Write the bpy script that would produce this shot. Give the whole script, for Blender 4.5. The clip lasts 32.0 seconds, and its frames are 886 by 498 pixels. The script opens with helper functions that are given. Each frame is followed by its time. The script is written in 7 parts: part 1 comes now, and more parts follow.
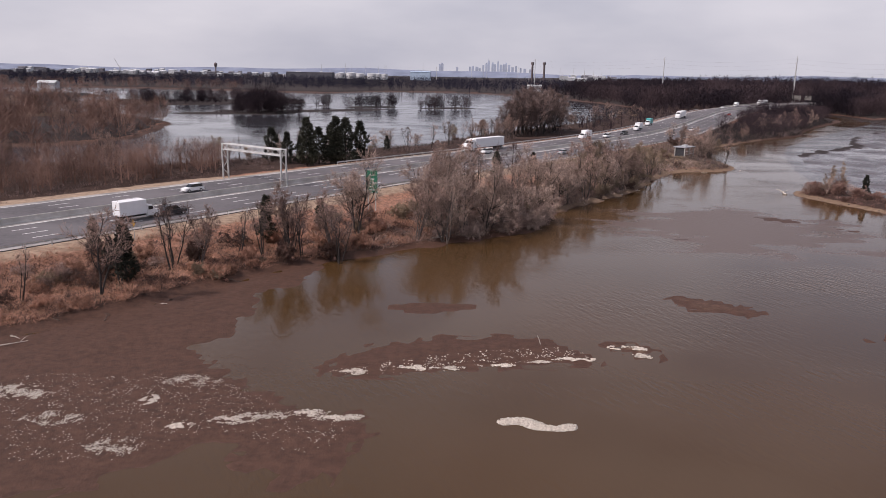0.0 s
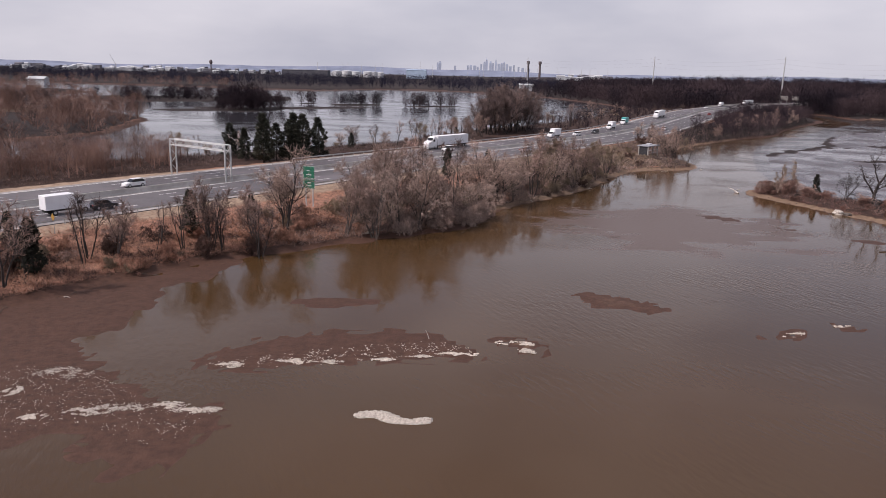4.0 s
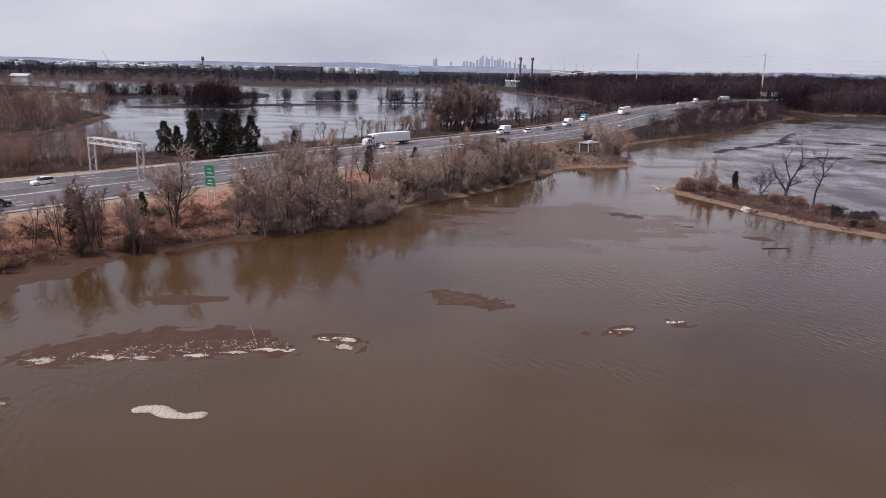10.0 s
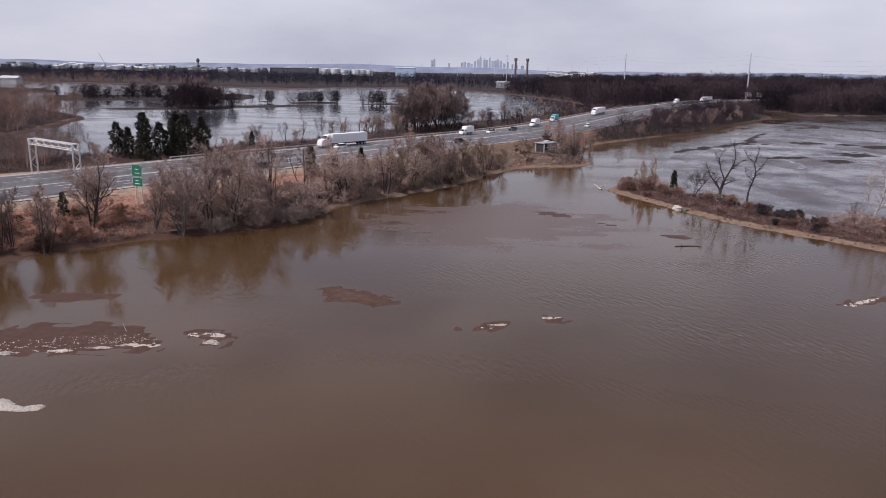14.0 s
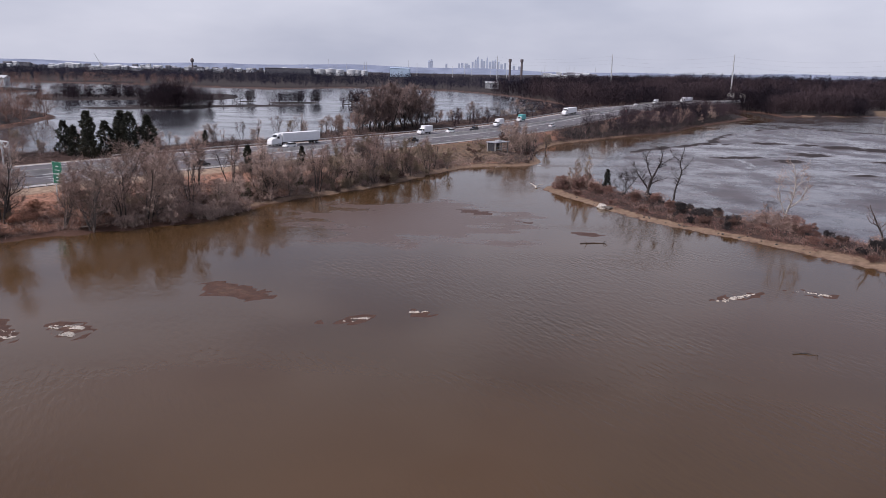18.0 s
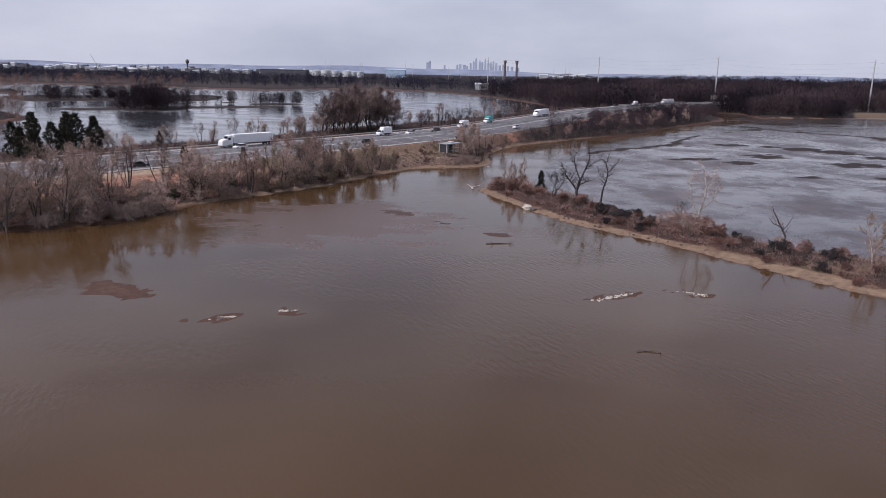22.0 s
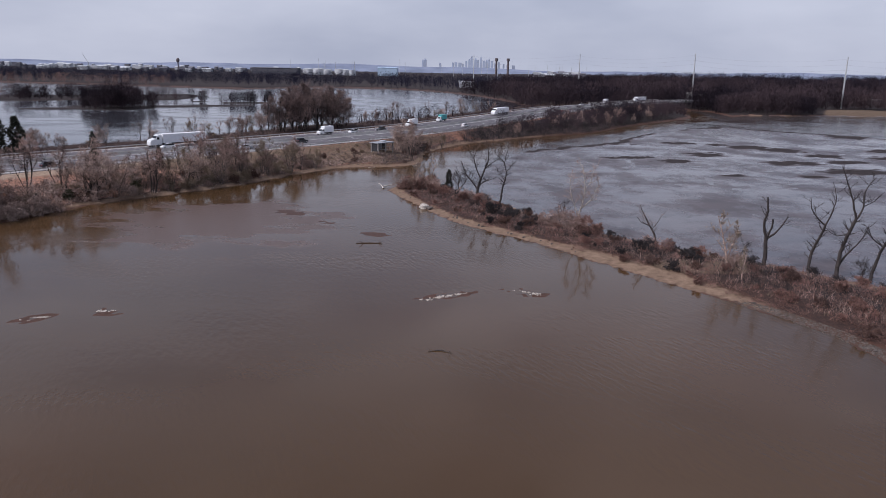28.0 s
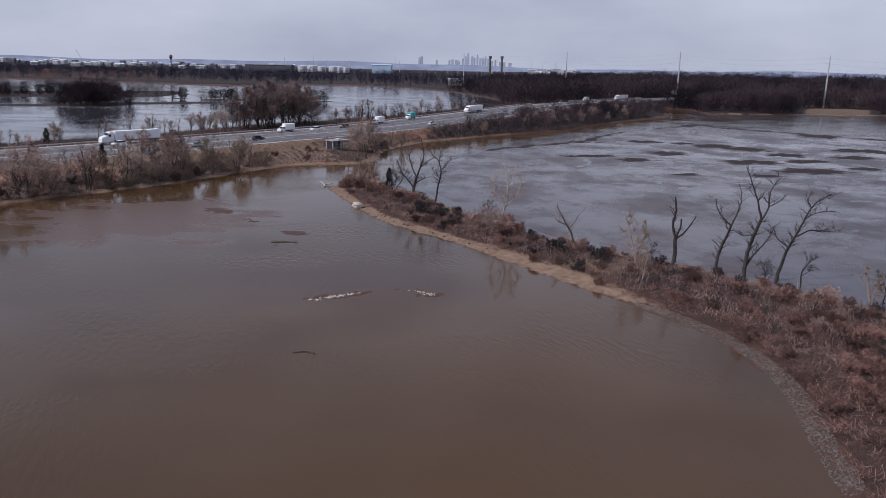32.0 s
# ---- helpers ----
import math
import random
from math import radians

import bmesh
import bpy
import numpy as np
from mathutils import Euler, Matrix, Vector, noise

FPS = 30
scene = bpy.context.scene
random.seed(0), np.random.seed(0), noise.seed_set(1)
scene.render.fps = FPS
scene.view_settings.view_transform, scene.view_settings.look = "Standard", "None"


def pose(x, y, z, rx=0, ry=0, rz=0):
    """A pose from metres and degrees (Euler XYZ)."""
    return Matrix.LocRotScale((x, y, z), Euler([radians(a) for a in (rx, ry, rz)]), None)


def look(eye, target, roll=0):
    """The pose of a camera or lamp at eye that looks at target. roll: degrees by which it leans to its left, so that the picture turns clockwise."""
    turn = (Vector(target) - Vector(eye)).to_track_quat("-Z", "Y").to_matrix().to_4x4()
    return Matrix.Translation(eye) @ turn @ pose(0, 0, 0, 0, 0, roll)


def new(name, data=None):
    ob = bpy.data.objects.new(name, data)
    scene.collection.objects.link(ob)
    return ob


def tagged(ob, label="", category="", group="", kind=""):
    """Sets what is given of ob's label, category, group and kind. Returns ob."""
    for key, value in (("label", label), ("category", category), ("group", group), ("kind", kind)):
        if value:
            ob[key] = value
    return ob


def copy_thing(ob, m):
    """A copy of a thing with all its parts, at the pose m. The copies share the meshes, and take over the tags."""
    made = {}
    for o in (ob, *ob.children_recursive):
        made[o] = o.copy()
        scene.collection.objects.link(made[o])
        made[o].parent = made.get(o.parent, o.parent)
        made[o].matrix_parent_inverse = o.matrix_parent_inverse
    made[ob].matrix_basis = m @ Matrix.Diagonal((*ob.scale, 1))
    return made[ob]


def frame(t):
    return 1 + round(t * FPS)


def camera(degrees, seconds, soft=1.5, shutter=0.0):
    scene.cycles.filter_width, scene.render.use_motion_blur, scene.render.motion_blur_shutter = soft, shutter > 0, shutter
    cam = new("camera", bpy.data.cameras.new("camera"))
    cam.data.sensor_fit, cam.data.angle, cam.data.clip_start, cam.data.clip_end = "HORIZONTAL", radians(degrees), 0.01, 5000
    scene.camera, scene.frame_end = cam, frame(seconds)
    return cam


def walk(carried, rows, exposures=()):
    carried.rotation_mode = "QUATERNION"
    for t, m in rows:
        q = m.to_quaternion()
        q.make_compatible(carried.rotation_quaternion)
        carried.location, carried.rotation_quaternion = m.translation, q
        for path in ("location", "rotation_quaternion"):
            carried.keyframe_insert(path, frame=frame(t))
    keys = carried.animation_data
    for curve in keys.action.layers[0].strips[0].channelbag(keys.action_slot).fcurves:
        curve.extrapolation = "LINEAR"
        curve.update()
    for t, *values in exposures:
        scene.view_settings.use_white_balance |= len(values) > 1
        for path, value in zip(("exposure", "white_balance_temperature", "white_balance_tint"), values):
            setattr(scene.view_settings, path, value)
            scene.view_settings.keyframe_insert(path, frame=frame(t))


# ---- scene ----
cam = camera(62.0, 32.0, soft=0.8)
PATH = [
    (0, (-0.68, -1.78, 28.93), (-6.63, 95.29, 5.62), 1.04),
    (1, (2.18, -1.45, 28.68), (-3.67, 95.62, 5.41), 1.30),
    (2, (5.13, -1.26, 28.59), (-0.73, 95.81, 5.28), 1.31),
    (3, (8.19, -1.17, 28.62), (2.35, 95.88, 5.24), 1.32),
    (3.5, (9.76, -1.16, 28.67), (3.95, 95.89, 5.25), 1.35),
    (5.5, (16.21, -1.11, 28.97), (10.46, 95.89, 5.34), 1.42),
    (6, (17.83, -1.08, 29.05), (12.08, 95.90, 5.36), 1.41),
    (7, (21.06, -1.05, 29.20), (15.32, 95.90, 5.40), 1.38),
    (8, (24.31, -1.07, 29.36), (18.60, 95.87, 5.49), 1.35),
    (9, (27.59, -1.14, 29.53), (21.89, 95.79, 5.61), 1.32),
    (10, (30.96, -1.27, 29.69), (25.26, 95.65, 5.74), 1.29),
    (11, (34.50, -1.42, 29.81), (28.80, 95.50, 5.88), 1.31),
    (12, (38.21, -1.56, 29.88), (32.51, 95.38, 5.99), 1.33),
    (13, (42.07, -1.69, 29.90), (36.32, 95.25, 6.05), 1.26),
    (14, (46.04, -1.83, 29.88), (40.23, 95.12, 6.08), 1.14),
    (14.5, (48.06, -1.90, 29.86), (42.22, 95.05, 6.08), 1.10),
    (16.5, (56.31, -2.18, 29.79), (50.51, 94.79, 6.03), 1.20),
    (17, (58.40, -2.23, 29.80), (52.62, 94.74, 6.06), 1.22),
    (18, (62.64, -2.33, 29.85), (56.87, 94.65, 6.14), 1.27),
    (19, (66.92, -2.43, 29.95), (61.13, 94.56, 6.26), 1.30),
    (20, (71.21, -2.54, 30.08), (65.37, 94.44, 6.41), 1.29),
    (21, (75.44, -2.70, 30.26), (69.58, 94.29, 6.62), 1.29),
    (22, (79.57, -2.87, 30.45), (73.70, 94.14, 6.89), 1.31),
    (23, (83.59, -2.99, 30.63), (77.72, 94.03, 7.13), 1.32),
    (24, (87.55, -3.01, 30.81), (81.67, 94.01, 7.30), 1.31),
    (25, (91.48, -2.90, 30.97), (85.58, 94.10, 7.40), 1.28),
    (25.5, (93.44, -2.80, 31.04), (87.54, 94.20, 7.43), 1.26),
    (27.5, (101.25, -2.07, 31.30), (95.38, 94.88, 7.49), 1.14),
    (28, (103.20, -1.85, 31.35), (97.35, 95.09, 7.52), 1.16),
    (29, (107.05, -1.40, 31.45), (101.27, 95.54, 7.59), 1.26),
    (30, (110.82, -0.94, 31.54), (105.12, 95.99, 7.62), 1.35),
    (31, (114.52, -0.46, 31.63), (108.86, 96.44, 7.59), 1.34),
    (32, (118.10, 0.05, 31.72), (112.47, 96.93, 7.58), 1.33),
]
EXPOSURES = [(0.0, -0.24, 6500, 22), (9.0, -0.21, 6300, 21.5), (17.0, -0.25, 6080, 20.5), (23.0, -0.30, 5930, 19.5), (32.0, -0.49, 5770, 18.5)]
walk(cam, [(t, look(eye, target, roll)) for t, eye, target, roll in PATH], EXPOSURES)

# ---------------------------------------------------------------- light
SUN_ELEV, SUN_AZ = 47.0, 205.0          # azimuth the light comes from, counter-clockwise from +x
world = bpy.data.worlds.new("overcast_sky")
scene.world = world
world.use_nodes = True
wn, wl = world.node_tree.nodes, world.node_tree.links
wn.clear()
sky = wn.new("ShaderNodeTexSky")
sky.sky_type, sky.sun_disc = "NISHITA", False
sky.sun_elevation, sky.sun_rotation = radians(SUN_ELEV), radians(90 - SUN_AZ)
sky.air_density, sky.dust_density = 1.0, 3.0
w_tc = wn.new("ShaderNodeTexCoord")
w_map = wn.new("ShaderNodeMapping")
w_map.inputs["Scale"].default_value = (1.0, 1.0, 3.2)
w_noise = wn.new("ShaderNodeTexNoise")
w_noise.inputs["Scale"].default_value = 2.3
w_noise.inputs["Detail"].default_value = 5.0
w_noise.inputs["Roughness"].default_value = 0.5
w_ramp = wn.new("ShaderNodeValToRGB")
w_ramp.color_ramp.elements[0].position, w_ramp.color_ramp.elements[0].color = 0.34, (0.60, 0.635, 0.70, 1)
w_ramp.color_ramp.elements[1].position, w_ramp.color_ramp.elements[1].color = 0.66, (0.865, 0.885, 0.91, 1)
w_scale = wn.new("ShaderNodeMix")
w_scale.data_type, w_scale.blend_type = "RGBA", "MULTIPLY"
w_scale.inputs["Factor"].default_value = 1.0
w_scale.inputs["B"].default_value = (0.12, 0.12, 0.12, 1)
w_mix = wn.new("ShaderNodeMix")
w_mix.data_type = "RGBA"
w_bg = wn.new("ShaderNodeBackground")
w_bg.inputs["Strength"].default_value = 1.0
w_out = wn.new("ShaderNodeOutputWorld")
# gaps in the cloud deck, wider overhead, through which the blue sky shows
w_sep = wn.new("ShaderNodeSeparateXYZ")
w_high = wn.new("ShaderNodeMapRange")
w_high.inputs["From Min"].default_value, w_high.inputs["From Max"].default_value = 0.10, 0.24
w_gap_noise = wn.new("ShaderNodeTexNoise")
w_gap_noise.inputs["Scale"].default_value, w_gap_noise.inputs["Detail"].default_value = 3.1, 4.0
w_gap = wn.new("ShaderNodeMapRange")
w_gap.inputs["From Min"].default_value, w_gap.inputs["From Max"].default_value = 0.43, 0.57
w_gap.inputs["To Min"].default_value, w_gap.inputs["To Max"].default_value = 0.2, 0.6
w_open = wn.new("ShaderNodeMath")
w_open.operation = "MULTIPLY"
w_cover = wn.new("ShaderNodeMath")
w_cover.operation, w_cover.inputs[0].default_value = "SUBTRACT", 0.90
wl.new(w_tc.outputs["Generated"], w_sep.inputs["Vector"])
wl.new(w_sep.outputs["Z"], w_high.inputs["Value"])
wl.new(w_map.outputs["Vector"], w_gap_noise.inputs["Vector"])
wl.new(w_gap_noise.outputs["Fac"], w_gap.inputs["Value"])
wl.new(w_gap.outputs["Result"], w_open.inputs[0])
wl.new(w_high.outputs["Result"], w_open.inputs[1])
wl.new(w_open.outputs[0], w_cover.inputs[1])
wl.new(w_cover.outputs[0], w_mix.inputs["Factor"])
wl.new(w_tc.outputs["Generated"], w_map.inputs["Vector"])
wl.new(w_map.outputs["Vector"], w_noise.inputs["Vector"])
wl.new(w_noise.outputs["Fac"], w_ramp.inputs["Fac"])
wl.new(sky.outputs["Color"], w_scale.inputs["A"])
wl.new(w_scale.outputs["Result"], w_mix.inputs["A"])
wl.new(w_ramp.outputs["Color"], w_mix.inputs["B"])
wl.new(w_mix.outputs["Result"], w_bg.inputs["Color"])
wl.new(w_bg.outputs["Background"], w_out.inputs["Surface"])

sun_data = bpy.data.lights.new("sun", "SUN")
sun_data.energy, sun_data.angle, sun_data.color = 4.2, radians(2), (1.0, 0.95, 0.88)
sun = new("sun", sun_data)
_e, _a = radians(SUN_ELEV), radians(SUN_AZ)
sun.matrix_world = look((500 * math.cos(_e) * math.cos(_a), 500 * math.cos(_e) * math.sin(_a), 500 * math.sin(_e)), (0, 0, 0))


# ---------------------------------------------------------------- materials
def material(name, dark, light, rough=0.8, scale=1.0, detail=6.0, bump=0.3, bump_scale=None, metal=0.0, second=None, second_scale=0.15, per_object=0.0, spec=0.5):
    """Two colours mixed by fine noise, a third by broad noise, with fine relief."""
    m = bpy.data.materials.new(name)
    m.use_nodes = True
    n, l = m.node_tree.nodes, m.node_tree.links
    b = n["Principled BSDF"]
    tc = n.new("ShaderNodeTexCoord")
    fine = n.new("ShaderNodeTexNoise")
    fine.inputs["Scale"].default_value, fine.inputs["Detail"].default_value = scale, detail
    l.new(tc.outputs["Object"], fine.inputs["Vector"])
    ramp = n.new("ShaderNodeValToRGB")
    ramp.color_ramp.elements[0].position, ramp.color_ramp.elements[0].color = 0.32, (*dark, 1)
    ramp.color_ramp.elements[1].position, ramp.color_ramp.elements[1].color = 0.68, (*light, 1)
    l.new(fine.outputs["Fac"], ramp.inputs["Fac"])
    colour = ramp.outputs["Color"]
    if second:
        broad = n.new("ShaderNodeTexNoise")
        broad.inputs["Scale"].default_value, broad.inputs["Detail"].default_value = second_scale, 4.0
        l.new(tc.outputs["Object"], broad.inputs["Vector"])
        edge = n.new("ShaderNodeMapRange")
        edge.inputs["From Min"].default_value, edge.inputs["From Max"].default_value = 0.42, 0.66
        l.new(broad.outputs["Fac"], edge.inputs["Value"])
        mix = n.new("ShaderNodeMix")
        mix.data_type = "RGBA"
        l.new(edge.outputs["Result"], mix.inputs["Factor"])
        l.new(colour, mix.inputs["A"])
        mix.inputs["B"].default_value = (*second, 1)
        colour = mix.outputs["Result"]
    if per_object:
        info = n.new("ShaderNodeObjectInfo")
        hsv = n.new("ShaderNodeHueSaturation")
        span = n.new("ShaderNodeMapRange")
        span.inputs["To Min"].default_value, span.inputs["To Max"].default_value = 1 - per_object, 1 + per_object
        l.new(info.outputs["Random"], span.inputs["Value"])
        l.new(span.outputs["Result"], hsv.inputs["Value"])
        l.new(colour, hsv.inputs["Color"])
        colour = hsv.outputs["Color"]
    l.new(colour, b.inputs["Base Color"])
    b.inputs["Roughness"].default_value, b.inputs["Metallic"].default_value = rough, metal
    b.inputs["Specular IOR Level"].default_value = spec
    if bump:
        relief = n.new("ShaderNodeTexNoise")
        relief.inputs["Scale"].default_value, relief.inputs["Detail"].default_value = bump_scale or scale * 3, 5.0
        l.new(tc.outputs["Object"], relief.inputs["Vector"])
        bm_ = n.new("ShaderNodeBump")
        bm_.inputs["Strength"].default_value, bm_.inputs["Distance"].default_value = bump, 0.05
        l.new(relief.outputs["Fac"], bm_.inputs["Height"])
        l.new(bm_.outputs["Normal"], b.inputs["Normal"])
    return m


BARK_GREY = material("bark_grey", (0.055, 0.043, 0.038), (0.15, 0.118, 0.102), 0.9, 6, bump=0.5, per_object=0.25)
BARK_DARK = material("bark_dark", (0.020, 0.016, 0.015), (0.055, 0.043, 0.038), 0.9, 6, bump=0.5, per_object=0.25)
BARK_PALE = material("bark_pale_sycamore", (0.24, 0.21, 0.18), (0.50, 0.45, 0.40), 0.85, 3, bump=0.3, per_object=0.15)
TWIG_BROWN = material("twig_brown", (0.16, 0.104, 0.085), (0.42, 0.290, 0.240), 0.9, 2, bump=0, per_object=0.22)
TWIG_MID = material("twig_mid_brown", (0.088, 0.061, 0.054), (0.24, 0.168, 0.150), 0.9, 2, bump=0, per_object=0.25)
TWIG_RED = material("twig_reddish", (0.085, 0.043, 0.034), (0.28, 0.155, 0.122), 0.9, 2, bump=0, per_object=0.25)
TWIG_ORANGE = material("twig_orange", (0.17, 0.080, 0.052), (0.47, 0.255, 0.172), 0.9, 2, bump=0, per_object=0.25)
TWIG_RUST = material("twig_rust", (0.05, 0.026, 0.020), (0.14, 0.076, 0.056), 0.9, 2, bump=0, per_object=0.25)
TWIG_TAN = material("twig_tan", (0.15, 0.11, 0.075), (0.30, 0.225, 0.155), 0.9, 2, bump=0, per_object=0.22)
BRUSH = material("brush_brown", (0.10, 0.060, 0.048), (0.33, 0.205, 0.165), 0.9, 0.12, bump=0, spec=0.1)
TWIG_DARK = material("twig_dark", (0.018, 0.014, 0.014), (0.048, 0.038, 0.037), 0.9, 2, bump=0, per_object=0.25)
TWIG_PALE = material("twig_pale", (0.21, 0.146, 0.118), (0.50, 0.368, 0.305), 0.9, 2, bump=0, per_object=0.2)
CEDAR = material("cedar_foliage", (0.014, 0.016, 0.010), (0.044, 0.044, 0.027), 0.85, 3, bump=0.4, per_object=0.25)
VINE = material("vine_leaf", (0.03, 0.035, 0.015), (0.085, 0.085, 0.04), 0.8, 3, bump=0.3, per_object=0.2)
WOODS = material("woods_twigs", (0.017, 0.014, 0.019), (0.032, 0.025, 0.031), 0.95, 0.05, bump=0, second=(0.085, 0.060, 0.064), second_scale=0.018, spec=0.0)
# the woods again for far off, tinted blue as distance haze
WOODS_FAR = material("woods_far_hazed", (0.012, 0.012, 0.024), (0.030, 0.027, 0.046), 0.95, 0.02, bump=0, spec=0.1)
SHELL = material("shell_white", (0.30, 0.26, 0.215), (0.62, 0.56, 0.485), 0.75, 5, bump=0.6, per_object=0.15)
STEEL = material("galvanised_steel", (0.42, 0.42, 0.41), (0.58, 0.58, 0.57), 0.55, 2, bump=0.1, metal=0.35)
CONCRETE = material("concrete", (0.34, 0.32, 0.29), (0.50, 0.47, 0.43), 0.85, 1.2, bump=0.3, second=(0.27, 0.25, 0.23), second_scale=0.3)


# ---------------------------------------------------------------- plan
# Shores, in metres; water level is z = 0. The bank runs along the highway, the spit lies across the creek.
BANK = [(-330, -330), (-190, -90), (-110, 12), (-72, 52), (-53, 70), (-43, 83), (-32, 100), (-14, 117), (-1, 127), (9, 137), (14, 154), (25, 171),
        (38, 191), (47, 212), (58, 230), (72, 235), (78, 241), (80, 250), (79, 266), (81, 284), (90, 311), (104, 330), (131, 364), (158, 393), (180, 438), (238, 530)]
CREEK = BANK + [(250, 560), (262, 640), (285, 640), (284, 575), (302, 592), (335, 600), (405, 622), (520, 640), (760, 600), (1000, 300), (900, -500), (-100, -600)]
LAKE = [(-225, 232), (-175, 222), (-128, 206), (-104, 208), (-82, 226), (-64, 245), (-46, 268), (-30, 290), (-14, 328), (5, 370), (27, 404), (60, 464), (86, 530), (104, 585), (120, 632), (133, 672), (128, 702), (118, 765),
        (92, 872), (56, 965), (4, 1055), (-60, 1100), (-160, 1080), (-230, 960), (-420, 1010), (-640, 1000), (-760, 860), (-560, 760), (-400, 740), (-390, 600), (-330, 470),
        (-262, 452), (-215, 430), (-180, 398), (-160, 345), (-150, 300), (-160, 264), (-192, 252), (-225, 246)]
SPIT = [(77, 190), (79, 184), (90, 161), (98, 148), (112, 133), (122, 120), (131, 109), (139, 99), (144, 92), (148, 84), (149.5, 74), (148.5, 65), (147, 53), (150, 30), (165, -10), (220, -80),
        (420, -120), (330, 10), (230, 62), (186, 92), (174, 101), (162, 112), (151, 122), (139, 131), (129, 140), (117, 155), (104, 178), (92, 194), (82, 198)]
MUD_FLAT = [(-80, 30), (-72, 52), (-53, 71), (-43, 84), (-32, 101), (-26, 107), (-27, 95), (-30, 90), (-29, 74), (-32, 69), (-26, 65), (-22, 60), (-16, 57.5), (-10, 55), (-11.5, 48),
            (-13, 44), (-17, 46), (-21, 50), (-23.5, 49), (-27, 45), (-32, 41), (-48, 30)]
SHELL_BAR = [(-17, 66), (-14, 71), (-9, 75), (-1, 77), (6, 77), (11, 72.5), (11, 70), (1, 68), (-8, 65), (-15, 64)]
MUD_BARS = [[(-14, 86), (-11, 89), (-1, 89), (-2, 86), (-9, 83.5)],
            [(23.6, 94), (27, 95.4), (34.4, 90.5), (32.5, 88), (26, 89.5)],
            [(43.4, 80.4), (46, 82.4), (48.8, 83.6), (49.6, 82.4), (47.6, 81.2), (45, 80.0)], [(52.4, 85.4), (54, 86.8), (56.4, 86.0), (55.2, 84.7)],
            [(93.8, 95.6), (96.2, 97.8), (99.2, 99.6), (101.6, 100.6), (100.4, 98.7), (97, 96.3), (95, 95.0)], [(106.2, 102.4), (110, 101.6), (113.2, 100.3), (112.4, 99.0), (108.4, 100.0)],
            [(12.4, 75.4), (14.0, 76.3), (17.0, 75.8), (18.0, 72.6), (16.2, 71.7), (14.8, 73.6)]]
SHOALS = [[(54, 156), (59, 158.5), (64, 155), (65, 150), (60, 151)], [(66.5, 147), (70, 147), (74, 143.5), (69, 143.5)], [(72.5, 141.5), (76, 142), (78.6, 140), (74, 139)], [(77.5, 137), (82, 139), (85.8, 135.4), (83, 131.5), (79, 133.5)],
          [(21, 131), (25, 150), (36, 162), (48, 162), (52, 152), (62, 149), (55, 137), (45, 124), (34, 117), (26, 121)]]
ISLETS = [[(-174, 488), (-160, 478), (-146, 480), (-136, 492), (-132, 512), (-148, 526), (-170, 520)],
          [(-300, 585), (-262, 572), (-225, 640), (-215, 672), (-240, 680), (-290, 610)],
          [(-146, 606), (-134, 606), (-134, 616), (-146, 616)],
          [(-120, 598), (-98, 597), (-80, 614), (-84, 624), (-112, 612)],
          [(-60, 604), (-40, 606), (-14, 622), (-20, 632), (-52, 618)],
          [(-205, 474), (-190, 471), (-160, 488), (-156, 497), (-176, 492)], [(-192, 512), (-178, 505), (-130, 527), (-88, 566), (-92, 573), (-136, 540), (-170, 526)],
          [(-345, 640), (-280, 560), (-262, 572), (-228, 600), (-168, 645), (-205, 750), (-262, 690)]]
CLEARING = [(366, 612), (424, 621), (446, 668), (440, 684), (396, 676)]
# Dark mud bars on the drained lagoon: middle, half length, half depth.
LAGOON_BARS = [(190, 344, 8, 6), (205, 340, 6, 4), (216, 332, 10, 8), (228, 322, 9, 10), (237, 302, 7, 7), (237, 283, 8, 5), (156, 280, 10, 4), (189, 297, 8, 8), (172, 272, 8, 5), (214, 275, 12, 7),
               (227, 254, 12, 8), (249, 265, 6, 4), (150, 338, 17, 14), (262, 300, 9, 6), (275, 330, 10, 8), (258, 244, 7, 4), (205, 238, 6, 3), (180, 236, 5, 2.5)]
# The highway's middle: x, y, height.
HIGHWAY = [(-420, -420, 3.6), (-230, -108, 3.6), (-150, 8, 3.7), (-112, 62, 3.7), (-79, 109, 3.7), (-55, 145, 3.8), (-27, 187, 3.9), (19, 251, 4.1), (65, 320, 4.5), (93, 376, 5.0),
           (122, 443, 5.5), (166, 540, 6.0), (240, 655, 6.3), (330, 755, 6.4), (470, 850, 6.0), (720, 960, 5.0), (1100, 1040, 4.0)]
HALF_ROAD = 18.0


def arcs(points, closed, step=2.5):
    """A Catmull-Rom curve through the points, evenly sampled."""
    p = np.array(points, float)
    n = len(p)
    out = []
    for i in range(n if closed else n - 1):
        a, b, c, d = (p[(i + k) % n] if closed else p[min(max(i + k, 0), n - 1)] for k in (-1, 0, 1, 2))
        for s in np.linspace(0, 1, max(2, int(np.linalg.norm(c - b) / step)), endpoint=False):
            out.append(0.5 * (2 * b + (c - a) * s + (2 * a - 5 * b + 4 * c - d) * s * s + (3 * b - a - 3 * c + d) * s ** 3))
    if not closed:
        out.append(p[-1])
    return np.array(out)


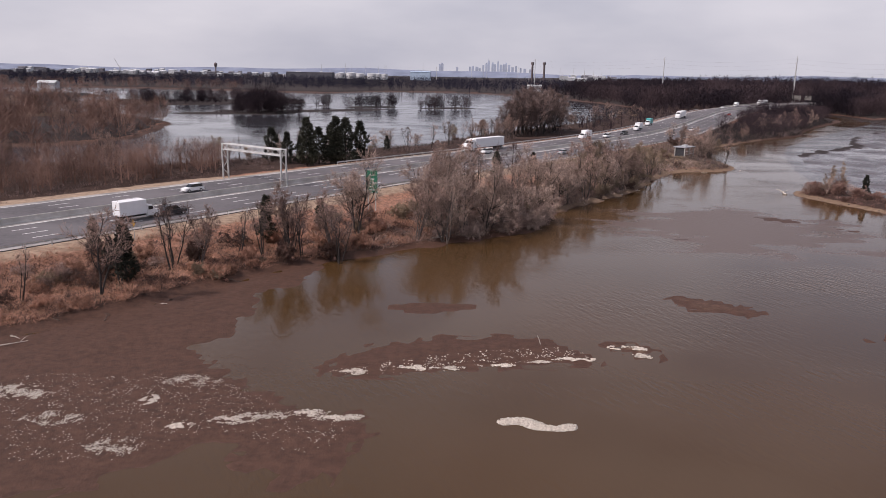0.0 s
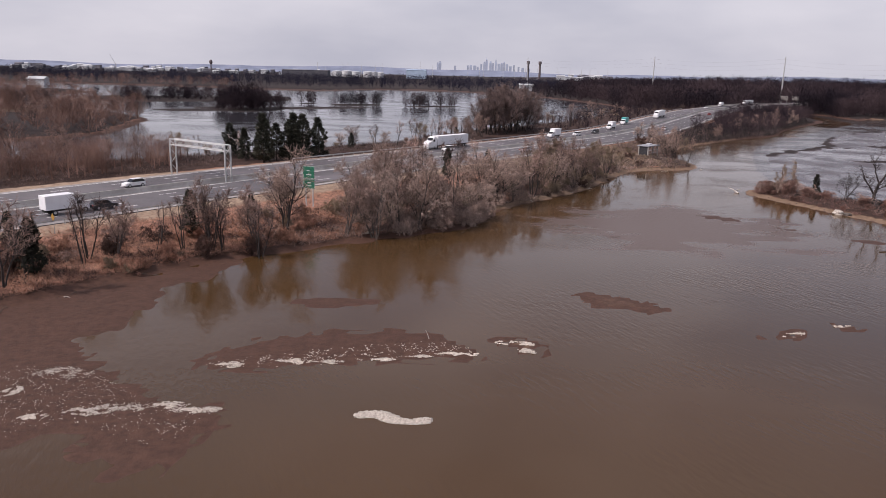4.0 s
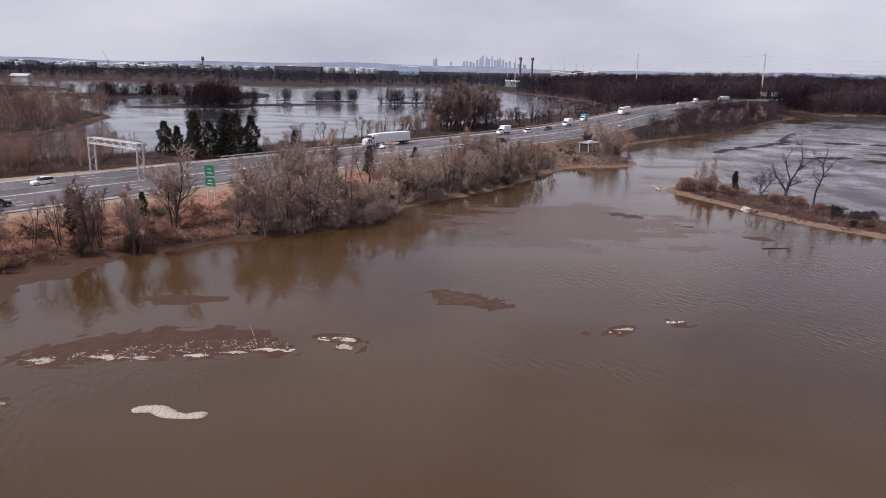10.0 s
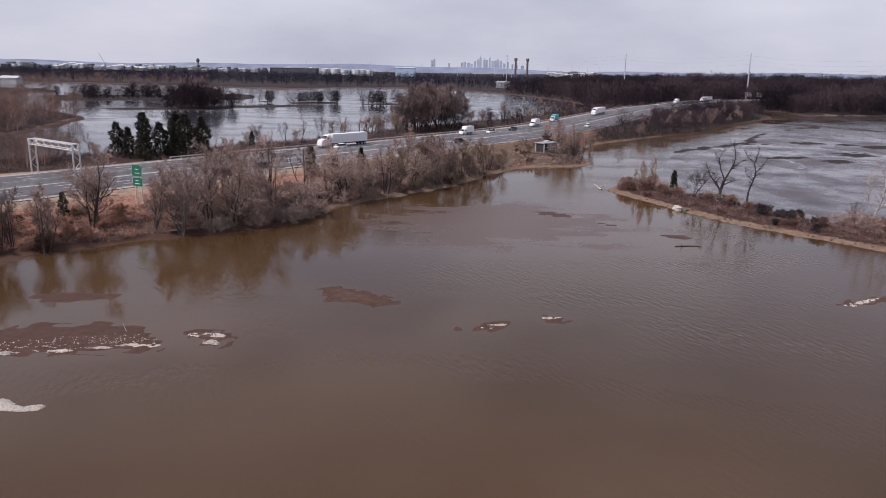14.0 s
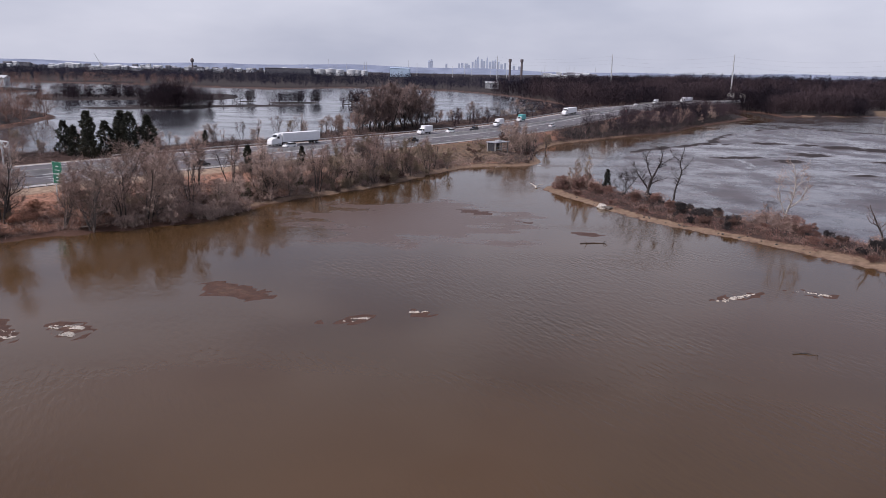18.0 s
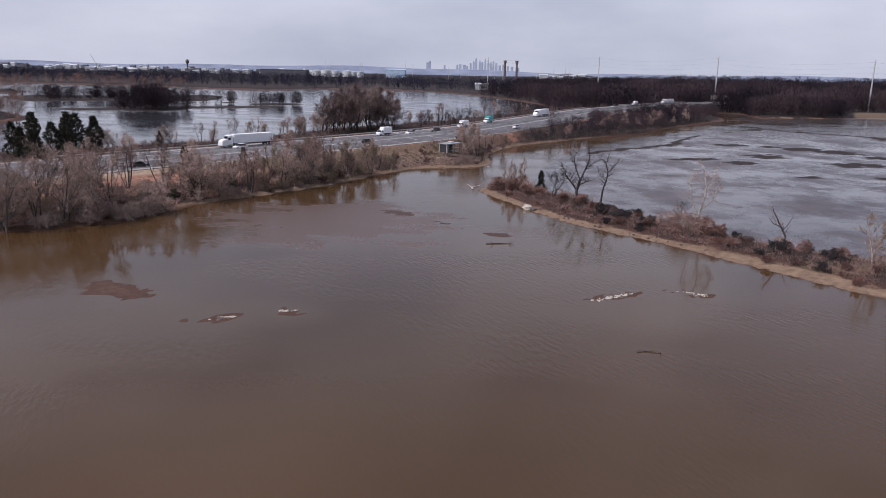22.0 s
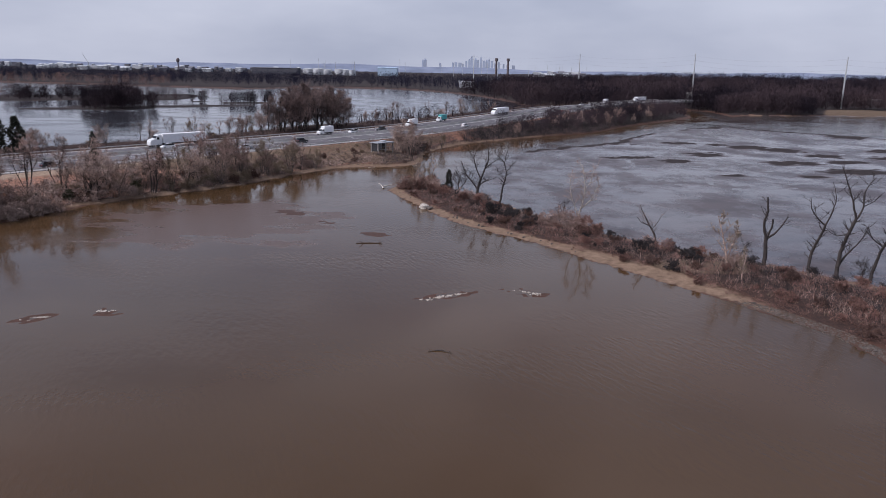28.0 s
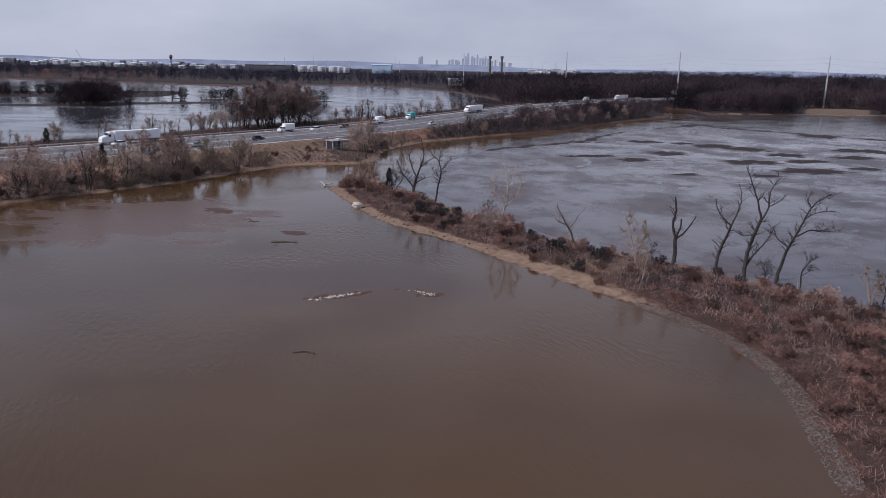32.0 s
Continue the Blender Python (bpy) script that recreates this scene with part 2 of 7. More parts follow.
def inside_by(x, y, poly, reach=60.0):
    """Signed distance to a closed outline, positive inside, cut off at reach."""
    p = np.asarray(poly)[:, :2]
    q = np.roll(p, -1, 0)
    far = np.full(x.shape, reach)
    odd = np.zeros(x.shape, bool)
    for (ax, ay), (bx, by) in zip(p, q):
        with np.errstate(divide="ignore", invalid="ignore"):
            odd ^= ((ay > y) != (by > y)) & (x < (bx - ax) * (y - ay) / (by - ay + 1e-12) + ax)
        near = (x > min(ax, bx) - reach) & (x < max(ax, bx) + reach) & (y > min(ay, by) - reach) & (y < max(ay, by) + reach)
        if near.any():
            px, py = x[near] - ax, y[near] - ay
            dx, dy = bx - ax, by - ay
            s = np.clip((px * dx + py * dy) / (dx * dx + dy * dy + 1e-9), 0, 1)
            far[near] = np.minimum(far[near], np.hypot(px - s * dx, py - s * dy))
    return np.where(odd, far, -far)


ROAD_LINE = arcs(HIGHWAY, False, 4.0)
ROAD_DIR = np.gradient(ROAD_LINE[:, :2], axis=0)
ROAD_DIR /= np.linalg.norm(ROAD_DIR, axis=1)[:, None]
ROAD_OUT = np.stack([ROAD_DIR[:, 1], -ROAD_DIR[:, 0]], 1)     # towards the creek


def road_at(x, y):
    """Distance across the highway (positive towards the creek) and its height, for arrays of places."""
    best, across, high = np.full(x.shape, 1e9), np.full(x.shape, 1e9), np.full(x.shape, 3.7)
    for (px, py, pz), (ox, oy) in zip(ROAD_LINE, ROAD_OUT):
        d = (x - px) ** 2 + (y - py) ** 2
        m = d < best
        best[m], across[m], high[m] = d[m], ((x - px) * ox + (y - py) * oy)[m], pz
    return across, high, np.sqrt(best)


def waves(x, y, size, seed):
    """Smooth noise between about -1 and 1, for arrays of places."""
    r = np.random.RandomState(seed)
    out = np.zeros(np.shape(x))
    for k in range(7):
        a, f, ph = r.uniform(0, 6.283), (2 ** r.uniform(-0.8, 1.0)) * 6.283 / size, r.uniform(0, 6.283)
        out += np.sin((x * math.cos(a) + y * math.sin(a)) * f + ph + 1.3 * np.sin((x * math.sin(a) - y * math.cos(a)) * f * 0.7 + ph * 2))
    return out / 3.5


def road_one(x, y):
    """As road_at, for one place."""
    d = (ROAD_LINE[:, 0] - x) ** 2 + (ROAD_LINE[:, 1] - y) ** 2
    i = int(np.argmin(d))
    return float((x - ROAD_LINE[i, 0]) * ROAD_OUT[i, 0] + (y - ROAD_LINE[i, 1]) * ROAD_OUT[i, 1]), float(ROAD_LINE[i, 2]), float(d[i]) ** 0.5


def inside_one(x, y, poly):
    """As inside_by, for one place."""
    a = np.asarray(poly)[:, :2]
    b = np.roll(a, -1, 0)
    d = b - a
    s = np.clip(((x - a[:, 0]) * d[:, 0] + (y - a[:, 1]) * d[:, 1]) / ((d * d).sum(1) + 1e-9), 0, 1)
    far = float(np.hypot(x - a[:, 0] - s * d[:, 0], y - a[:, 1] - s * d[:, 1]).min())
    cross = (a[:, 1] > y) != (b[:, 1] > y)
    odd = int((x < (d[cross, 0] * (y - a[cross, 1]) / d[cross, 1] + a[cross, 0])).sum()) % 2
    return far if odd else -far


CREEK_C, LAKE_C, SPIT_C = arcs(CREEK, True), arcs(LAKE, True, 6), arcs(SPIT, True)
MUD_C, BAR_C = arcs(MUD_FLAT, True, 1.5), arcs(SHELL_BAR, True, 1.5)
SHOALS_C = [arcs(p, True, 1.0) for p in SHOALS]
MUDS_C, ISLETS_C = [arcs(p, True, 1.0) for p in MUD_BARS], [arcs(p, True, 3) for p in ISLETS]


def smooth(a, lo, hi):
    s = np.clip((a - lo) / (hi - lo), 0, 1)
    return s * s * (3 - 2 * s)


def ground_height(x, y):
    """Height and surface masks of the one ground sheet."""
    creek = inside_by(x, y, CREEK_C) + 0.7 * waves(x, y, 9, 1) + 0.3 * waves(x, y, 3.5, 2)
    lake = inside_by(x, y, LAKE_C) + 2.0 * waves(x, y, 40, 3) + 0.6 * waves(x, y, 9, 4)
    across, road_z, road_d = road_at(x, y)
    wet = np.maximum(creek, lake)
    land = -wet
    z = np.where(land > 0, 0.55 * smooth(land, 0, 2.2) + 0.85 * smooth(land, 2.0, 8) + 1.0 * smooth(land, 7, 14), -1.4 * smooth(wet, 0, 14) - 0.10 * smooth(wet, 0, 1.2))
    z += np.where(land > 0, 0.12 * waves(x, y, 5, 5) * smooth(land, 0.5, 4), 0)
    hill = smooth(y, 640, 1100) * smooth(x, 60, 420)
    z += hill * np.where(land > 0, 6.0, 0)
    # embankment of the highway
    lift = smooth(-np.abs(across), -HALF_ROAD - 9.0, -HALF_ROAD - 1.0) * (land > -4) * (road_d < 60)
    dry = smooth(land, 1.0, 6.0)
    z = z * (1 - lift * dry) + (road_z - 0.12) * lift * dry
    # mud flats, bars and the drained lagoon behind the spit
    flat = inside_by(x, y, MUD_C, 20) + 0.35 * waves(x, y, 7, 6) + 0.16 * waves(x, y, 2.3, 7)
    z = np.where(wet > 0, np.maximum(z, np.where(flat > -2, -0.12 + 0.20 * smooth(flat, -2, 1.5) + 0.10 * smooth(flat, 1, 9) + 0.035 * waves(x, y, 6, 8), z)), z)
    bar = inside_by(x, y, BAR_C, 20) + 0.28 * waves(x, y, 4, 9) + 0.12 * waves(x, y, 1.7, 10)
    z = np.where(bar > -2, np.maximum(z, -0.11 + 0.17 * smooth(bar, -2, 1.4) + 0.08 * smooth(bar, 0.5, 3)), z)
    shoal_film = np.zeros(x.shape)
    for n, c in enumerate(SHOALS_C):
        d = inside_by(x, y, c, 20) + 0.6 * waves(x, y, 6, 40 + n) + 0.3 * waves(x, y, 2.2, 50 + n)
        z = np.where(d > -2, np.maximum(z, -0.12 + 0.145 * smooth(d, -2, 1.6) - (0.06 if n == 4 else 0.004) + 0.009 * waves(x * 0.7, y * 1.3, 12, 9) + 0.004 * waves(x, y, 2.4, 10)), z)
        shoal_film = np.maximum(shoal_film, smooth(d, -2, 0.5) * (1.0 if n == 4 else 0.4))
    bar_sand = np.zeros(x.shape)
    for n, c in enumerate(MUDS_C):
        d = inside_by(x, y, c, 20) + 0.16 * waves(x, y, 4, 20 + n)
        bar_sand = np.maximum(bar_sand, (0.0, 0.40, 0.5, 0.5, 0.5, 0.5, 0.5)[n] * smooth(d, -0.4, 0.4))
        z = np.where(d > -1.5, np.maximum(z, -0.10 + 0.17 * smooth(d, -1.5, 1.2) - 0.03 * (n == 0)), z)
    # behind the spit: shallow lagoon with long bars
    behind = smooth(x - np.interp(y, [-100, 60, 100, 140, 190, 240, 300, 330, 430, 540, 620], [410, 196, 162, 122, 92, 92, 112, 128, 205, 262, 330]), 0, 10)
    bars = waves(x * 0.85 + 0.2 * y, y * 0.8, 46, 11) + 0.55 * waves(x, y * 0.9, 19, 12) + 0.25 * waves(x, y, 7, 13)
    bars_and_shadow_rim = smooth(bars + 0.8 * waves(x, y * 0.8, 170, 33), 1.0, 1.15) * smooth(x, 235, 270)
    ragged = 0.30 * waves(x, y, 9, 36) + 0.16 * waves(x, y, 3.5, 37)
    for cx, cy, u, v in LAGOON_BARS:
        d = 1.0 - np.hypot(((x - cx) + 0.1 * (y - cy)) / u, ((y - cy) - 0.25 * (x - cx)) / v) + ragged
        bars_and_shadow_rim = np.maximum(bars_and_shadow_rim, smooth(d, 0.0, 0.16))
    edge = np.interp(x, [120, 150, 167, 194, 216, 243, 266, 289, 311, 420], [300, 330, 355, 417, 439, 463, 437, 420, 400, 330]) - y + 4 * waves(x, y, 30, 38) + 1.5 * waves(x, y, 9, 39)
    plateau = smooth(edge, -1, 2)
    # a dark rim inside the plateau's edge, painted as its shadow line
    bars_and_shadow_rim = np.maximum(bars_and_shadow_rim, plateau * (1 - smooth(edge, 6, 11)))
    vein = np.abs(waves(x * 0.8 + 0.3 * y, y * 0.7, 80, 31)) + 0.35 * np.abs(waves(x, y, 24, 32))
    lagoon = 0.022 + 0.07 * bars_and_shadow_rim - 0.06 * (1 - smooth(vein, 0.04, 0.14)) - 0.012 * smooth(waves(x, y * 0.8, 120, 35), 0.0, 0.5) + 0.009 * waves(x * 0.6, y * 1.3, 9, 34) + 0.005 * waves(x, y, 4, 41)
    lagoon = lagoon * plateau - 0.10 * (1 - plateau)
    z = np.where(wet > 0, z * (1 - behind) + lagoon * behind, z)
    # shoals in the creek's mouth
    shoal = waves(x * 0.7, y * 1.5, 26, 14) + 0.5 * waves(x * 0.7, y * 1.4, 8, 15)
    near_shoal = smooth(38 - np.hypot((x - 52) * 0.9, (y - 140) * 0.62), 0, 16)
    z = np.where(wet > 2, np.maximum(z, -0.16 + near_shoal * (0.08 + 0.05 * shoal)), z)
    # lake bars
    lbar = waves(x * 0.5, y * 1.6, 90, 16) + 0.5 * waves(x * 0.5, y * 1.6, 30, 17)
    z = np.where(lake > 6, np.maximum(z, -0.30 + 0.22 * smooth(lbar, 0.35, 0.95) * smooth(y, 420, 560) + 0.08 * smooth(lbar, 0.9, 1.3)), z)
    # the spit and the islets
    spit = inside_by(x, y, SPIT_C) + 0.45 * waves(x, y, 8, 18) + 0.2 * waves(x, y, 3, 19)
    sz = -0.25 + 0.25 * smooth(spit, -3, 0) + 0.45 * smooth(spit, 0, 3.2) + 0.55 * smooth(spit, 2.5, 7) + 0.5 * smooth(spit, 8, 22) + 0.10 * waves(x, y, 4, 5) * smooth(spit, 1, 4)
    z = np.where(spit > -3, np.maximum(z, sz), z)
    isle = np.full(x.shape, -60.0)
    for n, c in enumerate(ISLETS_C):
        isle = np.maximum(isle, inside_by(x, y, c) + (3.0 if n in (5, 6) else 0.0) + 1.2 * waves(x, y, 14, 21))
    z = np.where(isle > -4, np.maximum(z, -0.35 + 0.35 * smooth(isle, -4, 0) + 0.7 * smooth(isle, 0, 6)), z)
    dryness = np.maximum(np.maximum(land, spit), isle)
    litter = smooth(dryness, 2.0, 4.5)
    sand = smooth(dryness, -0.4, 0.6) * (1 - smooth(dryness, 1.7, 3.6))
    verge = np.where(across < 0, smooth(-across, HALF_ROAD - 3, HALF_ROAD) * (1 - smooth(-across, HALF_ROAD + 11.0, HALF_ROAD + 14.5) * (1 - smooth(y, 165, 195)) - smooth(-across, HALF_ROAD + 6.0, HALF_ROAD + 9.0) * smooth(y, 165, 195)), 0.66 * smooth(-np.abs(np.abs(across) - HALF_ROAD - 2.0), -5.0, -1.6)) * (road_d < 60) * smooth(land, 3, 8)
    grass = np.maximum(smooth(18 - np.hypot((x + 262) * 0.35, y - 395), 0, 8), smooth(inside_by(x, y, CLEARING, 30), -4, 6))
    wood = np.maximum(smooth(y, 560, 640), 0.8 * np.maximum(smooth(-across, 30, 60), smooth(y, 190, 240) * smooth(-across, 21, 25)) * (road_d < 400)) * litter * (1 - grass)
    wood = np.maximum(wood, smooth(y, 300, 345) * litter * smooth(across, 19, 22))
    sand = sand * (1 - 0.75 * smooth(y, 300, 420) * (1 - smooth(y, 575, 595) * (x > 290))) * (1 - 0.55 * smooth(-across, 20, 60))
    beach = 1.7 * smooth(1 - np.hypot(x - 127, y - 115) / 24, 0, 0.5)
    shore_brush = 1 - smooth(y, 88, 105)
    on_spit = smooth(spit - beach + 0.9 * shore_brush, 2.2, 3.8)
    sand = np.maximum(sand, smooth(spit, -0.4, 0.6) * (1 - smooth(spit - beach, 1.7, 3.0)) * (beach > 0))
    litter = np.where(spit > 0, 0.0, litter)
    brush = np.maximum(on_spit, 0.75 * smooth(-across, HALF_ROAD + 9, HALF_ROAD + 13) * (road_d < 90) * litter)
    grass = np.maximum(grass, smooth(5.5 - np.hypot((x - 139) * 0.45, y - 116), 0, 2.5) * smooth(spit, 3, 5))
    grass = np.maximum(grass, 0.6 * smooth(y, 175, 205) * (1 - smooth(y, 300, 330)) * smooth(across, 16, 20) * (road_d < 70) * litter)
    on_isle = smooth(isle, -3.5, -0.5)
    litter, sand, wood = litter * (1 - on_isle), sand * (1 - on_isle), np.maximum(wood, on_isle)
    # dark mud bars and the painted shadow rim take the dark wood colour
    wood = np.maximum(wood, bars_and_shadow_rim * behind * (wet > 0) * (spit < 0))
    sand = sand * np.where(spit > -1, 0.35 + 0.65 * smooth(y, 88, 112), 1.0)
    sand = sand * np.where((across > 0) & (spit < -1), 0.3 + 0.7 * smooth(y, 135, 175), 1.0)
    sand = np.maximum(sand, bar_sand)
    sheen = np.maximum(behind * (wet > 0) * (spit < 0) * (1 - bars_and_shadow_rim), 0.4 * shoal_film)
    return z, litter, sand, verge * (1 - 0.75 * smooth(y, 215, 270)), grass, wood, sheen, brush


def axis_steps(spans):
    out = []
    for a, b, s in spans:
        out += list(np.arange(a, b - 1e-6, s))
    return np.array(out + [spans[-1][1]])


gx = axis_steps([(-4950, -1200, 250), (-1200, -500, 50), (-500, -240, 13), (-240, -75, 3.2), (-75, 175, 1.1), (175, 330, 2.6), (330, 560, 8), (560, 1200, 40), (1200, 4950, 250)])
gy = axis_steps([(-1500, -300, 150), (-300, -40, 20), (-40, 30, 5), (30, 140, 1.0), (140, 300, 1.5), (300, 480, 3), (480, 760, 5.5), (760, 1300, 18), (1300, 2000, 60), (2000, 4950, 220)])
GX, GY = np.meshgrid(gx, gy)
gz, g_litter, g_sand, g_verge, g_grass, g_wood, g_sheen, g_brush = ground_height(GX.ravel(), GY.ravel())


def height_at(x, y):
    i, j = np.searchsorted(gx, x) - 1, np.searchsorted(gy, y) - 1
    w = len(gx)
    u, v = (x - gx[i]) / (gx[i + 1] - gx[i]), (y - gy[j]) / (gy[j + 1] - gy[j])
    a, b, c, d = gz[j * w + i], gz[j * w + i + 1], gz[(j + 1) * w + i], gz[(j + 1) * w + i + 1]
    return float((a * (1 - u) + b * u) * (1 - v) + (c * (1 - u) + d * u) * v)


def ground_material():
    m = bpy.data.materials.new("ground_soil")
    m.use_nodes = True
    n, l = m.node_tree.nodes, m.node_tree.links
    b = n["Principled BSDF"]
    tc = n.new("ShaderNodeTexCoord")

    def noise_at(scale, detail=6.0, rough=0.6):
        t = n.new("ShaderNodeTexNoise")
        t.inputs["Scale"].default_value, t.inputs["Detail"].default_value, t.inputs["Roughness"].default_value = scale, detail, rough
        l.new(tc.outputs["Object"], t.inputs["Vector"])
        return t.outputs["Fac"]

    def two(dark, light, scale, lo=0.35, hi=0.65):
        r = n.new("ShaderNodeValToRGB")
        r.color_ramp.elements[0].position, r.color_ramp.elements[0].color = lo, (*dark, 1)
        r.color_ramp.elements[1].position, r.color_ramp.elements[1].color = hi, (*light, 1)
        l.new(noise_at(scale), r.inputs["Fac"])
        return r.outputs["Color"]

    broken = noise_at(1.1, 8.0, 0.7)

    def mask(name, ragged=0.55):
        a = n.new("ShaderNodeAttribute")
        a.attribute_name = name
        add = n.new("ShaderNodeMath")
        add.operation = "MULTIPLY_ADD"
        l.new(broken, add.inputs[0])
        add.inputs[1].default_value = ragged * 2
        sub = n.new("ShaderNodeMath")
        sub.operation = "SUBTRACT"
        l.new(a.outputs["Fac"], add.inputs[2])
        l.new(add.outputs[0], sub.inputs[0])
        sub.inputs[1].default_value = ragged
        r = n.new("ShaderNodeMapRange")
        r.inputs["From Min"].default_value, r.inputs["From Max"].default_value = 0.38, 0.62
        l.new(sub.outputs[0], r.inputs["Value"])
        return r.outputs["Result"]

    def over(below, above, fac):
        x = n.new("ShaderNodeMix")
        x.data_type = "RGBA"
        l.new(fac, x.inputs["Factor"])
        l.new(below, x.inputs["A"])
        l.new(above, x.inputs["B"])
        return x.outputs["Result"]

    mud = over(two((0.054, 0.027, 0.018), (0.104, 0.053, 0.036), 0.9), two((0.036, 0.018, 0.012), (0.090, 0.045, 0.030), 1.9, 0.30, 0.70), noise_at(0.35))
    litter = over(two((0.040, 0.021, 0.015), (0.33, 0.160, 0.102), 0.8, 0.40, 0.58), two((0.09, 0.046, 0.031), (0.56, 0.300, 0.205), 3.0, 0.38, 0.60), noise_at(0.3))
    sand = two((0.125, 0.083, 0.055), (0.25, 0.170, 0.116), 0.9, 0.3, 0.7)
    verge = two((0.23, 0.160, 0.112), (0.39, 0.290, 0.208), 1.0)
    grass = two((0.085, 0.058, 0.038), (0.17, 0.118, 0.078), 0.9)
    m_litter, m_sand = mask("litter"), mask("sand", 0.25)
    film = n.new("ShaderNodeAttribute")
    film.attribute_name = "sheen"
    mud = over(mud, two((0.046, 0.032, 0.030), (0.084, 0.060, 0.056), 0.12), film.outputs["Fac"])
    c = over(mud, sand, m_sand)
    c = over(c, litter, m_litter)
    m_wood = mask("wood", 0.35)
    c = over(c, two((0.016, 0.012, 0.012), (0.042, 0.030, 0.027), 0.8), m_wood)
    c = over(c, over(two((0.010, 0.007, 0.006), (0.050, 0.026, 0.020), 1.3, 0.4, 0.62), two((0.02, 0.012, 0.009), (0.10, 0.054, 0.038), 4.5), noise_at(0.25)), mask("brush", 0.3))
    c = over(c, verge, mask("verge", 0.3))
    c = over(c, grass, mask("grass", 0.3))
    l.new(c, b.inputs["Base Color"])
    gloss = n.new("ShaderNodeMapRange")
    gloss.inputs["To Min"].default_value, gloss.inputs["To Max"].default_value = 0.25, 0.5
    l.new(film.outputs["Fac"], gloss.inputs["Value"])
    l.new(gloss.outputs["Result"], b.inputs["Specular IOR Level"])
    dry = n.new("ShaderNodeMath")
    dry.operation = "MAXIMUM"
    l.new(m_litter, dry.inputs[0])
    l.new(m_sand, dry.inputs[1])
    dry_too = n.new("ShaderNodeMath")
    dry_too.operation = "MAXIMUM"
    l.new(dry.outputs[0], dry_too.inputs[0])
    l.new(m_wood, dry_too.inputs[1])
    rough = n.new("ShaderNodeMapRange")
    rough.inputs["To Min"].default_value, rough.inputs["To Max"].default_value = 0.74, 0.97
    l.new(dry_too.outputs[0], rough.inputs["Value"])
    # wet film on the drained lagoon bed, broken by drier patches
    patch_map = n.new("ShaderNodeMapping")
    patch_map.inputs["Scale"].default_value = (1.0, 0.8, 1.0)
    l.new(tc.outputs["Object"], patch_map.inputs["Vector"])
    patch = n.new("ShaderNodeTexNoise")
    patch.inputs["Scale"].default_value, patch.inputs["Detail"].default_value, patch.inputs["Roughness"].default_value = 0.045, 9.0, 0.68
    l.new(patch_map.outputs["Vector"], patch.inputs["Vector"])
    wet_rough = n.new("ShaderNodeMapRange")
    wet_rough.inputs["From Min"].default_value, wet_rough.inputs["From Max"].default_value = 0.42, 0.60
    wet_rough.inputs["To Min"].default_value, wet_rough.inputs["To Max"].default_value = 0.11, 0.42
    l.new(patch.outputs["Fac"], wet_rough.inputs["Value"])
    pick = n.new("ShaderNodeMix")
    pick.data_type = "FLOAT"
    l.new(film.outputs["Fac"], pick.inputs["Factor"])
    l.new(rough.outputs["Result"], pick.inputs["A"])
    l.new(wet_rough.outputs["Result"], pick.inputs["B"])
    l.new(pick.outputs["Result"], b.inputs["Roughness"])
    bump = n.new("ShaderNodeBump")
    bump.inputs["Distance"].default_value = 0.12
    firm = n.new("ShaderNodeMapRange")
    firm.inputs["To Min"].default_value, firm.inputs["To Max"].default_value = 0.6, 0.06
    l.new(film.outputs["Fac"], firm.inputs["Value"])
    l.new(firm.outputs["Result"], bump.inputs["Strength"])
    l.new(noise_at(2.4, 9.0, 0.7), bump.inputs["Height"])
    l.new(bump.outputs["Normal"], b.inputs["Normal"])
    return m


def ground_sheet():
    w, h = len(gx), len(gy)
    me = bpy.data.meshes.new("ground")
    i = np.arange(w * h).reshape(h, w)
    quads = np.stack([i[:-1, :-1], i[:-1, 1:], i[1:, 1:], i[1:, :-1]], -1).reshape(-1, 4)
    me.vertices.add(w * h)
    me.vertices.foreach_set("co", np.stack([GX.ravel(), GY.ravel(), gz], 1).ravel())
    me.loops.add(quads.size)
    me.loops.foreach_set("vertex_index", quads.ravel())
    me.polygons.add(len(quads))
    me.polygons.foreach_set("loop_start", np.arange(0, quads.size, 4))
    me.update(calc_edges=True)
    me.polygons.foreach_set("use_smooth", np.ones(len(quads), bool))
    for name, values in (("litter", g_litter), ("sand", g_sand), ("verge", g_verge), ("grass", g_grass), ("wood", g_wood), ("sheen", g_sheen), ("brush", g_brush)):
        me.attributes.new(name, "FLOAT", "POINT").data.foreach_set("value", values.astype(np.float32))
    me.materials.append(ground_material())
    return tagged(new("ground", me), "brown tidal mud, leaf-littered banks and sandy shores", "ground", kind="structure")


ground_sheet()


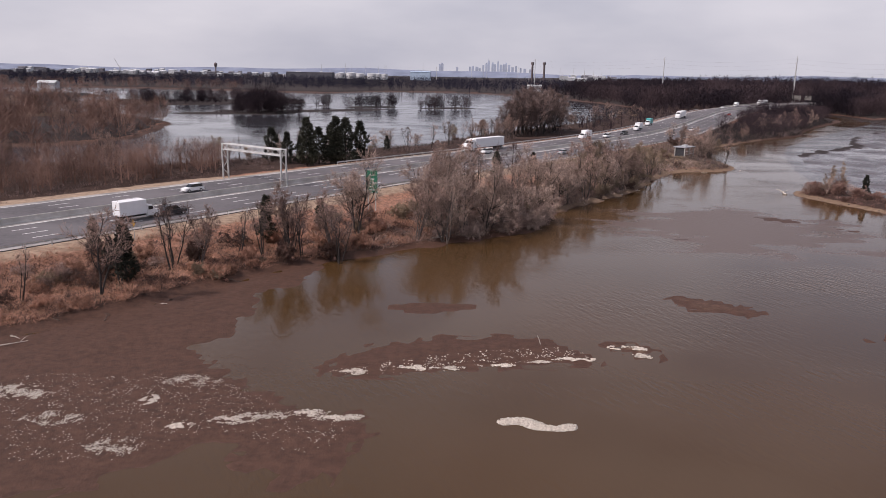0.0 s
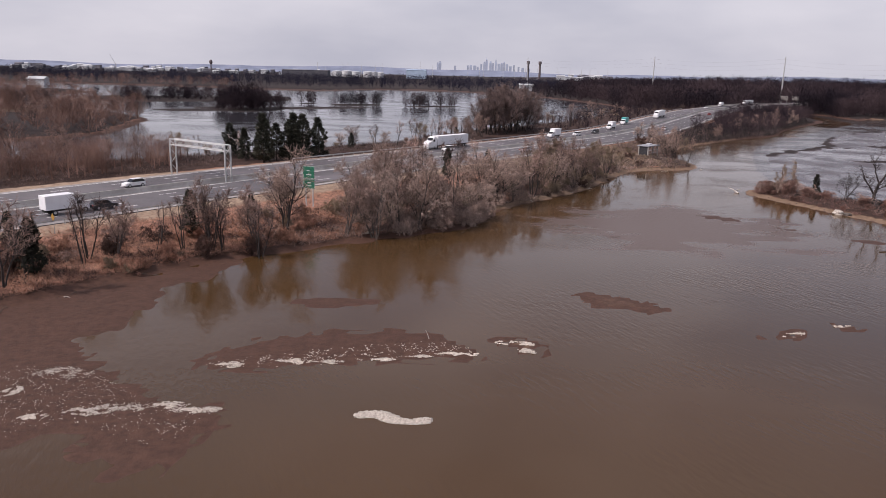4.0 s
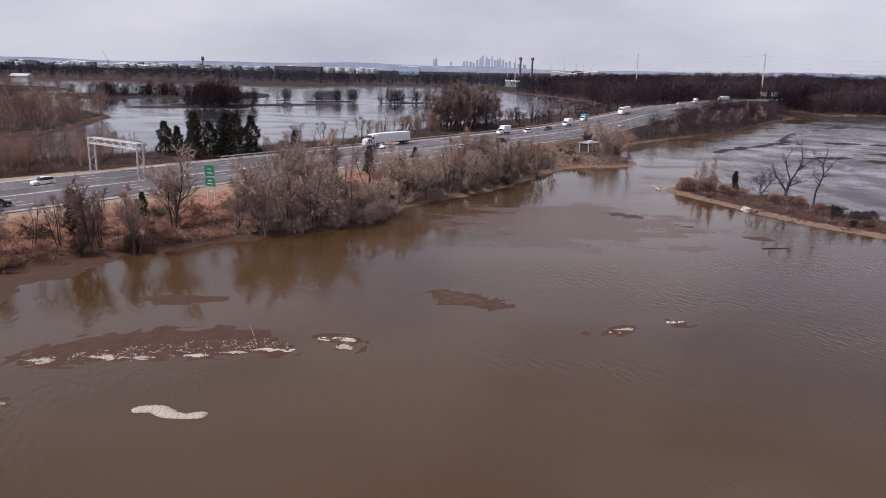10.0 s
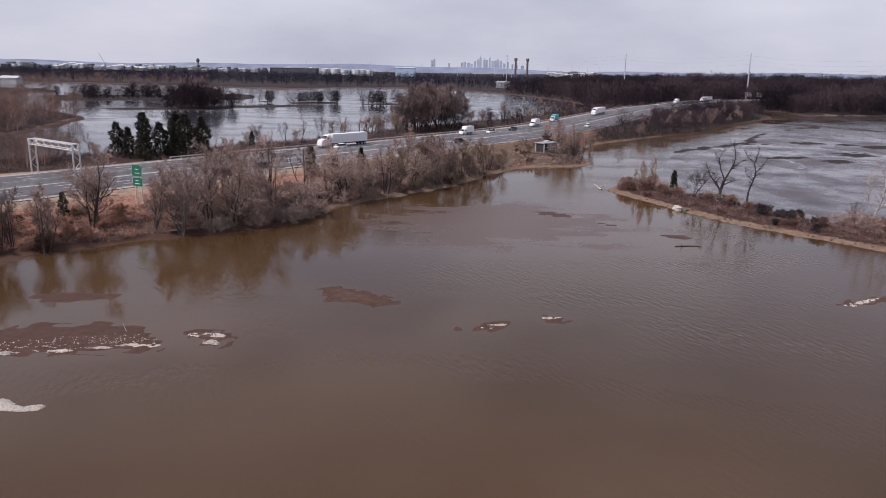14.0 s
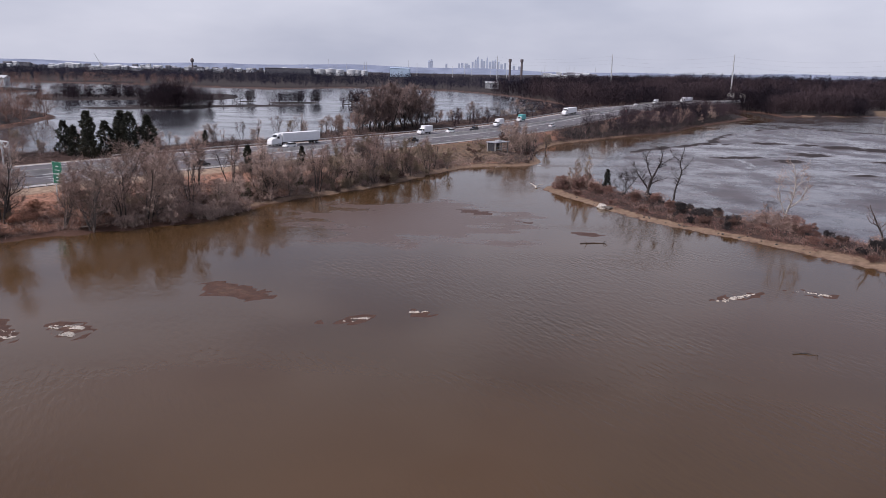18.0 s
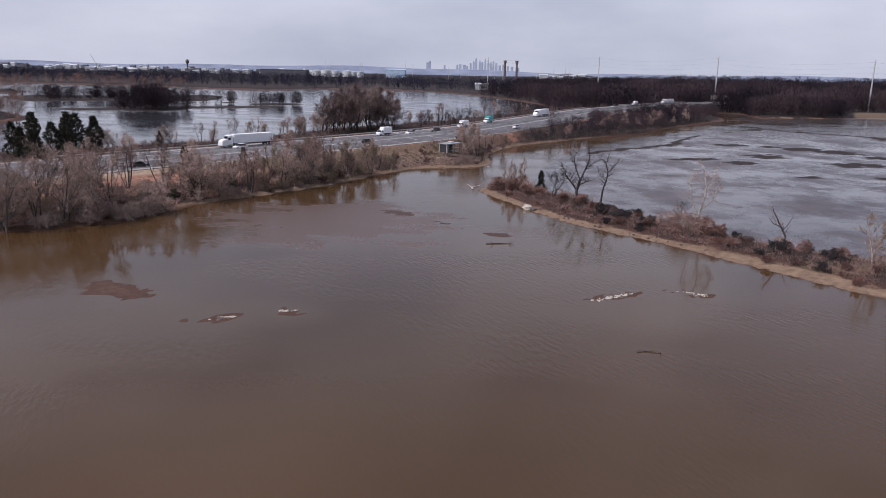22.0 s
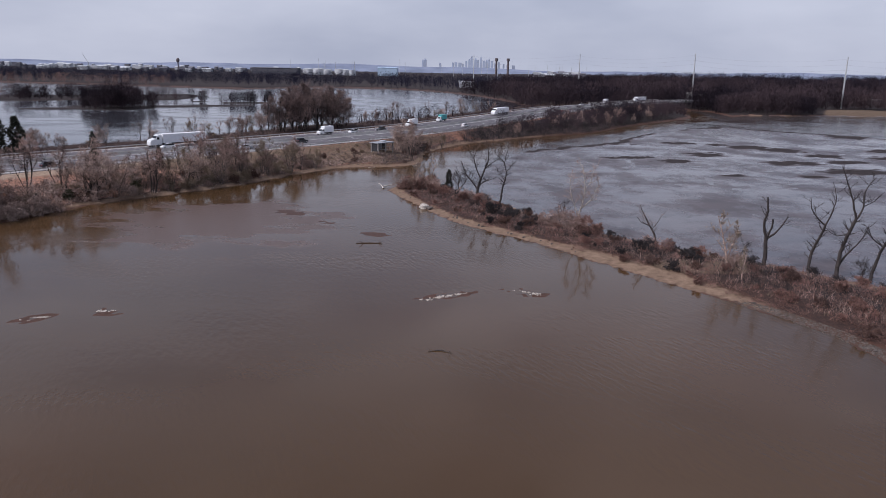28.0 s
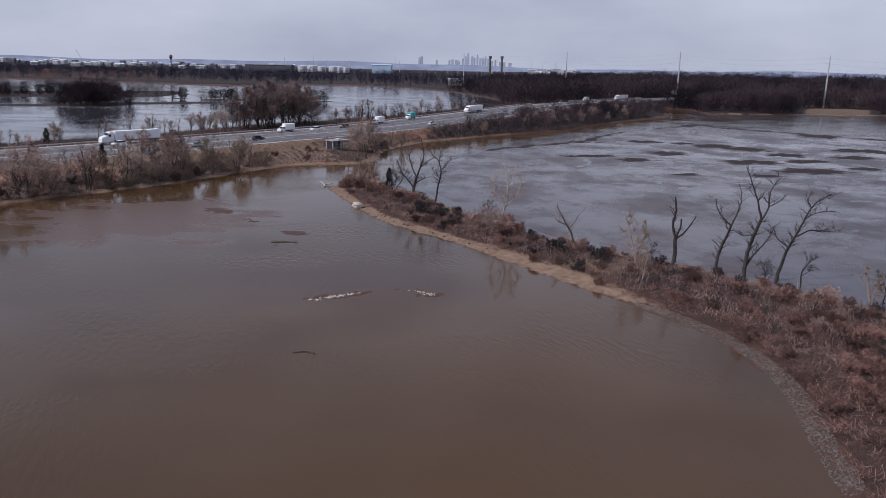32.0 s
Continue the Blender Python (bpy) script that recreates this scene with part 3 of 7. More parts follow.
def water_material(name, chop, base0, base1, rough_lo=0.05, rough_hi=0.16, shallow=None):
    m = bpy.data.materials.new(name)
    m.use_nodes = True
    n, l = m.node_tree.nodes, m.node_tree.links
    b = n["Principled BSDF"]
    tc = n.new("ShaderNodeTexCoord")
    silt = n.new("ShaderNodeTexNoise")
    silt.inputs["Scale"].default_value, silt.inputs["Detail"].default_value = 0.018, 5.0
    l.new(tc.outputs["Object"], silt.inputs["Vector"])
    ramp = n.new("ShaderNodeValToRGB")
    ramp.color_ramp.elements[0].position, ramp.color_ramp.elements[0].color = 0.35, (*base0, 1)
    ramp.color_ramp.elements[1].position, ramp.color_ramp.elements[1].color = 0.68, (*base1, 1)
    l.new(silt.outputs["Fac"], ramp.inputs["Fac"])
    l.new(ramp.outputs["Color"], b.inputs["Base Color"])
    b.inputs["IOR"].default_value = 1.333
    # breeze: rippled lanes and calm slicks
    lanes = n.new("ShaderNodeTexNoise")
    lanes.inputs["Scale"].default_value, lanes.inputs["Detail"].default_value = 0.032, 5.0
    lane_map = n.new("ShaderNodeMapping")
    lane_map.inputs["Scale"].default_value, lane_map.inputs["Rotation"].default_value = (1.0, 2.0, 1.0), (0, 0, 0.3)
    l.new(tc.outputs["Object"], lane_map.inputs["Vector"])
    l.new(lane_map.outputs["Vector"], lanes.inputs["Vector"])
    rough = n.new("ShaderNodeMapRange")
    rough.inputs["From Min"].default_value, rough.inputs["From Max"].default_value = 0.4, 0.65
    rough.inputs["To Min"].default_value, rough.inputs["To Max"].default_value = rough_lo, rough_hi
    l.new(lanes.outputs["Fac"], rough.inputs["Value"])
    rough_out = rough.outputs["Result"]
    if shallow:
        # a bar just under the surface: silt shows through and damps the ripples
        (sx, sy), (ux, uy) = shallow
        place = n.new("ShaderNodeMapping")
        place.inputs["Location"].default_value, place.inputs["Scale"].default_value = (-sx / ux, -sy / uy, 0), (1 / ux, 1 / uy, 1)
        l.new(tc.outputs["Object"], place.inputs["Vector"])
        away = n.new("ShaderNodeVectorMath")
        away.operation = "LENGTH"
        l.new(place.outputs["Vector"], away.inputs[0])
        broken = n.new("ShaderNodeTexNoise")
        broken.inputs["Scale"].default_value, broken.inputs["Detail"].default_value, broken.inputs["Roughness"].default_value = 0.075, 7.0, 0.62
        l.new(lane_map.outputs["Vector"], broken.inputs["Vector"])
        sum_ = n.new("ShaderNodeMath")
        sum_.operation, sum_.inputs[1].default_value = "MULTIPLY_ADD", 2.6
        l.new(broken.outputs["Fac"], sum_.inputs[0])
        l.new(away.outputs["Value"], sum_.inputs[2])
        bar = n.new("ShaderNodeMapRange")
        bar.inputs["From Min"].default_value, bar.inputs["From Max"].default_value = 2.35, 2.05
        l.new(sum_.outputs[0], bar.inputs["Value"])
        silted = n.new("ShaderNodeMix")
        silted.data_type = "RGBA"
        l.new(bar.outputs["Result"], silted.inputs["Factor"])
        l.new(ramp.outputs["Color"], silted.inputs["A"])
        silted.inputs["B"].default_value = (0.098, 0.062, 0.046, 1)
        l.new(silted.outputs["Result"], b.inputs["Base Color"])
        matt = n.new("ShaderNodeMix")
        matt.data_type = "FLOAT"
        l.new(bar.outputs["Result"], matt.inputs["Factor"])
        l.new(rough_out, matt.inputs["A"])
        matt.inputs["B"].default_value = 0.34
        rough_out = matt.outputs["Result"]
    l.new(rough_out, b.inputs["Roughness"])
    ripple = n.new("ShaderNodeTexNoise")
    ripple.inputs["Scale"].default_value, ripple.inputs["Detail"].default_value = 1.0, 3.0
    rip_map = n.new("ShaderNodeMapping")
    rip_map.vector_type = "TEXTURE"
    rip_map.inputs["Scale"].default_value, rip_map.inputs["Rotation"].default_value = (1.7, 0.62, 1.0), (0, 0, -1.1)
    l.new(tc.outputs["Object"], rip_map.inputs["Vector"])
    l.new(rip_map.outputs["Vector"], ripple.inputs["Vector"])
    force = n.new("ShaderNodeMapRange")
    force.inputs["From Min"].default_value, force.inputs["From Max"].default_value = 0.42, 0.68
    force.inputs["To Min"].default_value, force.inputs["To Max"].default_value = 0.08 + chop * 0.5, 0.9 + chop
    l.new(lanes.outputs["Fac"], force.inputs["Value"])
    bump = n.new("ShaderNodeBump")
    bump.inputs["Distance"].default_value = 0.095 + 0.1 * chop
    l.new(force.outputs["Result"], bump.inputs["Strength"])
    l.new(ripple.outputs["Fac"], bump.inputs["Height"])
    l.new(bump.outputs["Normal"], b.inputs["Normal"])
    return m


WATER = water_material("muddy_water", 0.0, (0.057, 0.0312, 0.0120), (0.082, 0.0455, 0.0205), shallow=((47, 144), (25, 23)))
LAKE_WATER = water_material("choppy_lake_water", 0.12, (0.035, 0.035, 0.042), (0.05, 0.05, 0.056), 0.06, 0.13)
LAGOON_WATER = water_material("rippled_lagoon_water", 0.25, (0.055, 0.045, 0.042), (0.075, 0.06, 0.055), 0.10, 0.20)


# Three sheets in one level: they meet under the highway and along the channel behind the spit's tip.
SEAM = [(330, -1400), (330, -600), (215, -40), (185, 70), (150, 112), (130, 135), (112, 158), (96, 182), (90, 197), (97, 240), (112, 290), (128, 330), (160, 380), (200, 440), (262, 530), (276, 700), (276, 1300)]
MIDDLE = [(-1400, -1400), (-420, -420), (-230, -108), (-130, 50), (-60, 150), (40, 290), (110, 400), (180, 560), (276, 700), (276, 1300)]


def water_sheet(name, label, left, right, mat):
    rows_y = sorted({y_ for _, y_ in SEAM + MIDDLE})
    verts, faces = [], []
    for y_ in rows_y:
        verts += [(left(y_), y_, 0.0), (right(y_), y_, 0.0)]
    for k in range(len(rows_y) - 1):
        if right(rows_y[k]) - left(rows_y[k]) > 0.01 or right(rows_y[k + 1]) - left(rows_y[k + 1]) > 0.01:
            faces.append((2 * k, 2 * k + 1, 2 * k + 3, 2 * k + 2))
    me_ = bpy.data.meshes.new(name)
    me_.from_pydata(verts, [], faces)
    me_.materials.append(mat)
    tagged(new(name, me_), label, "water", kind="structure")


def seam_x(y_):
    return float(np.interp(y_, [q[1] for q in SEAM], [q[0] for q in SEAM]))


def middle_x(y_):
    return float(np.interp(y_, [q[1] for q in MIDDLE], [q[0] for q in MIDDLE]))


water_sheet("water_creek", "still muddy brown tidal water reflecting the grey sky", middle_x, seam_x, WATER)
water_sheet("water_lagoon", "shallow rippled lagoon water between mud bars", seam_x, lambda y_: 1500.0, LAGOON_WATER)
water_sheet("water_lake", "wind-ruffled grey lake beyond the highway", lambda y_: -1400.0, middle_x, LAKE_WATER)


# ---------------------------------------------------------------- mesh helpers
def part(name, data, mat, parent=None, label=""):
    """Links a bmesh or mesh as one object, under a thing or part if given."""
    if isinstance(data, bmesh.types.BMesh):
        me_ = bpy.data.meshes.new(name)
        data.to_mesh(me_)
        data.free()
    else:
        me_ = data
    if mat and not me_.materials:
        me_.materials.append(mat)
    ob = new(name, me_)
    if parent:
        ob.parent = parent
    return tagged(ob, label)


def thing(name, label, category, m=None, group="", kind=""):
    ob = tagged(new(name), label, category, group, kind)
    if m is not None:
        ob.matrix_basis = m
    return ob


def box_bm(bm_, x0, x1, y0, y1, z0, z1, bevel=0.0):
    r = bmesh.ops.create_cube(bm_, size=1.0, matrix=Matrix.LocRotScale(((x0 + x1) / 2, (y0 + y1) / 2, (z0 + z1) / 2), None, (abs(x1 - x0), abs(y1 - y0), abs(z1 - z0))))
    if bevel:
        es = {e for v in r["verts"] for e in v.link_edges}
        bmesh.ops.bevel(bm_, geom=list(es), offset=bevel, segments=1, affect="EDGES")
    return bm_


def bar_bm(bm_, a, b, r, sides=6, r2=None):
    """A round bar from a to b."""
    a, b = Vector(a), Vector(b)
    d = b - a
    m_ = Matrix.Translation((a + b) / 2) @ d.to_track_quat("Z", "Y").to_matrix().to_4x4()
    bmesh.ops.create_cone(bm_, cap_ends=True, segments=sides, radius1=r, radius2=r if r2 is None else r2, depth=d.length, matrix=m_)
    return bm_


def mesh_from(name, verts, faces, mat=None, smooth_=False):
    me_ = bpy.data.meshes.new(name)
    me_.from_pydata([tuple(v) for v in verts], [], faces)
    if smooth_:
        me_.polygons.foreach_set("use_smooth", np.ones(len(me_.polygons), bool))
    if mat:
        me_.materials.append(mat)
    return me_


def tubes(name, segs, mat, sides=5):
    """Tapered limbs: (p, q, r0, r1) each. Pointed ends where r1 is 0."""
    verts, faces = [], []
    ring = [(math.cos(6.2832 * k / sides), math.sin(6.2832 * k / sides)) for k in range(sides)]
    for p, q, r0, r1 in segs:
        d = q - p
        u = d.orthogonal().normalized()
        v = d.cross(u).normalized()
        n = len(verts)
        verts += [p + (u * c + v * s) * r0 for c, s in ring]
        if r1 <= 0:
            verts.append(q)
            faces += [(n + k, n + (k + 1) % sides, n + sides) for k in range(sides)]
        else:
            verts += [q + (u * c + v * s) * r1 for c, s in ring]
            faces += [(n + k, n + (k + 1) % sides, n + sides + (k + 1) % sides, n + sides + k) for k in range(sides)]
    return mesh_from(name, verts, faces, mat, sides > 4)


# ---------------------------------------------------------------- highway
def ribbon(name, offset0, offset1, lift, mat, first=0, last=None, thick=0.0):
    """A strip along the highway between two distances from its middle."""
    line, out = ROAD_LINE[first:last], ROAD_OUT[first:last]
    verts, faces = [], []
    for (x, y, z), (ox, oy) in zip(line, out):
        verts += [(x + ox * offset0, y + oy * offset0, z + lift), (x + ox * offset1, y + oy * offset1, z + lift)]
        if thick:
            verts += [(x + ox * offset0, y + oy * offset0, z + lift - thick), (x + ox * offset1, y + oy * offset1, z + lift - thick)]
    w = 4 if thick else 2
    for i in range(len(line) - 1):
        a, b = i * w, (i + 1) * w
        faces.append((a, a + 1, b + 1, b))
        if thick:
            faces += [(a + 1, a + 3, b + 3, b + 1), (a + 2, a, b, b + 2), (a + 3, a + 2, b + 2, b + 3)]
    return mesh_from(name, verts, faces, mat)


ASPHALT = material("worn_asphalt", (0.068, 0.062, 0.066), (0.105, 0.096, 0.101), 0.85, 1.5, bump=0.2, second=(0.135, 0.124, 0.128), second_scale=0.06)
SHOULDER = material("pale_shoulder", (0.28, 0.26, 0.245), (0.40, 0.375, 0.352), 0.9, 1.0, bump=0.2, second=(0.16, 0.15, 0.142), second_scale=0.1)
PAINT = material("road_paint", (0.55, 0.54, 0.53), (0.82, 0.81, 0.79), 0.7, 3.0, bump=0)
tagged(new("road", ribbon("road", -HALF_ROAD, HALF_ROAD, 0.0, ASPHALT, thick=0.6)), "worn grey asphalt of a divided eight-lane highway", "highway", kind="structure")
for side, nm in ((-1, "shoulder_far"), (1, "shoulder_near")):
    tagged(new(nm, ribbon(nm, side * (HALF_ROAD - 1.9) if side > 0 else side * HALF_ROAD, side * HALF_ROAD if side > 0 else side * (HALF_ROAD - 1.9), 0.012, SHOULDER)), "pale dusty paved highway shoulder", "shoulder", kind="structure")
tagged(new("median_strip", ribbon("median_strip", -2.1, 2.1, 0.012, SHOULDER)), "pale concrete strip under the median barrier", "median", kind="structure")
n_line = 0
for side in (-1, 1):
    for off in (1.75, 16.0):
        n_line += 1
        tagged(new(f"edge_line_{n_line}", ribbon("edge_line", side * off - 0.14, side * off + 0.14, 0.02, PAINT)), "solid white painted edge line", "road marking", kind="structure")
    for k in (1, 2, 3):
        off, verts, faces, run = side * (1.75 + 3.56 * k), [], [], 0.0
        for i in range(len(ROAD_LINE) - 1):
            a, b = ROAD_LINE[i], ROAD_LINE[i + 1]
            if i % 3 == 0:
                d = ROAD_DIR[i]
                o = ROAD_OUT[i]
                n = len(verts)
                for s, w in ((0, -0.13), (0, 0.13), (3.8, 0.13), (3.8, -0.13)):
                    verts.append((a[0] + d[0] * s + o[0] * (off + w), a[1] + d[1] * s + o[1] * (off + w), a[2] + 0.022))
                faces.append((n, n + 1, n + 2, n + 3))
        n_line += 1
        tagged(new(f"lane_line_{n_line}", mesh_from("lane_line", verts, faces, PAINT)), "dashed white painted lane line", "road marking", kind="structure")

# median barrier: a tapered concrete wall
line, out = ROAD_LINE, ROAD_OUT
verts, faces = [], []
shape = [(-0.32, 0.0), (-0.30, 0.08), (-0.13, 0.33), (-0.09, 1.07), (0.09, 1.07), (0.13, 0.33), (0.30, 0.08), (0.32, 0.0)]
for (x, y, z), (ox, oy) in zip(line, out):
    verts += [(x + ox * s, y + oy * s, z + h + 0.012) for s, h in shape]
for i in range(len(line) - 1):
    faces += [(i * 8 + k, i * 8 + k + 1, i * 8 + k + 9, i * 8 + k + 8) for k in range(7)]
BARRIER_CONCRETE = material("pale_barrier_concrete", (0.46, 0.43, 0.40), (0.62, 0.59, 0.55), 0.85, 1.0, bump=0.2, second=(0.40, 0.37, 0.34), second_scale=0.2)
barrier = thing("median_barrier", "pale precast concrete barrier along the highway's median", "barrier")
part("barrier_wall", mesh_from("barrier_wall", verts, faces, BARRIER_CONCRETE), None, barrier)


def guard_rail(offset, first, last, label):
    rail = thing("guard_rail", label, "guard rail", group="guard rails along the highway")
    verts, faces = [], []
    prof = [(0.0, 0.45), (0.05, 0.52), (0.0, 0.60), (0.05, 0.68), (0.0, 0.76)]
    for (x, y, z), (ox, oy) in zip(ROAD_LINE[first:last], ROAD_OUT[first:last]):
        verts += [(x + ox * (offset - math.copysign(s, offset)), y + oy * (offset - math.copysign(s, offset)), z + h) for s, h in prof]
    for i in range(last - first - 1):
        faces += [(i * 5 + k, i * 5 + k + 1, i * 5 + k + 6, i * 5 + k + 5) for k in range(4)]
    part("rail", mesh_from("rail", verts, faces, STEEL), None, rail)
    post = bmesh.new()
    box_bm(post, -0.07, 0.07, -0.07, 0.07, -0.9, 0.74)
    me_ = bpy.data.meshes.new("post")
    post.to_mesh(me_)
    post.free()
    me_.materials.append(STEEL)
    for i in range(first, last):
        x, y, z = ROAD_LINE[i]
        o = part("post", me_, None, rail)
        o.location = (x + ROAD_OUT[i][0] * (offset + math.copysign(0.09, offset)), y + ROAD_OUT[i][1] * (offset + math.copysign(0.09, offset)), z)


I0 = int(np.argmin(np.hypot(ROAD_LINE[:, 0] + 120, ROAD_LINE[:, 1] - 52)))
I1 = int(np.argmin(np.hypot(ROAD_LINE[:, 0] - 166, ROAD_LINE[:, 1] - 540)))
guard_rail(HALF_ROAD + 0.6, I0, I1, "galvanised steel guard rail beside the creek-side shoulder")
guard_rail(-HALF_ROAD - 0.6, I0 + 40, I1, "galvanised steel guard rail beside the lake-side shoulder")


def on_road(x, y):
    i = int(np.argmin(np.hypot(ROAD_LINE[:, 0] - x, ROAD_LINE[:, 1] - y)))
    return i


# bridge over the creek's upper arm
b0 = int(np.argmin(np.hypot(ROAD_LINE[:, 0] - 196, ROAD_LINE[:, 1] - 590)))
b1 = int(np.argmin(np.hypot(ROAD_LINE[:, 0] - 275, ROAD_LINE[:, 1] - 698)))
bridge = thing("bridge", "concrete highway bridge on round piers over the creek", "bridge")
part("deck", ribbon("deck", -HALF_ROAD - 0.7, HALF_ROAD + 0.7, -0.62, CONCRETE, b0, b1, thick=0.9), None, bridge, "grey concrete deck girders")
for side in (-1, 1):
    lo, hi = sorted((side * (HALF_ROAD + 0.4), side * (HALF_ROAD + 0.7)))
    part("parapet", ribbon("parapet", lo, hi, 0.95, CONCRETE, b0, b1, thick=1.5), None, bridge)
for i in range(b0 + 3, b1 - 2, 6):
    for k in (-15, -5, 5, 15):
        x, y, z = ROAD_LINE[i]
        px, py = x + ROAD_OUT[i][0] * k, y + ROAD_OUT[i][1] * k
        bm = bmesh.new()
        bar_bm(bm, (px, py, -2.0), (px, py, z - 1.5), 0.6, 10)
        part("pier", bm, CONCRETE, bridge)


# ---------------------------------------------------------------- bare trees
def grow(seed, height, trunk_r, stems=1, limbs=9, limb_len=0.45, rise=0.55, branches=7, twigs=9, twig_len=0.9, first=0.25, wander=0.12, droop=0.0, twig_r=0.024, splay=0.25):
    """Limbs (p, q, r0, r1) and twigs of a leafless tree that stands at the origin."""
    r = random.Random(seed)
    limbs_out, twigs_out = [], []

    def jitter(d, a):
        return (d + Vector((r.uniform(-a, a), r.uniform(-a, a), r.uniform(-a, a) * 0.7))).normalized()

    def run(p, d, length, r0, r1, pieces, bend, lift):
        pts = [p]
        for k in range(pieces):
            d = jitter(d, bend)
            d = (d + Vector((0, 0, lift))).normalized()
            q = pts[-1] + d * (length / pieces)
            ra, rb = r0 + (r1 - r0) * k / pieces, r0 + (r1 - r0) * (k + 1) / pieces
            limbs_out.append((pts[-1], q, ra, rb))
            pts.append(q)
        return pts

    def at(pts, s):
        s *= len(pts) - 1
        i = min(int(s), len(pts) - 2)
        return pts[i].lerp(pts[i + 1], s - i), (pts[i + 1] - pts[i]).normalized()

    def side_way(d, angle):
        u = d.orthogonal().normalized()
        u.rotate(Matrix.Rotation(r.uniform(0, 6.283), 3, d))
        return (d * math.cos(angle) + u * math.sin(angle)).normalized()

    def twig_spray(pts, count, length):
        for _ in range(count):
            p, d = at(pts, r.uniform(0.15, 1.0))
            w = side_way(d, r.uniform(0.4, 1.35))
            w = (w + Vector((0, 0, 0.12 - droop))).normalized()
            ln = length * r.uniform(0.5, 1.25)
            mid = p + w * ln * 0.5
            end = mid + jitter(w, 0.35) * ln * 0.55
            twigs_out.append((p, mid, twig_r, twig_r * 0.7))
            twigs_out.append((mid, end, twig_r * 0.7, 0))
            if r.random() < 0.7:
                twigs_out.append((mid, mid + side_way(w, 0.7) * ln * 0.45, twig_r * 0.6, 0))

    for s in range(stems):
        a = r.uniform(0, 6.283)
        lean = Vector((math.cos(a), math.sin(a), 0)) * (splay * r.uniform(0.4, 1.2) if stems > 1 else 0.06)
        h = height * r.uniform(0.72, 1.0) if s else height
        tr = trunk_r * (1.0 if s == 0 else r.uniform(0.5, 0.85))
        base = Vector((math.cos(a) * trunk_r * 1.5, math.sin(a) * trunk_r * 1.5, -0.3)) if stems > 1 else Vector((0, 0, -0.3))
        trunk = run(base, (Vector((0, 0, 1)) + lean).normalized(), h * 0.86, tr, tr * 0.22, 7, wander, 0.05)
        twig_spray(trunk[-3:], twigs, twig_len * 1.1)
        n_l = max(2, int(limbs / (stems ** 0.5)))
        for k in range(n_l):
            f = first + (1 - first) * (k + r.random()) / n_l
            p, d = at(trunk, min(f, 0.98))
            w = side_way(d, r.uniform(0.6, 1.3))
            w = (w + Vector((0, 0, rise * 0.5))).normalized()
            ln = h * limb_len * math.sin(math.pi * min(0.93, 0.24 + 0.66 * f)) * r.uniform(0.65, 1.15)
            r0 = tr * (1 - 0.75 * f) * 0.6
            limb = run(p, w, ln, r0, r0 * 0.25, 4, wander * 1.9, rise * 0.16 - droop * 0.3)
            twig_spray(limb[1:], twigs, twig_len)
            for _ in range(branches):
                bp, bd = at(limb, r.uniform(0.2, 1.0))
                bw = side_way(bd, r.uniform(0.45, 1.15))
                bw = (bw + Vector((0, 0, rise * 0.35 - droop))).normalized()
                br = run(bp, bw, ln * r.uniform(0.25, 0.55), max(r0 * 0.38, 0.014), 0.012, 2, wander * 2, rise * 0.1 - droop * 0.4)
                twig_spray(br, twigs, twig_len * 0.85)
    return limbs_out, twigs_out


def tree_thing(name, label, category, limbs, twigs, bark, twig_mat, group, crown_name="crown", limb_sides=5):
    """trunk with its limbs, and a crown of twigs."""
    ob = thing(name, label, category, group=group)
    part("trunk", tubes("trunk", limbs, bark, limb_sides), None, ob)
    part(crown_name, tubes(crown_name, twigs, twig_mat, 3), None, ob)
    return ob


class Model:
    """A grown tree whose first use is the model itself and whose later uses are copies."""

    def __init__(self, make):
        self.make, self.ob, self.size = make, None, None

    def put(self, x, y, height, turn, sink=0.0, z=None, label=""):
        if self.ob is None:
            self.ob, self.size = self.make()
        k = height / self.size
        base = (height_at(x, y) if z is None else z) - sink
        m = Matrix.Translation((x, y, base)) @ Matrix.Rotation(turn, 4, "Z") @ Matrix.Diagonal((k, k, k, 1))
        if not self.ob.get("placed"):
            self.ob["placed"] = 1
            self.ob.matrix_basis = m
            o = self.ob
        else:
            o = copy_thing(self.ob, Matrix.Translation((x, y, base)) @ Matrix.Rotation(turn, 4, "Z"))
            o.scale = (k, k, k)
        if label:
            o["label"] = label
        return o


def bank_tree(seed, bark, twig_mat, label, **kw):
    return Model(lambda: (tree_thing("bare_tree", label, "tree", *grow(seed, 10.0, 0.15, twig_r=0.023, **kw), bark, twig_mat, "bare trees along the highway bank"), 10.0))


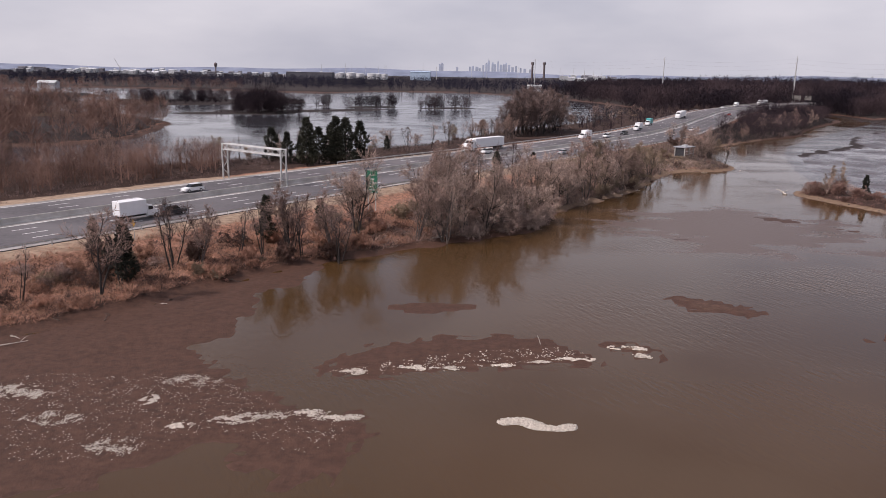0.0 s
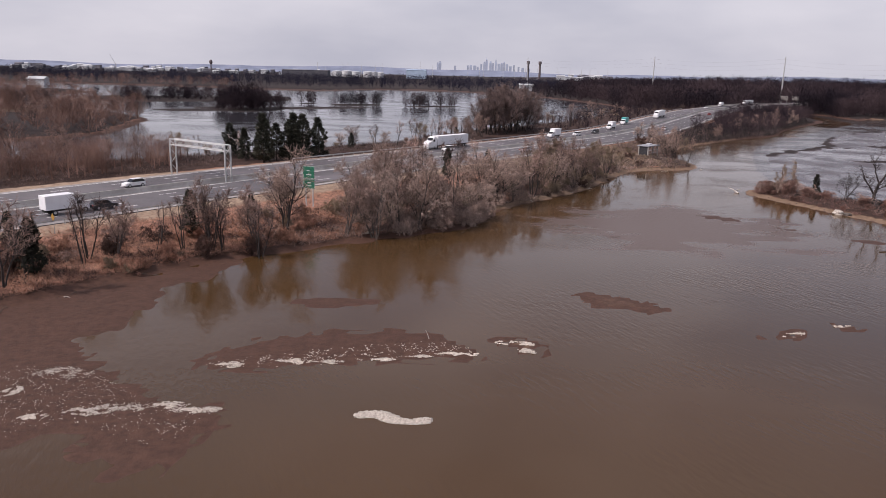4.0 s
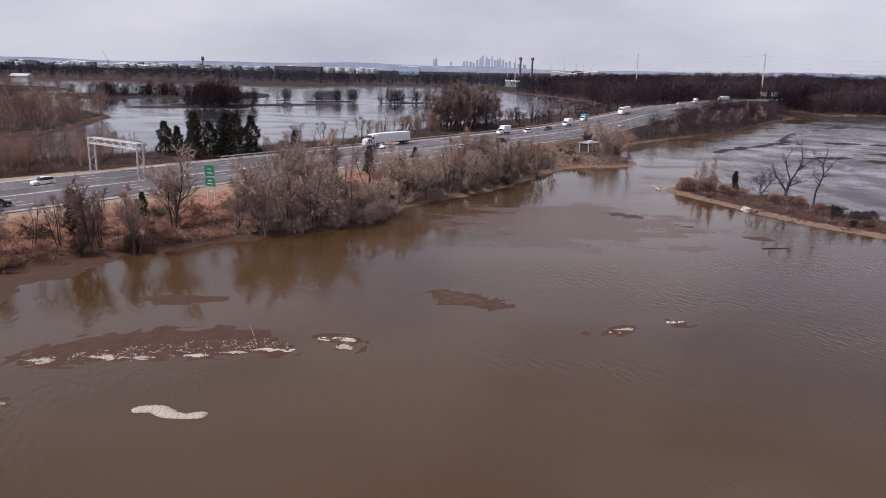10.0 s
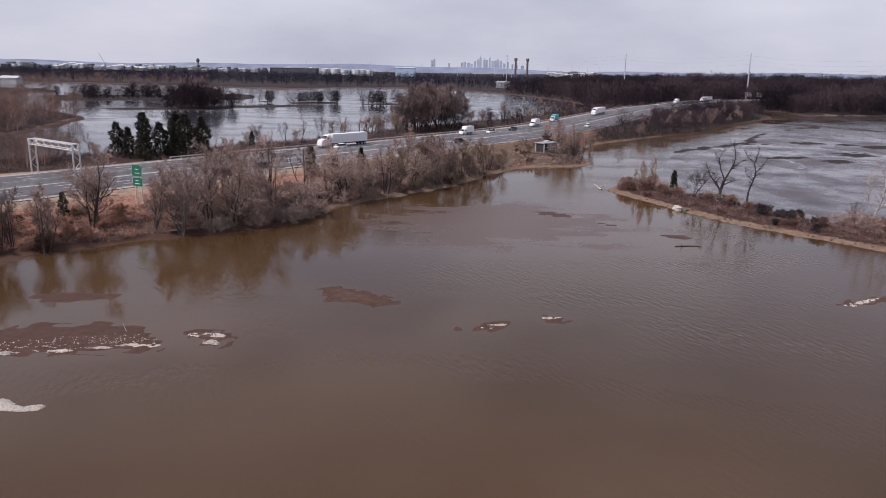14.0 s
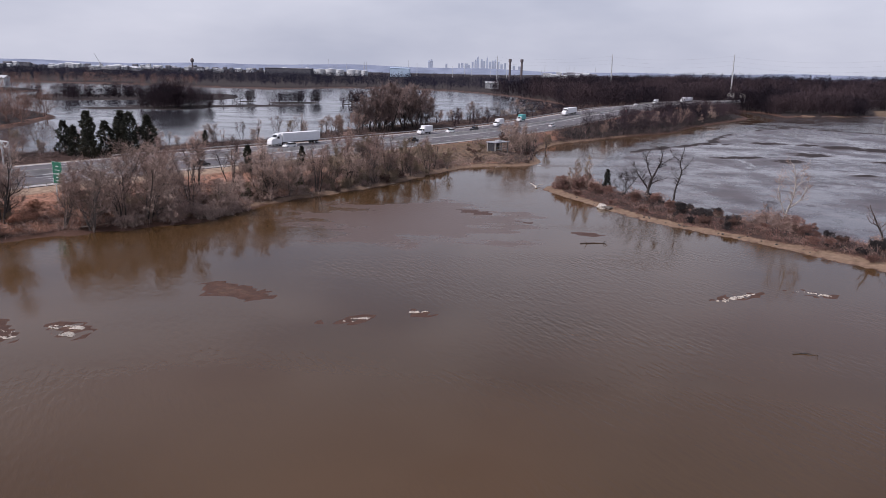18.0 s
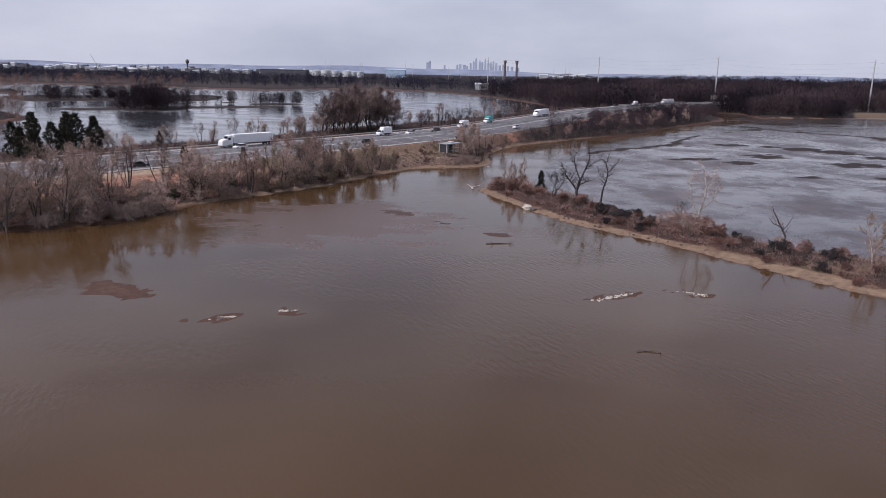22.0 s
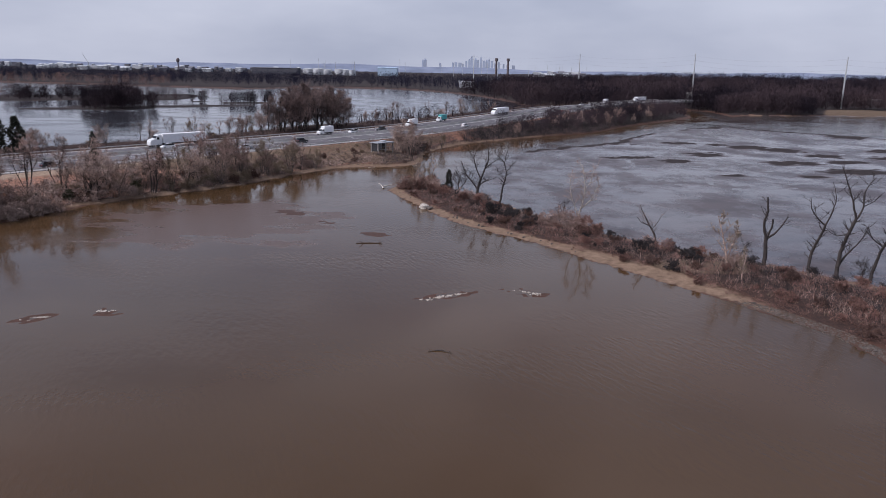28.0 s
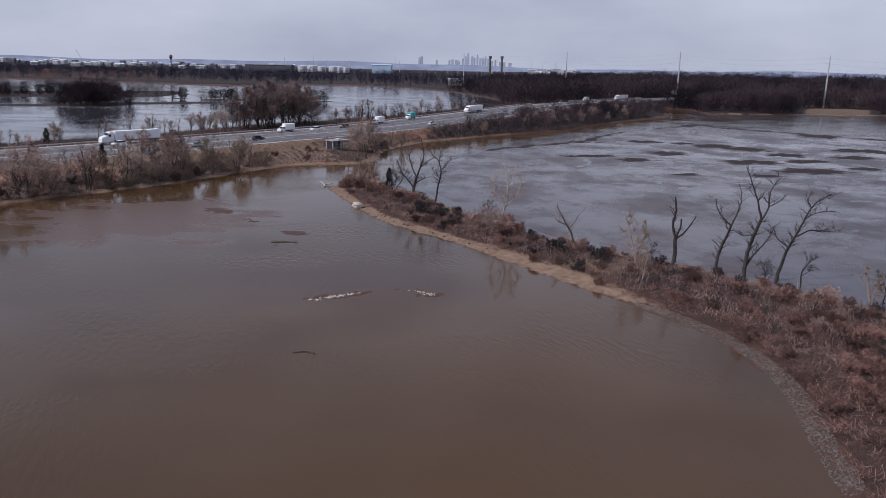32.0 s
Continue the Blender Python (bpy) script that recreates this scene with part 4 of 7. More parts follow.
BANK_TREES = [
    bank_tree(1, BARK_DARK, TWIG_BROWN, "leafless grey-brown tree with an open twiggy crown", stems=2, limbs=13, branches=6, twigs=6, twig_len=1.15, limb_len=0.36, rise=0.75, wander=0.2, splay=0.2),
    bank_tree(2, BARK_GREY, TWIG_BROWN, "leafless many-stemmed tree with grey-brown branches", stems=5, limbs=17, branches=5, twigs=6, twig_len=1.1, limb_len=0.30, rise=0.8, wander=0.18, splay=0.32),
    bank_tree(3, BARK_DARK, TWIG_PALE, "leafless spreading tree with fine pale twigs", stems=3, limbs=15, branches=6, twigs=6, twig_len=1.1, limb_len=0.40, rise=0.55, first=0.2, wander=0.2, splay=0.3),
    bank_tree(4, BARK_DARK, TWIG_MID, "leafless dark-barked tree on a littered bank", stems=3, limbs=11, branches=4, twigs=4, twig_len=1.2, limb_len=0.27, rise=0.95, first=0.35, splay=0.24, wander=0.16),
    bank_tree(5, BARK_GREY, TWIG_TAN, "leafless tan twiggy tree on the shore bank", stems=5, limbs=15, branches=5, twigs=6, twig_len=1.0, limb_len=0.36, rise=0.65, splay=0.42),
    bank_tree(7, BARK_GREY, TWIG_PALE, "broad leafless tree with pale arching branches", stems=5, limbs=20, branches=6, twigs=6, twig_len=1.1, limb_len=0.40, rise=0.35, first=0.12, splay=0.45, wander=0.2),
    bank_tree(8, BARK_GREY, TWIG_PALE, "full leafless tree with drooping pale branches", stems=6, limbs=22, branches=6, twigs=6, twig_len=1.05, limb_len=0.44, rise=0.15, first=0.1, splay=0.6, droop=0.2, wander=0.22),
    bank_tree(6, BARK_DARK, TWIG_BROWN, "slender leafless sapling with upright branches", stems=2, limbs=8, branches=3, twigs=4, twig_len=1.1, limb_len=0.26, rise=1.0, splay=0.18),
]


CLUMP_TREES = [
    bank_tree(11, BARK_DARK, TWIG_MID, "tall leafless tree in the clump by the lake", stems=3, limbs=18, branches=8, twigs=11, limb_len=0.42, rise=0.35, first=0.14, splay=0.35, wander=0.18),
    bank_tree(12, BARK_DARK, TWIG_MID, "broad dark leafless tree in the clump by the lake", stems=2, limbs=18, branches=8, twigs=12, limb_len=0.45, rise=0.3, first=0.12, splay=0.4, wander=0.18),
]


def shrub(seed, mat, label, name="shrub", category="shrub", **kw):
    args = dict(stems=9, limbs=12, branches=4, twigs=6, limb_len=0.5, rise=0.3, first=0.1, twig_len=0.55, splay=0.85, twig_r=0.034)
    args.update(kw)
    return Model(lambda: (tree_thing(name, label, category, *grow(seed, 3.0, 0.055, **args), mat, mat, "shrubs along the shores", "crown", 4), 3.0))


SHRUB_RUST = [shrub(20, TWIG_RUST, "rust-brown leafless shrub on the littered bank"), shrub(21, TWIG_RUST, "reddish bramble thicket on the bank", droop=0.5, splay=1.2)]
SHRUB_ORANGE = [shrub(28, TWIG_ORANGE, "orange-brown leafless shrub on the littered bank", "bank_bramble", "bramble"), shrub(29, TWIG_ORANGE, "orange-brown bramble thicket on the bank", "bank_bramble", "bramble", droop=0.5, splay=1.2)]
SHRUB_RED = [shrub(38, TWIG_RED, "reddish-brown leafless shrub on the spit", "bramble", "bramble"), shrub(39, TWIG_RED, "reddish bramble thicket on the spit", "bramble", "bramble", droop=0.4, splay=1.2)]
SHRUB_TAN = [shrub(22, TWIG_TAN, "straw-coloured dry brush on the bank", "dry_brush", "brush"), shrub(23, TWIG_TAN, "tan arching brush beside the water", "dry_brush", "brush", droop=0.4, splay=1.1)]
SHRUB_GREY = [shrub(24, TWIG_BROWN, "grey-brown arching thicket leaning over the water", droop=0.45, splay=1.3), shrub(25, TWIG_BROWN, "grey-brown leafless shrub on the bank")]
THICKET = [shrub(40, TWIG_PALE, "pale arching thicket leaning over the water", "thicket", "thicket", droop=0.5, splay=1.3, stems=13, twigs=4, twig_r=0.026, twig_len=0.65), shrub(41, TWIG_BROWN, "grey-brown tangled thicket on the shore", "thicket", "thicket", droop=0.35, splay=1.0, stems=12, twigs=4, twig_r=0.026, twig_len=0.65)]
VINES = [shrub(42, TWIG_RUST, "dark bramble tangle climbing a stump", "vine_tangle", "vines", stems=11, limbs=22, branches=6, twigs=7, limb_len=0.3, rise=0.1, droop=0.4, splay=0.35, twig_len=0.4), shrub(43, VINE, "olive vine tangle on the bank", "vine_tangle", "vines", stems=11, limbs=22, branches=6, twigs=8, limb_len=0.3, rise=0.1, droop=0.4, splay=0.45, twig_len=0.4)]
SHRUB_DARK = [shrub(26, TWIG_DARK, "dark leafless bush by the water", "bush", "bush"), shrub(27, TWIG_DARK, "dark tangled bush on the shore", "bush", "bush", droop=0.4)]


# evergreens
def cedar_parts(seed, height=8.0, width=2.4):
    r = random.Random(seed)
    verts, faces = [], []
    n_clump = 330
    for k in range(n_clump):
        f = (k + r.random()) / n_clump
        rad = width * 0.5 * (1 - f) ** 0.6 * (0.72 + 0.28 * math.sin(11 * f + seed)) * min(1.0, 0.55 + 3 * f) + 0.15
        a = r.uniform(0, 6.283)
        rr = rad * r.uniform(0.45, 1.08)
        c = Vector((math.cos(a) * rr, math.sin(a) * rr, height * (0.06 + 0.94 * f)))
        for _ in range(7):
            d = Vector((math.cos(a) + r.uniform(-.8, .8), math.sin(a) + r.uniform(-.8, .8), r.uniform(-0.2, 1.1))).normalized()
            u = d.orthogonal().normalized()
            u.rotate(Matrix.Rotation(r.uniform(0, 6.28), 3, d))
            s = r.uniform(0.28, 0.6)
            n = len(verts)
            p = c + Vector((r.uniform(-.22, .22), r.uniform(-.22, .22), r.uniform(-.22, .22)))
            verts += [p - u * s * 0.3, p + u * s * 0.3, p + d * s]
            faces.append((n, n + 1, n + 2))
    return verts, faces


def cedar_model(seed, width, label="dark green conical cedar with dense foliage"):
    def make():
        ob = thing("cedar_tree", label, "evergreen tree", group="cedars beside the highway")
        part("trunk", tubes("trunk", [(Vector((0, 0, -0.3)), Vector((0, 0, 4)), 0.16, 0.1), (Vector((0, 0, 4)), Vector((0, 0, 7.6)), 0.1, 0.02)], BARK_DARK), None, ob)
        part("crown", mesh_from("crown", *cedar_parts(seed, 8.0, width), CEDAR), None, ob)
        return ob, 8.0
    return Model(make)


CEDARS = [cedar_model(31, 3.6), cedar_model(32, 5.2), cedar_model(33, 4.6, "dark bushy cedar with an uneven crown")]

rng = random.Random(77)
# the trees that stand out along the highway bank: x, y, height, model
for x, y, h, k in [(-49, 84, 12.0, 0), (-44.9, 97, 10.8, 3), (-42, 99, 9.0, 1), (-31.9, 109.4, 12.0, 1), (-29.5, 108, 9.5, 3), (-23.3, 107, 9.0, 3), (-25, 112, 10.5, 1), (-23, 121, 14.6, 2), (-13, 122, 12.5, 1), (-8, 123, 13.5, 5),
                   (-1, 131, 13.0, 2), (4, 137, 14.5, 5), (14, 159, 12.5, 2), (22, 171, 11.5, 0), (35, 193, 10.5, 1), (45, 211, 10.0, 4), (0, 133, 10.0, 6), (-5, 128, 12.5, 2),
                   (12, 161, 10.5, 3), (24, 177, 9.0, 4), (37, 197, 8.0, 4), (50, 221, 7.0, 4), (84, 285, 7.5, 4), (-62, 71, 9.0, 3), (-38, 104, 8.5, 7), (-35, 106, 9.2, 3), (-56, 79, 7.5, 7), (8, 146, 9.0, 6), (17, 164, 8.5, 5), (-9, 160, 12.5, 1), (-5, 164, 13.0, 0), (-12, 156, 11.5, 1), (-3, 160, 11.0, 3), (73, 262, 12.5, 5), (75, 259, 10.5, 2), (77, 266, 10.0, 5), (28, 184, 9.5, 5), (41, 203, 8.5, 1), (19, 172, 10.5, 6), (33, 187, 8.0, 5)]:
    BANK_TREES[k].put(x, y, h, rng.uniform(0, 6.28))
for x, y, h, k in [(-48, 89, 7.6, 0), (-57, 98, 5.0, 0), (-36, 112, 7.2, 0), (-51, 91, 4.6, 2), (-30, 124, 4.6, 2), (13, 186, 3.8, 2), (1, 183, 7.2, 0), (11, 199, 5.4, 2)]:
    CEDARS[k].put(x, y, h, rng.uniform(0, 6.28))
# cedars beyond the highway
for x, y, h, k in [(-65, 213, 9.9, 1), (-59, 208, 9.0, 2), (-52, 203, 13.3, 0), (-50, 209, 10.5, 1), (-47, 211, 11.0, 2), (-45, 209, 13.3, 0), (-42, 208, 12.8, 1), (-38.5, 212, 11.7, 2), (-55, 208, 8.0, 2), (-36, 250, 5.0, 2)]:
    CEDARS[k].put(x, y, h, rng.uniform(0, 6.28))


def along(points, start, stop):
    """Evenly spread places along a shore, with the way inland."""
    c = arcs(points, False, 1.0)
    d = np.gradient(c, axis=0)
    d /= np.linalg.norm(d, axis=1)[:, None] + 1e-9
    keep = (c[:, 1] > start) & (c[:, 1] < stop)
    return c[keep], np.stack([-d[:, 1], d[:, 0]], 1)[keep]


def clear_of_road(x, y, gap=1.5, low=False):
    if not low and 50 < x < 76 and 228 < y < 258 and (x - 50) * 0.75 + 222 < y:      # the pump shelter stands open
        return False
    if not low and 0 < y < 139 and abs(x + 23.5 - (139.5 - y) * 0.41) < 2.2:      # a gap in the trees before the green sign
        return False
    a, _, d = road_one(x, y)
    return abs(a) > HALF_ROAD + gap or d > 60


shore, inland = along(BANK, 20, 262)
for n in range(190):
    i = rng.randrange(len(shore))
    off = rng.uniform(2.5, 15)
    x, y = shore[i] + inland[i] * off
    if not clear_of_road(x, y, 2.5):
        continue
    dense = 0.14 if y < 112 else 0.34 if y < 150 else 0.55
    if rng.random() > dense:
        continue
    k = rng.choice((0, 3, 3, 7, 7, 1) if y < 116 else (0, 1, 2, 2, 3, 5, 6, 7) if y < 185 else (1, 3, 4, 4, 2, 7))
    BANK_TREES[k].put(x, y, rng.uniform(7.0, 11.5) if y < 114 else rng.uniform(9.0, 14.5) if y < 152 else rng.uniform(8.5, 13.5) if y < 205 else rng.uniform(6.0, 10.5), rng.uniform(0, 6.28))
for n in range(190):
    i = rng.randrange(len(shore))
    off = rng.uniform(1.6, 17)
    x, y = shore[i] + inland[i] * off
    if not clear_of_road(x, y, 1.5):
        continue
    if y < 125:
        pool = rng.choice((SHRUB_ORANGE, SHRUB_ORANGE, SHRUB_ORANGE, SHRUB_RUST, SHRUB_TAN, SHRUB_GREY))
        h = rng.uniform(1.0, 3.0)
    elif y < 155:
        pool = rng.choice((SHRUB_GREY, SHRUB_GREY, SHRUB_ORANGE, SHRUB_TAN))
        h = rng.uniform(1.6, 4.2)
    else:
        pool = rng.choice((SHRUB_TAN, SHRUB_TAN, SHRUB_RUST, SHRUB_GREY))
        h = rng.uniform(1.3, 3.2)
    rng.choice(pool).put(x, y, h, rng.uniform(0, 6.28), 0.05)
# grey thicket that leans over the water
for n in range(24):
    i = int(np.argmin(np.hypot(shore[:, 0] - rng.uniform(-8, 14), shore[:, 1] - rng.uniform(122, 150))))
    x, y = shore[i] + inland[i] * rng.uniform(1.0, 7)
    rng.choice(THICKET).put(x, y, rng.uniform(3.0, 5.6), rng.uniform(0, 6.28), 0.05)
for n in range(30):
    i = int(np.argmin(np.hypot(shore[:, 0] - rng.uniform(14, 60), shore[:, 1] - rng.uniform(150, 228))))
    x, y = shore[i] + inland[i] * rng.uniform(1.0, 9)
    if clear_of_road(x, y, 1.5):
        rng.choice(THICKET + SHRUB_TAN).put(x, y, rng.uniform(2.2, 4.4), rng.uniform(0, 6.28), 0.05)
for n in range(34):
    x, y = rng.uniform(50, 80), rng.uniform(224, 266)
    if clear_of_road(x, y, 1.5, True) and height_at(x, y) > 0.5 and math.hypot(x - 65.5, y - 256) > 6:
        rng.choice(SHRUB_TAN + SHRUB_RUST + SHRUB_GREY).put(x, y, rng.uniform(1.0, 2.4), rng.uniform(0, 6.28), 0.05)
for n in range(150):
    i = rng.randrange(len(shore))
    x, y = shore[i] + inland[i] * rng.uniform(2.2, 17)
    if 60 < y < 122 and clear_of_road(x, y, 3.0, True):
        rng.choice(SHRUB_ORANGE + SHRUB_ORANGE + SHRUB_RUST[1:] + SHRUB_GREY).put(x, y, rng.uniform(1.6, 3.3), rng.uniform(0, 6.28), 0.08)
# vine-clad stumps and tangles on the bank
for x, y, h in [(-43, 100, 3.4), (-31, 105, 3.8), (-24.5, 109, 4.2), (-51, 89, 2.8), (6, 148, 3.6), (9, 156, 3.2), (17, 172, 3.4), (-11, 130, 3.4), (30, 190, 3.0)]:
    VINES[0 if y < 115 else 1].put(x, y, h, rng.uniform(0, 6.28), 0.05)

# beyond the highway: saplings and brush between the road and the lake
lake_trees = [(-90, 193, 10.6), (-86, 196, 9.1), (-79, 200, 9.2), (-22, 262, 10.0), (-28, 244, 7.4), (-32, 277, 8.6), (-16, 270, 10.5), (-8, 273, 11.6), (52, 384, 13.0), (54, 397, 12.5), (67, 436, 11.4), (82, 535, 11.9),
              (60, 412, 9.0), (75, 468, 10.0), (90, 560, 10.0), (-95, 178, 9.0), (-102, 190, 11.0), (-66, 222, 8.0), (-60, 228, 9.0), (-5, 300, 9.0)]
for x, y, h in lake_trees:
    BANK_TREES[rng.choice((0, 3, 3, 7))].put(x, y, h, rng.uniform(0, 6.28))
for x, y, h in [(6, 322, 15.0), (10, 326, 18.0), (14, 332, 20.0), (18, 340, 21.0), (22, 348, 20.0), (26, 356, 18.0), (30, 364, 14.0), (12, 338, 19.0), (16, 350, 20.0), (20, 360, 19.0), (24, 368, 16.0), (18, 328, 17.0), (23, 338, 18.0), (27, 346, 17.0), (8, 332, 15.0), (31, 356, 14.0), (14, 344, 17.0), (21, 354, 18.0)]:
    rng.choice(CLUMP_TREES * 2 + BANK_TREES[3:4]).put(x, y, h * 1.1, rng.uniform(0, 6.28), z=max(height_at(x, y), 0.1), label="tall leafless tree in the clump by the lake")
for x, y, h in [(-3, 282, 9.0), (4, 292, 10.0), (-8, 276, 8.0), (8, 306, 11.0), (0, 300, 8.5), (12, 322, 11.0), (6, 334, 9.0), (16, 334, 10.0), (-12, 290, 8.0)]:
    BANK_TREES[rng.choice((0, 1, 7))].put(x, y, h, rng.uniform(0, 6.28), label="leafless brown tree between the highway and the lake")
lake_shore, lake_in = along([(-190, 130), (-150, 180), (-124, 203), (-102, 206), (-82, 223), (-64, 242), (-46, 265), (-30, 287), (-14, 324), (5, 366), (27, 398), (60, 458), (86, 525), (98, 585)], 150, 585)
for n in range(130):
    i = rng.randrange(len(lake_shore))
    x, y = lake_shore[i] - lake_in[i] * rng.uniform(1, 18)
    if clear_of_road(x, y, 4.5) and road_one(x, y)[0] < 0 and height_at(x, y) > 0.15:
        if rng.random() < 0.5:
            BANK_TREES[rng.choice((1, 3, 5, 7, 4))].put(x, y, rng.uniform(4, 8.5), rng.uniform(0, 6.28))
        elif rng.random() < 0.4:
            rng.choice(rng.choice((SHRUB_TAN, SHRUB_GREY, SHRUB_RUST))).put(x, y, rng.uniform(1.5, 3.5), rng.uniform(0, 6.28))
# wooded point beyond the highway
for n in range(110):
    x, y = rng.uniform(-330, -95), rng.uniform(130, 445)
    if not clear_of_road(x, y, 7) or road_one(x, y)[0] > 0 or height_at(x, y) < 0.35:
        continue
    if abs(y - 300) < 42 and x < -205:
        continue
    if rng.random() < 0.6:
        rng.choice(CLUMP_TREES + BANK_TREES[0:2]).put(x, y, rng.uniform(8, 14) if y > 220 else rng.uniform(6, 11), rng.uniform(0, 6.28), label="leafless brown tree on the wooded point")
    elif rng.random() < 0.2:
        rng.choice(rng.choice((SHRUB_RUST, SHRUB_TAN, SHRUB_GREY))).put(x, y, rng.uniform(2, 4.5), rng.uniform(0, 6.28))

# embankment of the highway past the sandy point
shore2, inland2 = along(BANK, 262, 520)
for n in range(95):
    i = rng.randrange(len(shore2))
    x, y = shore2[i] + inland2[i] * rng.uniform(2.0, 22)
    if clear_of_road(x, y, 1.5) and road_one(x, y)[0] > 0:
        if rng.random() < 0.45:
            BANK_TREES[rng.choice((3, 7, 1, 2))].put(x, y, rng.uniform(5.0, 9.5), rng.uniform(0, 6.28))
        elif rng.random() < 0.5:
            rng.choice(SHRUB_DARK if y > 320 or rng.random() < 0.3 else SHRUB_TAN + SHRUB_RUST).put(x, y, rng.uniform(2, 4.5), rng.uniform(0, 6.28))


# ---------------------------------------------------------------- the spit
def snag(seed, label, bark=BARK_DARK, twig_mat=TWIG_DARK, **kw):
    args = dict(stems=1, limbs=9, branches=8, twigs=7, limb_len=0.42, rise=0.45, first=0.3, wander=0.13, twig_len=0.8, splay=0.22)
    args.update(kw)
    return Model(lambda: (tree_thing("bare_tree", label, "tree", *grow(seed, 12.0, 0.24, **args), bark, twig_mat, "bare trees on the spit"), 12.0))


SNAGS = [
    snag(50, "dark leafless tree with forked crooked limbs", limbs=9, limb_len=0.5, rise=0.7, first=0.3, wander=0.2),
    snag(51, "dark leafless spreading tree beside the lagoon", stems=2, limbs=14, branches=9, twigs=8, limb_len=0.55, rise=0.3, first=0.12, wander=0.22, splay=0.35),
    snag(52, "broken dark snag with short upright limbs", limbs=6, branches=2, twigs=2, limb_len=0.40, rise=1.1, first=0.4),
    snag(53, "leaning leafless tree with a bare crooked trunk", limbs=8, wander=0.24),
    snag(54, "pale-barked sycamore with fine white branches", BARK_PALE, TWIG_BROWN, limbs=14, branches=9, twigs=8, limb_len=0.40, first=0.2),
    snag(55, "pale leafless birch-like tree in dry grass", TWIG_PALE, TWIG_TAN, stems=2, limbs=12, branches=6, twigs=8, limb_len=0.28, rise=0.6, first=0.15),
]
for x, y, h, k in [(95, 176, 8.0, 1), (118, 145, 5.6, 0), (143.2, 118.5, 10.0, 5), (141.9, 108.5, 5.6, 5), (145, 118, 5.0, 3), (167, 112.5, 6.4, 3), (172, 101, 7.0, 5), (86, 190, 8.4, 5), (84, 188, 7.0, 5), (88, 189, 9.0, 5), (161, 112, 5.0, 1), (175, 104, 5.5, 3)]:
    SNAGS[k].put(x, y, h, rng.uniform(0, 6.28))


def crooked_tree(label, x, y, limbs, seed, bark=BARK_DARK, twig_mat=TWIG_DARK, side=10, spray=6):
    """An old bare tree with its own bent limbs: each a run of (sideways, height) points with its radius at the start and the end."""
    r = random.Random(seed)
    deep = lambda q: Vector((q[0], 0.5 * math.sin(0.8 * q[0] + 0.35 * q[1]) - 0.5 * math.sin(-0.1), q[1]))
    wood, twigs = [], []
    for run, r0, r1 in limbs:
        c = arcs(run, False, 0.55)
        pts = [deep(q) + Vector((r.uniform(-1, 1), r.uniform(-1, 1), 0)) * (0.06 if i else 0) for i, q in enumerate(c)]
        n = len(pts) - 1
        rad = lambda i: r0 + (r1 - r0) * (i / n) ** 0.8
        wood += [(pts[i], pts[i + 1], rad(i), rad(i + 1)) for i in range(n)]
        for k in range(max(2, int(side * n / 12))):
            i = r.randrange(int(n * 0.35), n)
            d = (pts[i + 1] - pts[i]).normalized()
            a = r.uniform(0, 6.283)
            w = (d * 0.5 + Vector((math.cos(a), 0.8 * math.sin(a), r.uniform(-0.1, 0.7)))).normalized()
            ln = r.uniform(0.7, 2.3)
            mid = pts[i] + w * ln * 0.5
            end = mid + (w + Vector((r.uniform(-.5, .5), r.uniform(-.5, .5), r.uniform(-.1, .6)))).normalized() * ln * 0.5
            rb = max(0.035, min(0.09, rad(i) * 0.45))
            wood += [(pts[i], mid, rb, rb * 0.7), (mid, end, rb * 0.7, 0.018)]
            for _ in range(spray):
                p = pts[i].lerp(mid, r.random()) if r.random() < 0.3 else mid.lerp(end, r.random())
                v = (w + Vector((r.uniform(-1, 1), r.uniform(-1, 1), r.uniform(-.5, 1)))).normalized() * r.uniform(0.5, 1.2)
                twigs += [(p, p + v * 0.6, 0.022, 0.014), (p + v * 0.6, p + v * 1.1 + Vector((0, 0, r.uniform(-.1, .2))), 0.014, 0)]
    ob = thing("bare_tree", label, "tree", pose(x, y, height_at(x, y) - 0.1), group="bare trees on the spit")
    part("trunk", tubes("trunk", wood, bark, 7), None, ob)
    part("crown", tubes("crown", twigs, twig_mat, 3), None, ob)


crooked_tree("tall dark bare tree forked high above the lagoon", 159.5, 116.2, [([(0, -0.4), (0.4, 4), (1.0, 7.5), (1.5, 9.6)], 0.36, 0.24), ([(1.5, 9.6), (0.6, 12.5), (-0.6, 15.5), (-1.8, 18)], 0.2, 0.05), ([(1.5, 9.6), (2.5, 11.5), (2.6, 13.8), (4.0, 16.2)], 0.18, 0.05),
             ([(0.2, 1.5), (1.6, 4.2), (2.6, 6), (3.7, 8.4)], 0.22, 0.06), ([(0.9, 7.2), (-0.6, 6.7), (-2, 7.5)], 0.1, 0.04), ([(2.5, 11.6), (4.0, 12.2), (5.2, 13.4)], 0.08, 0.03)], 1)
crooked_tree("leaning dark bare tree with crooked top limbs", 155.0, 116.4, [([(0, -0.4), (0.5, 3.5), (1.3, 6.5), (1.6, 8.2)], 0.28, 0.18), ([(1.6, 8.2), (0.2, 9.4), (-0.8, 11.0), (-1.0, 12.4)], 0.15, 0.05), ([(1.6, 8.2), (2.4, 10.5), (3.0, 12.6), (2.2, 15.0)], 0.15, 0.04)], 2)
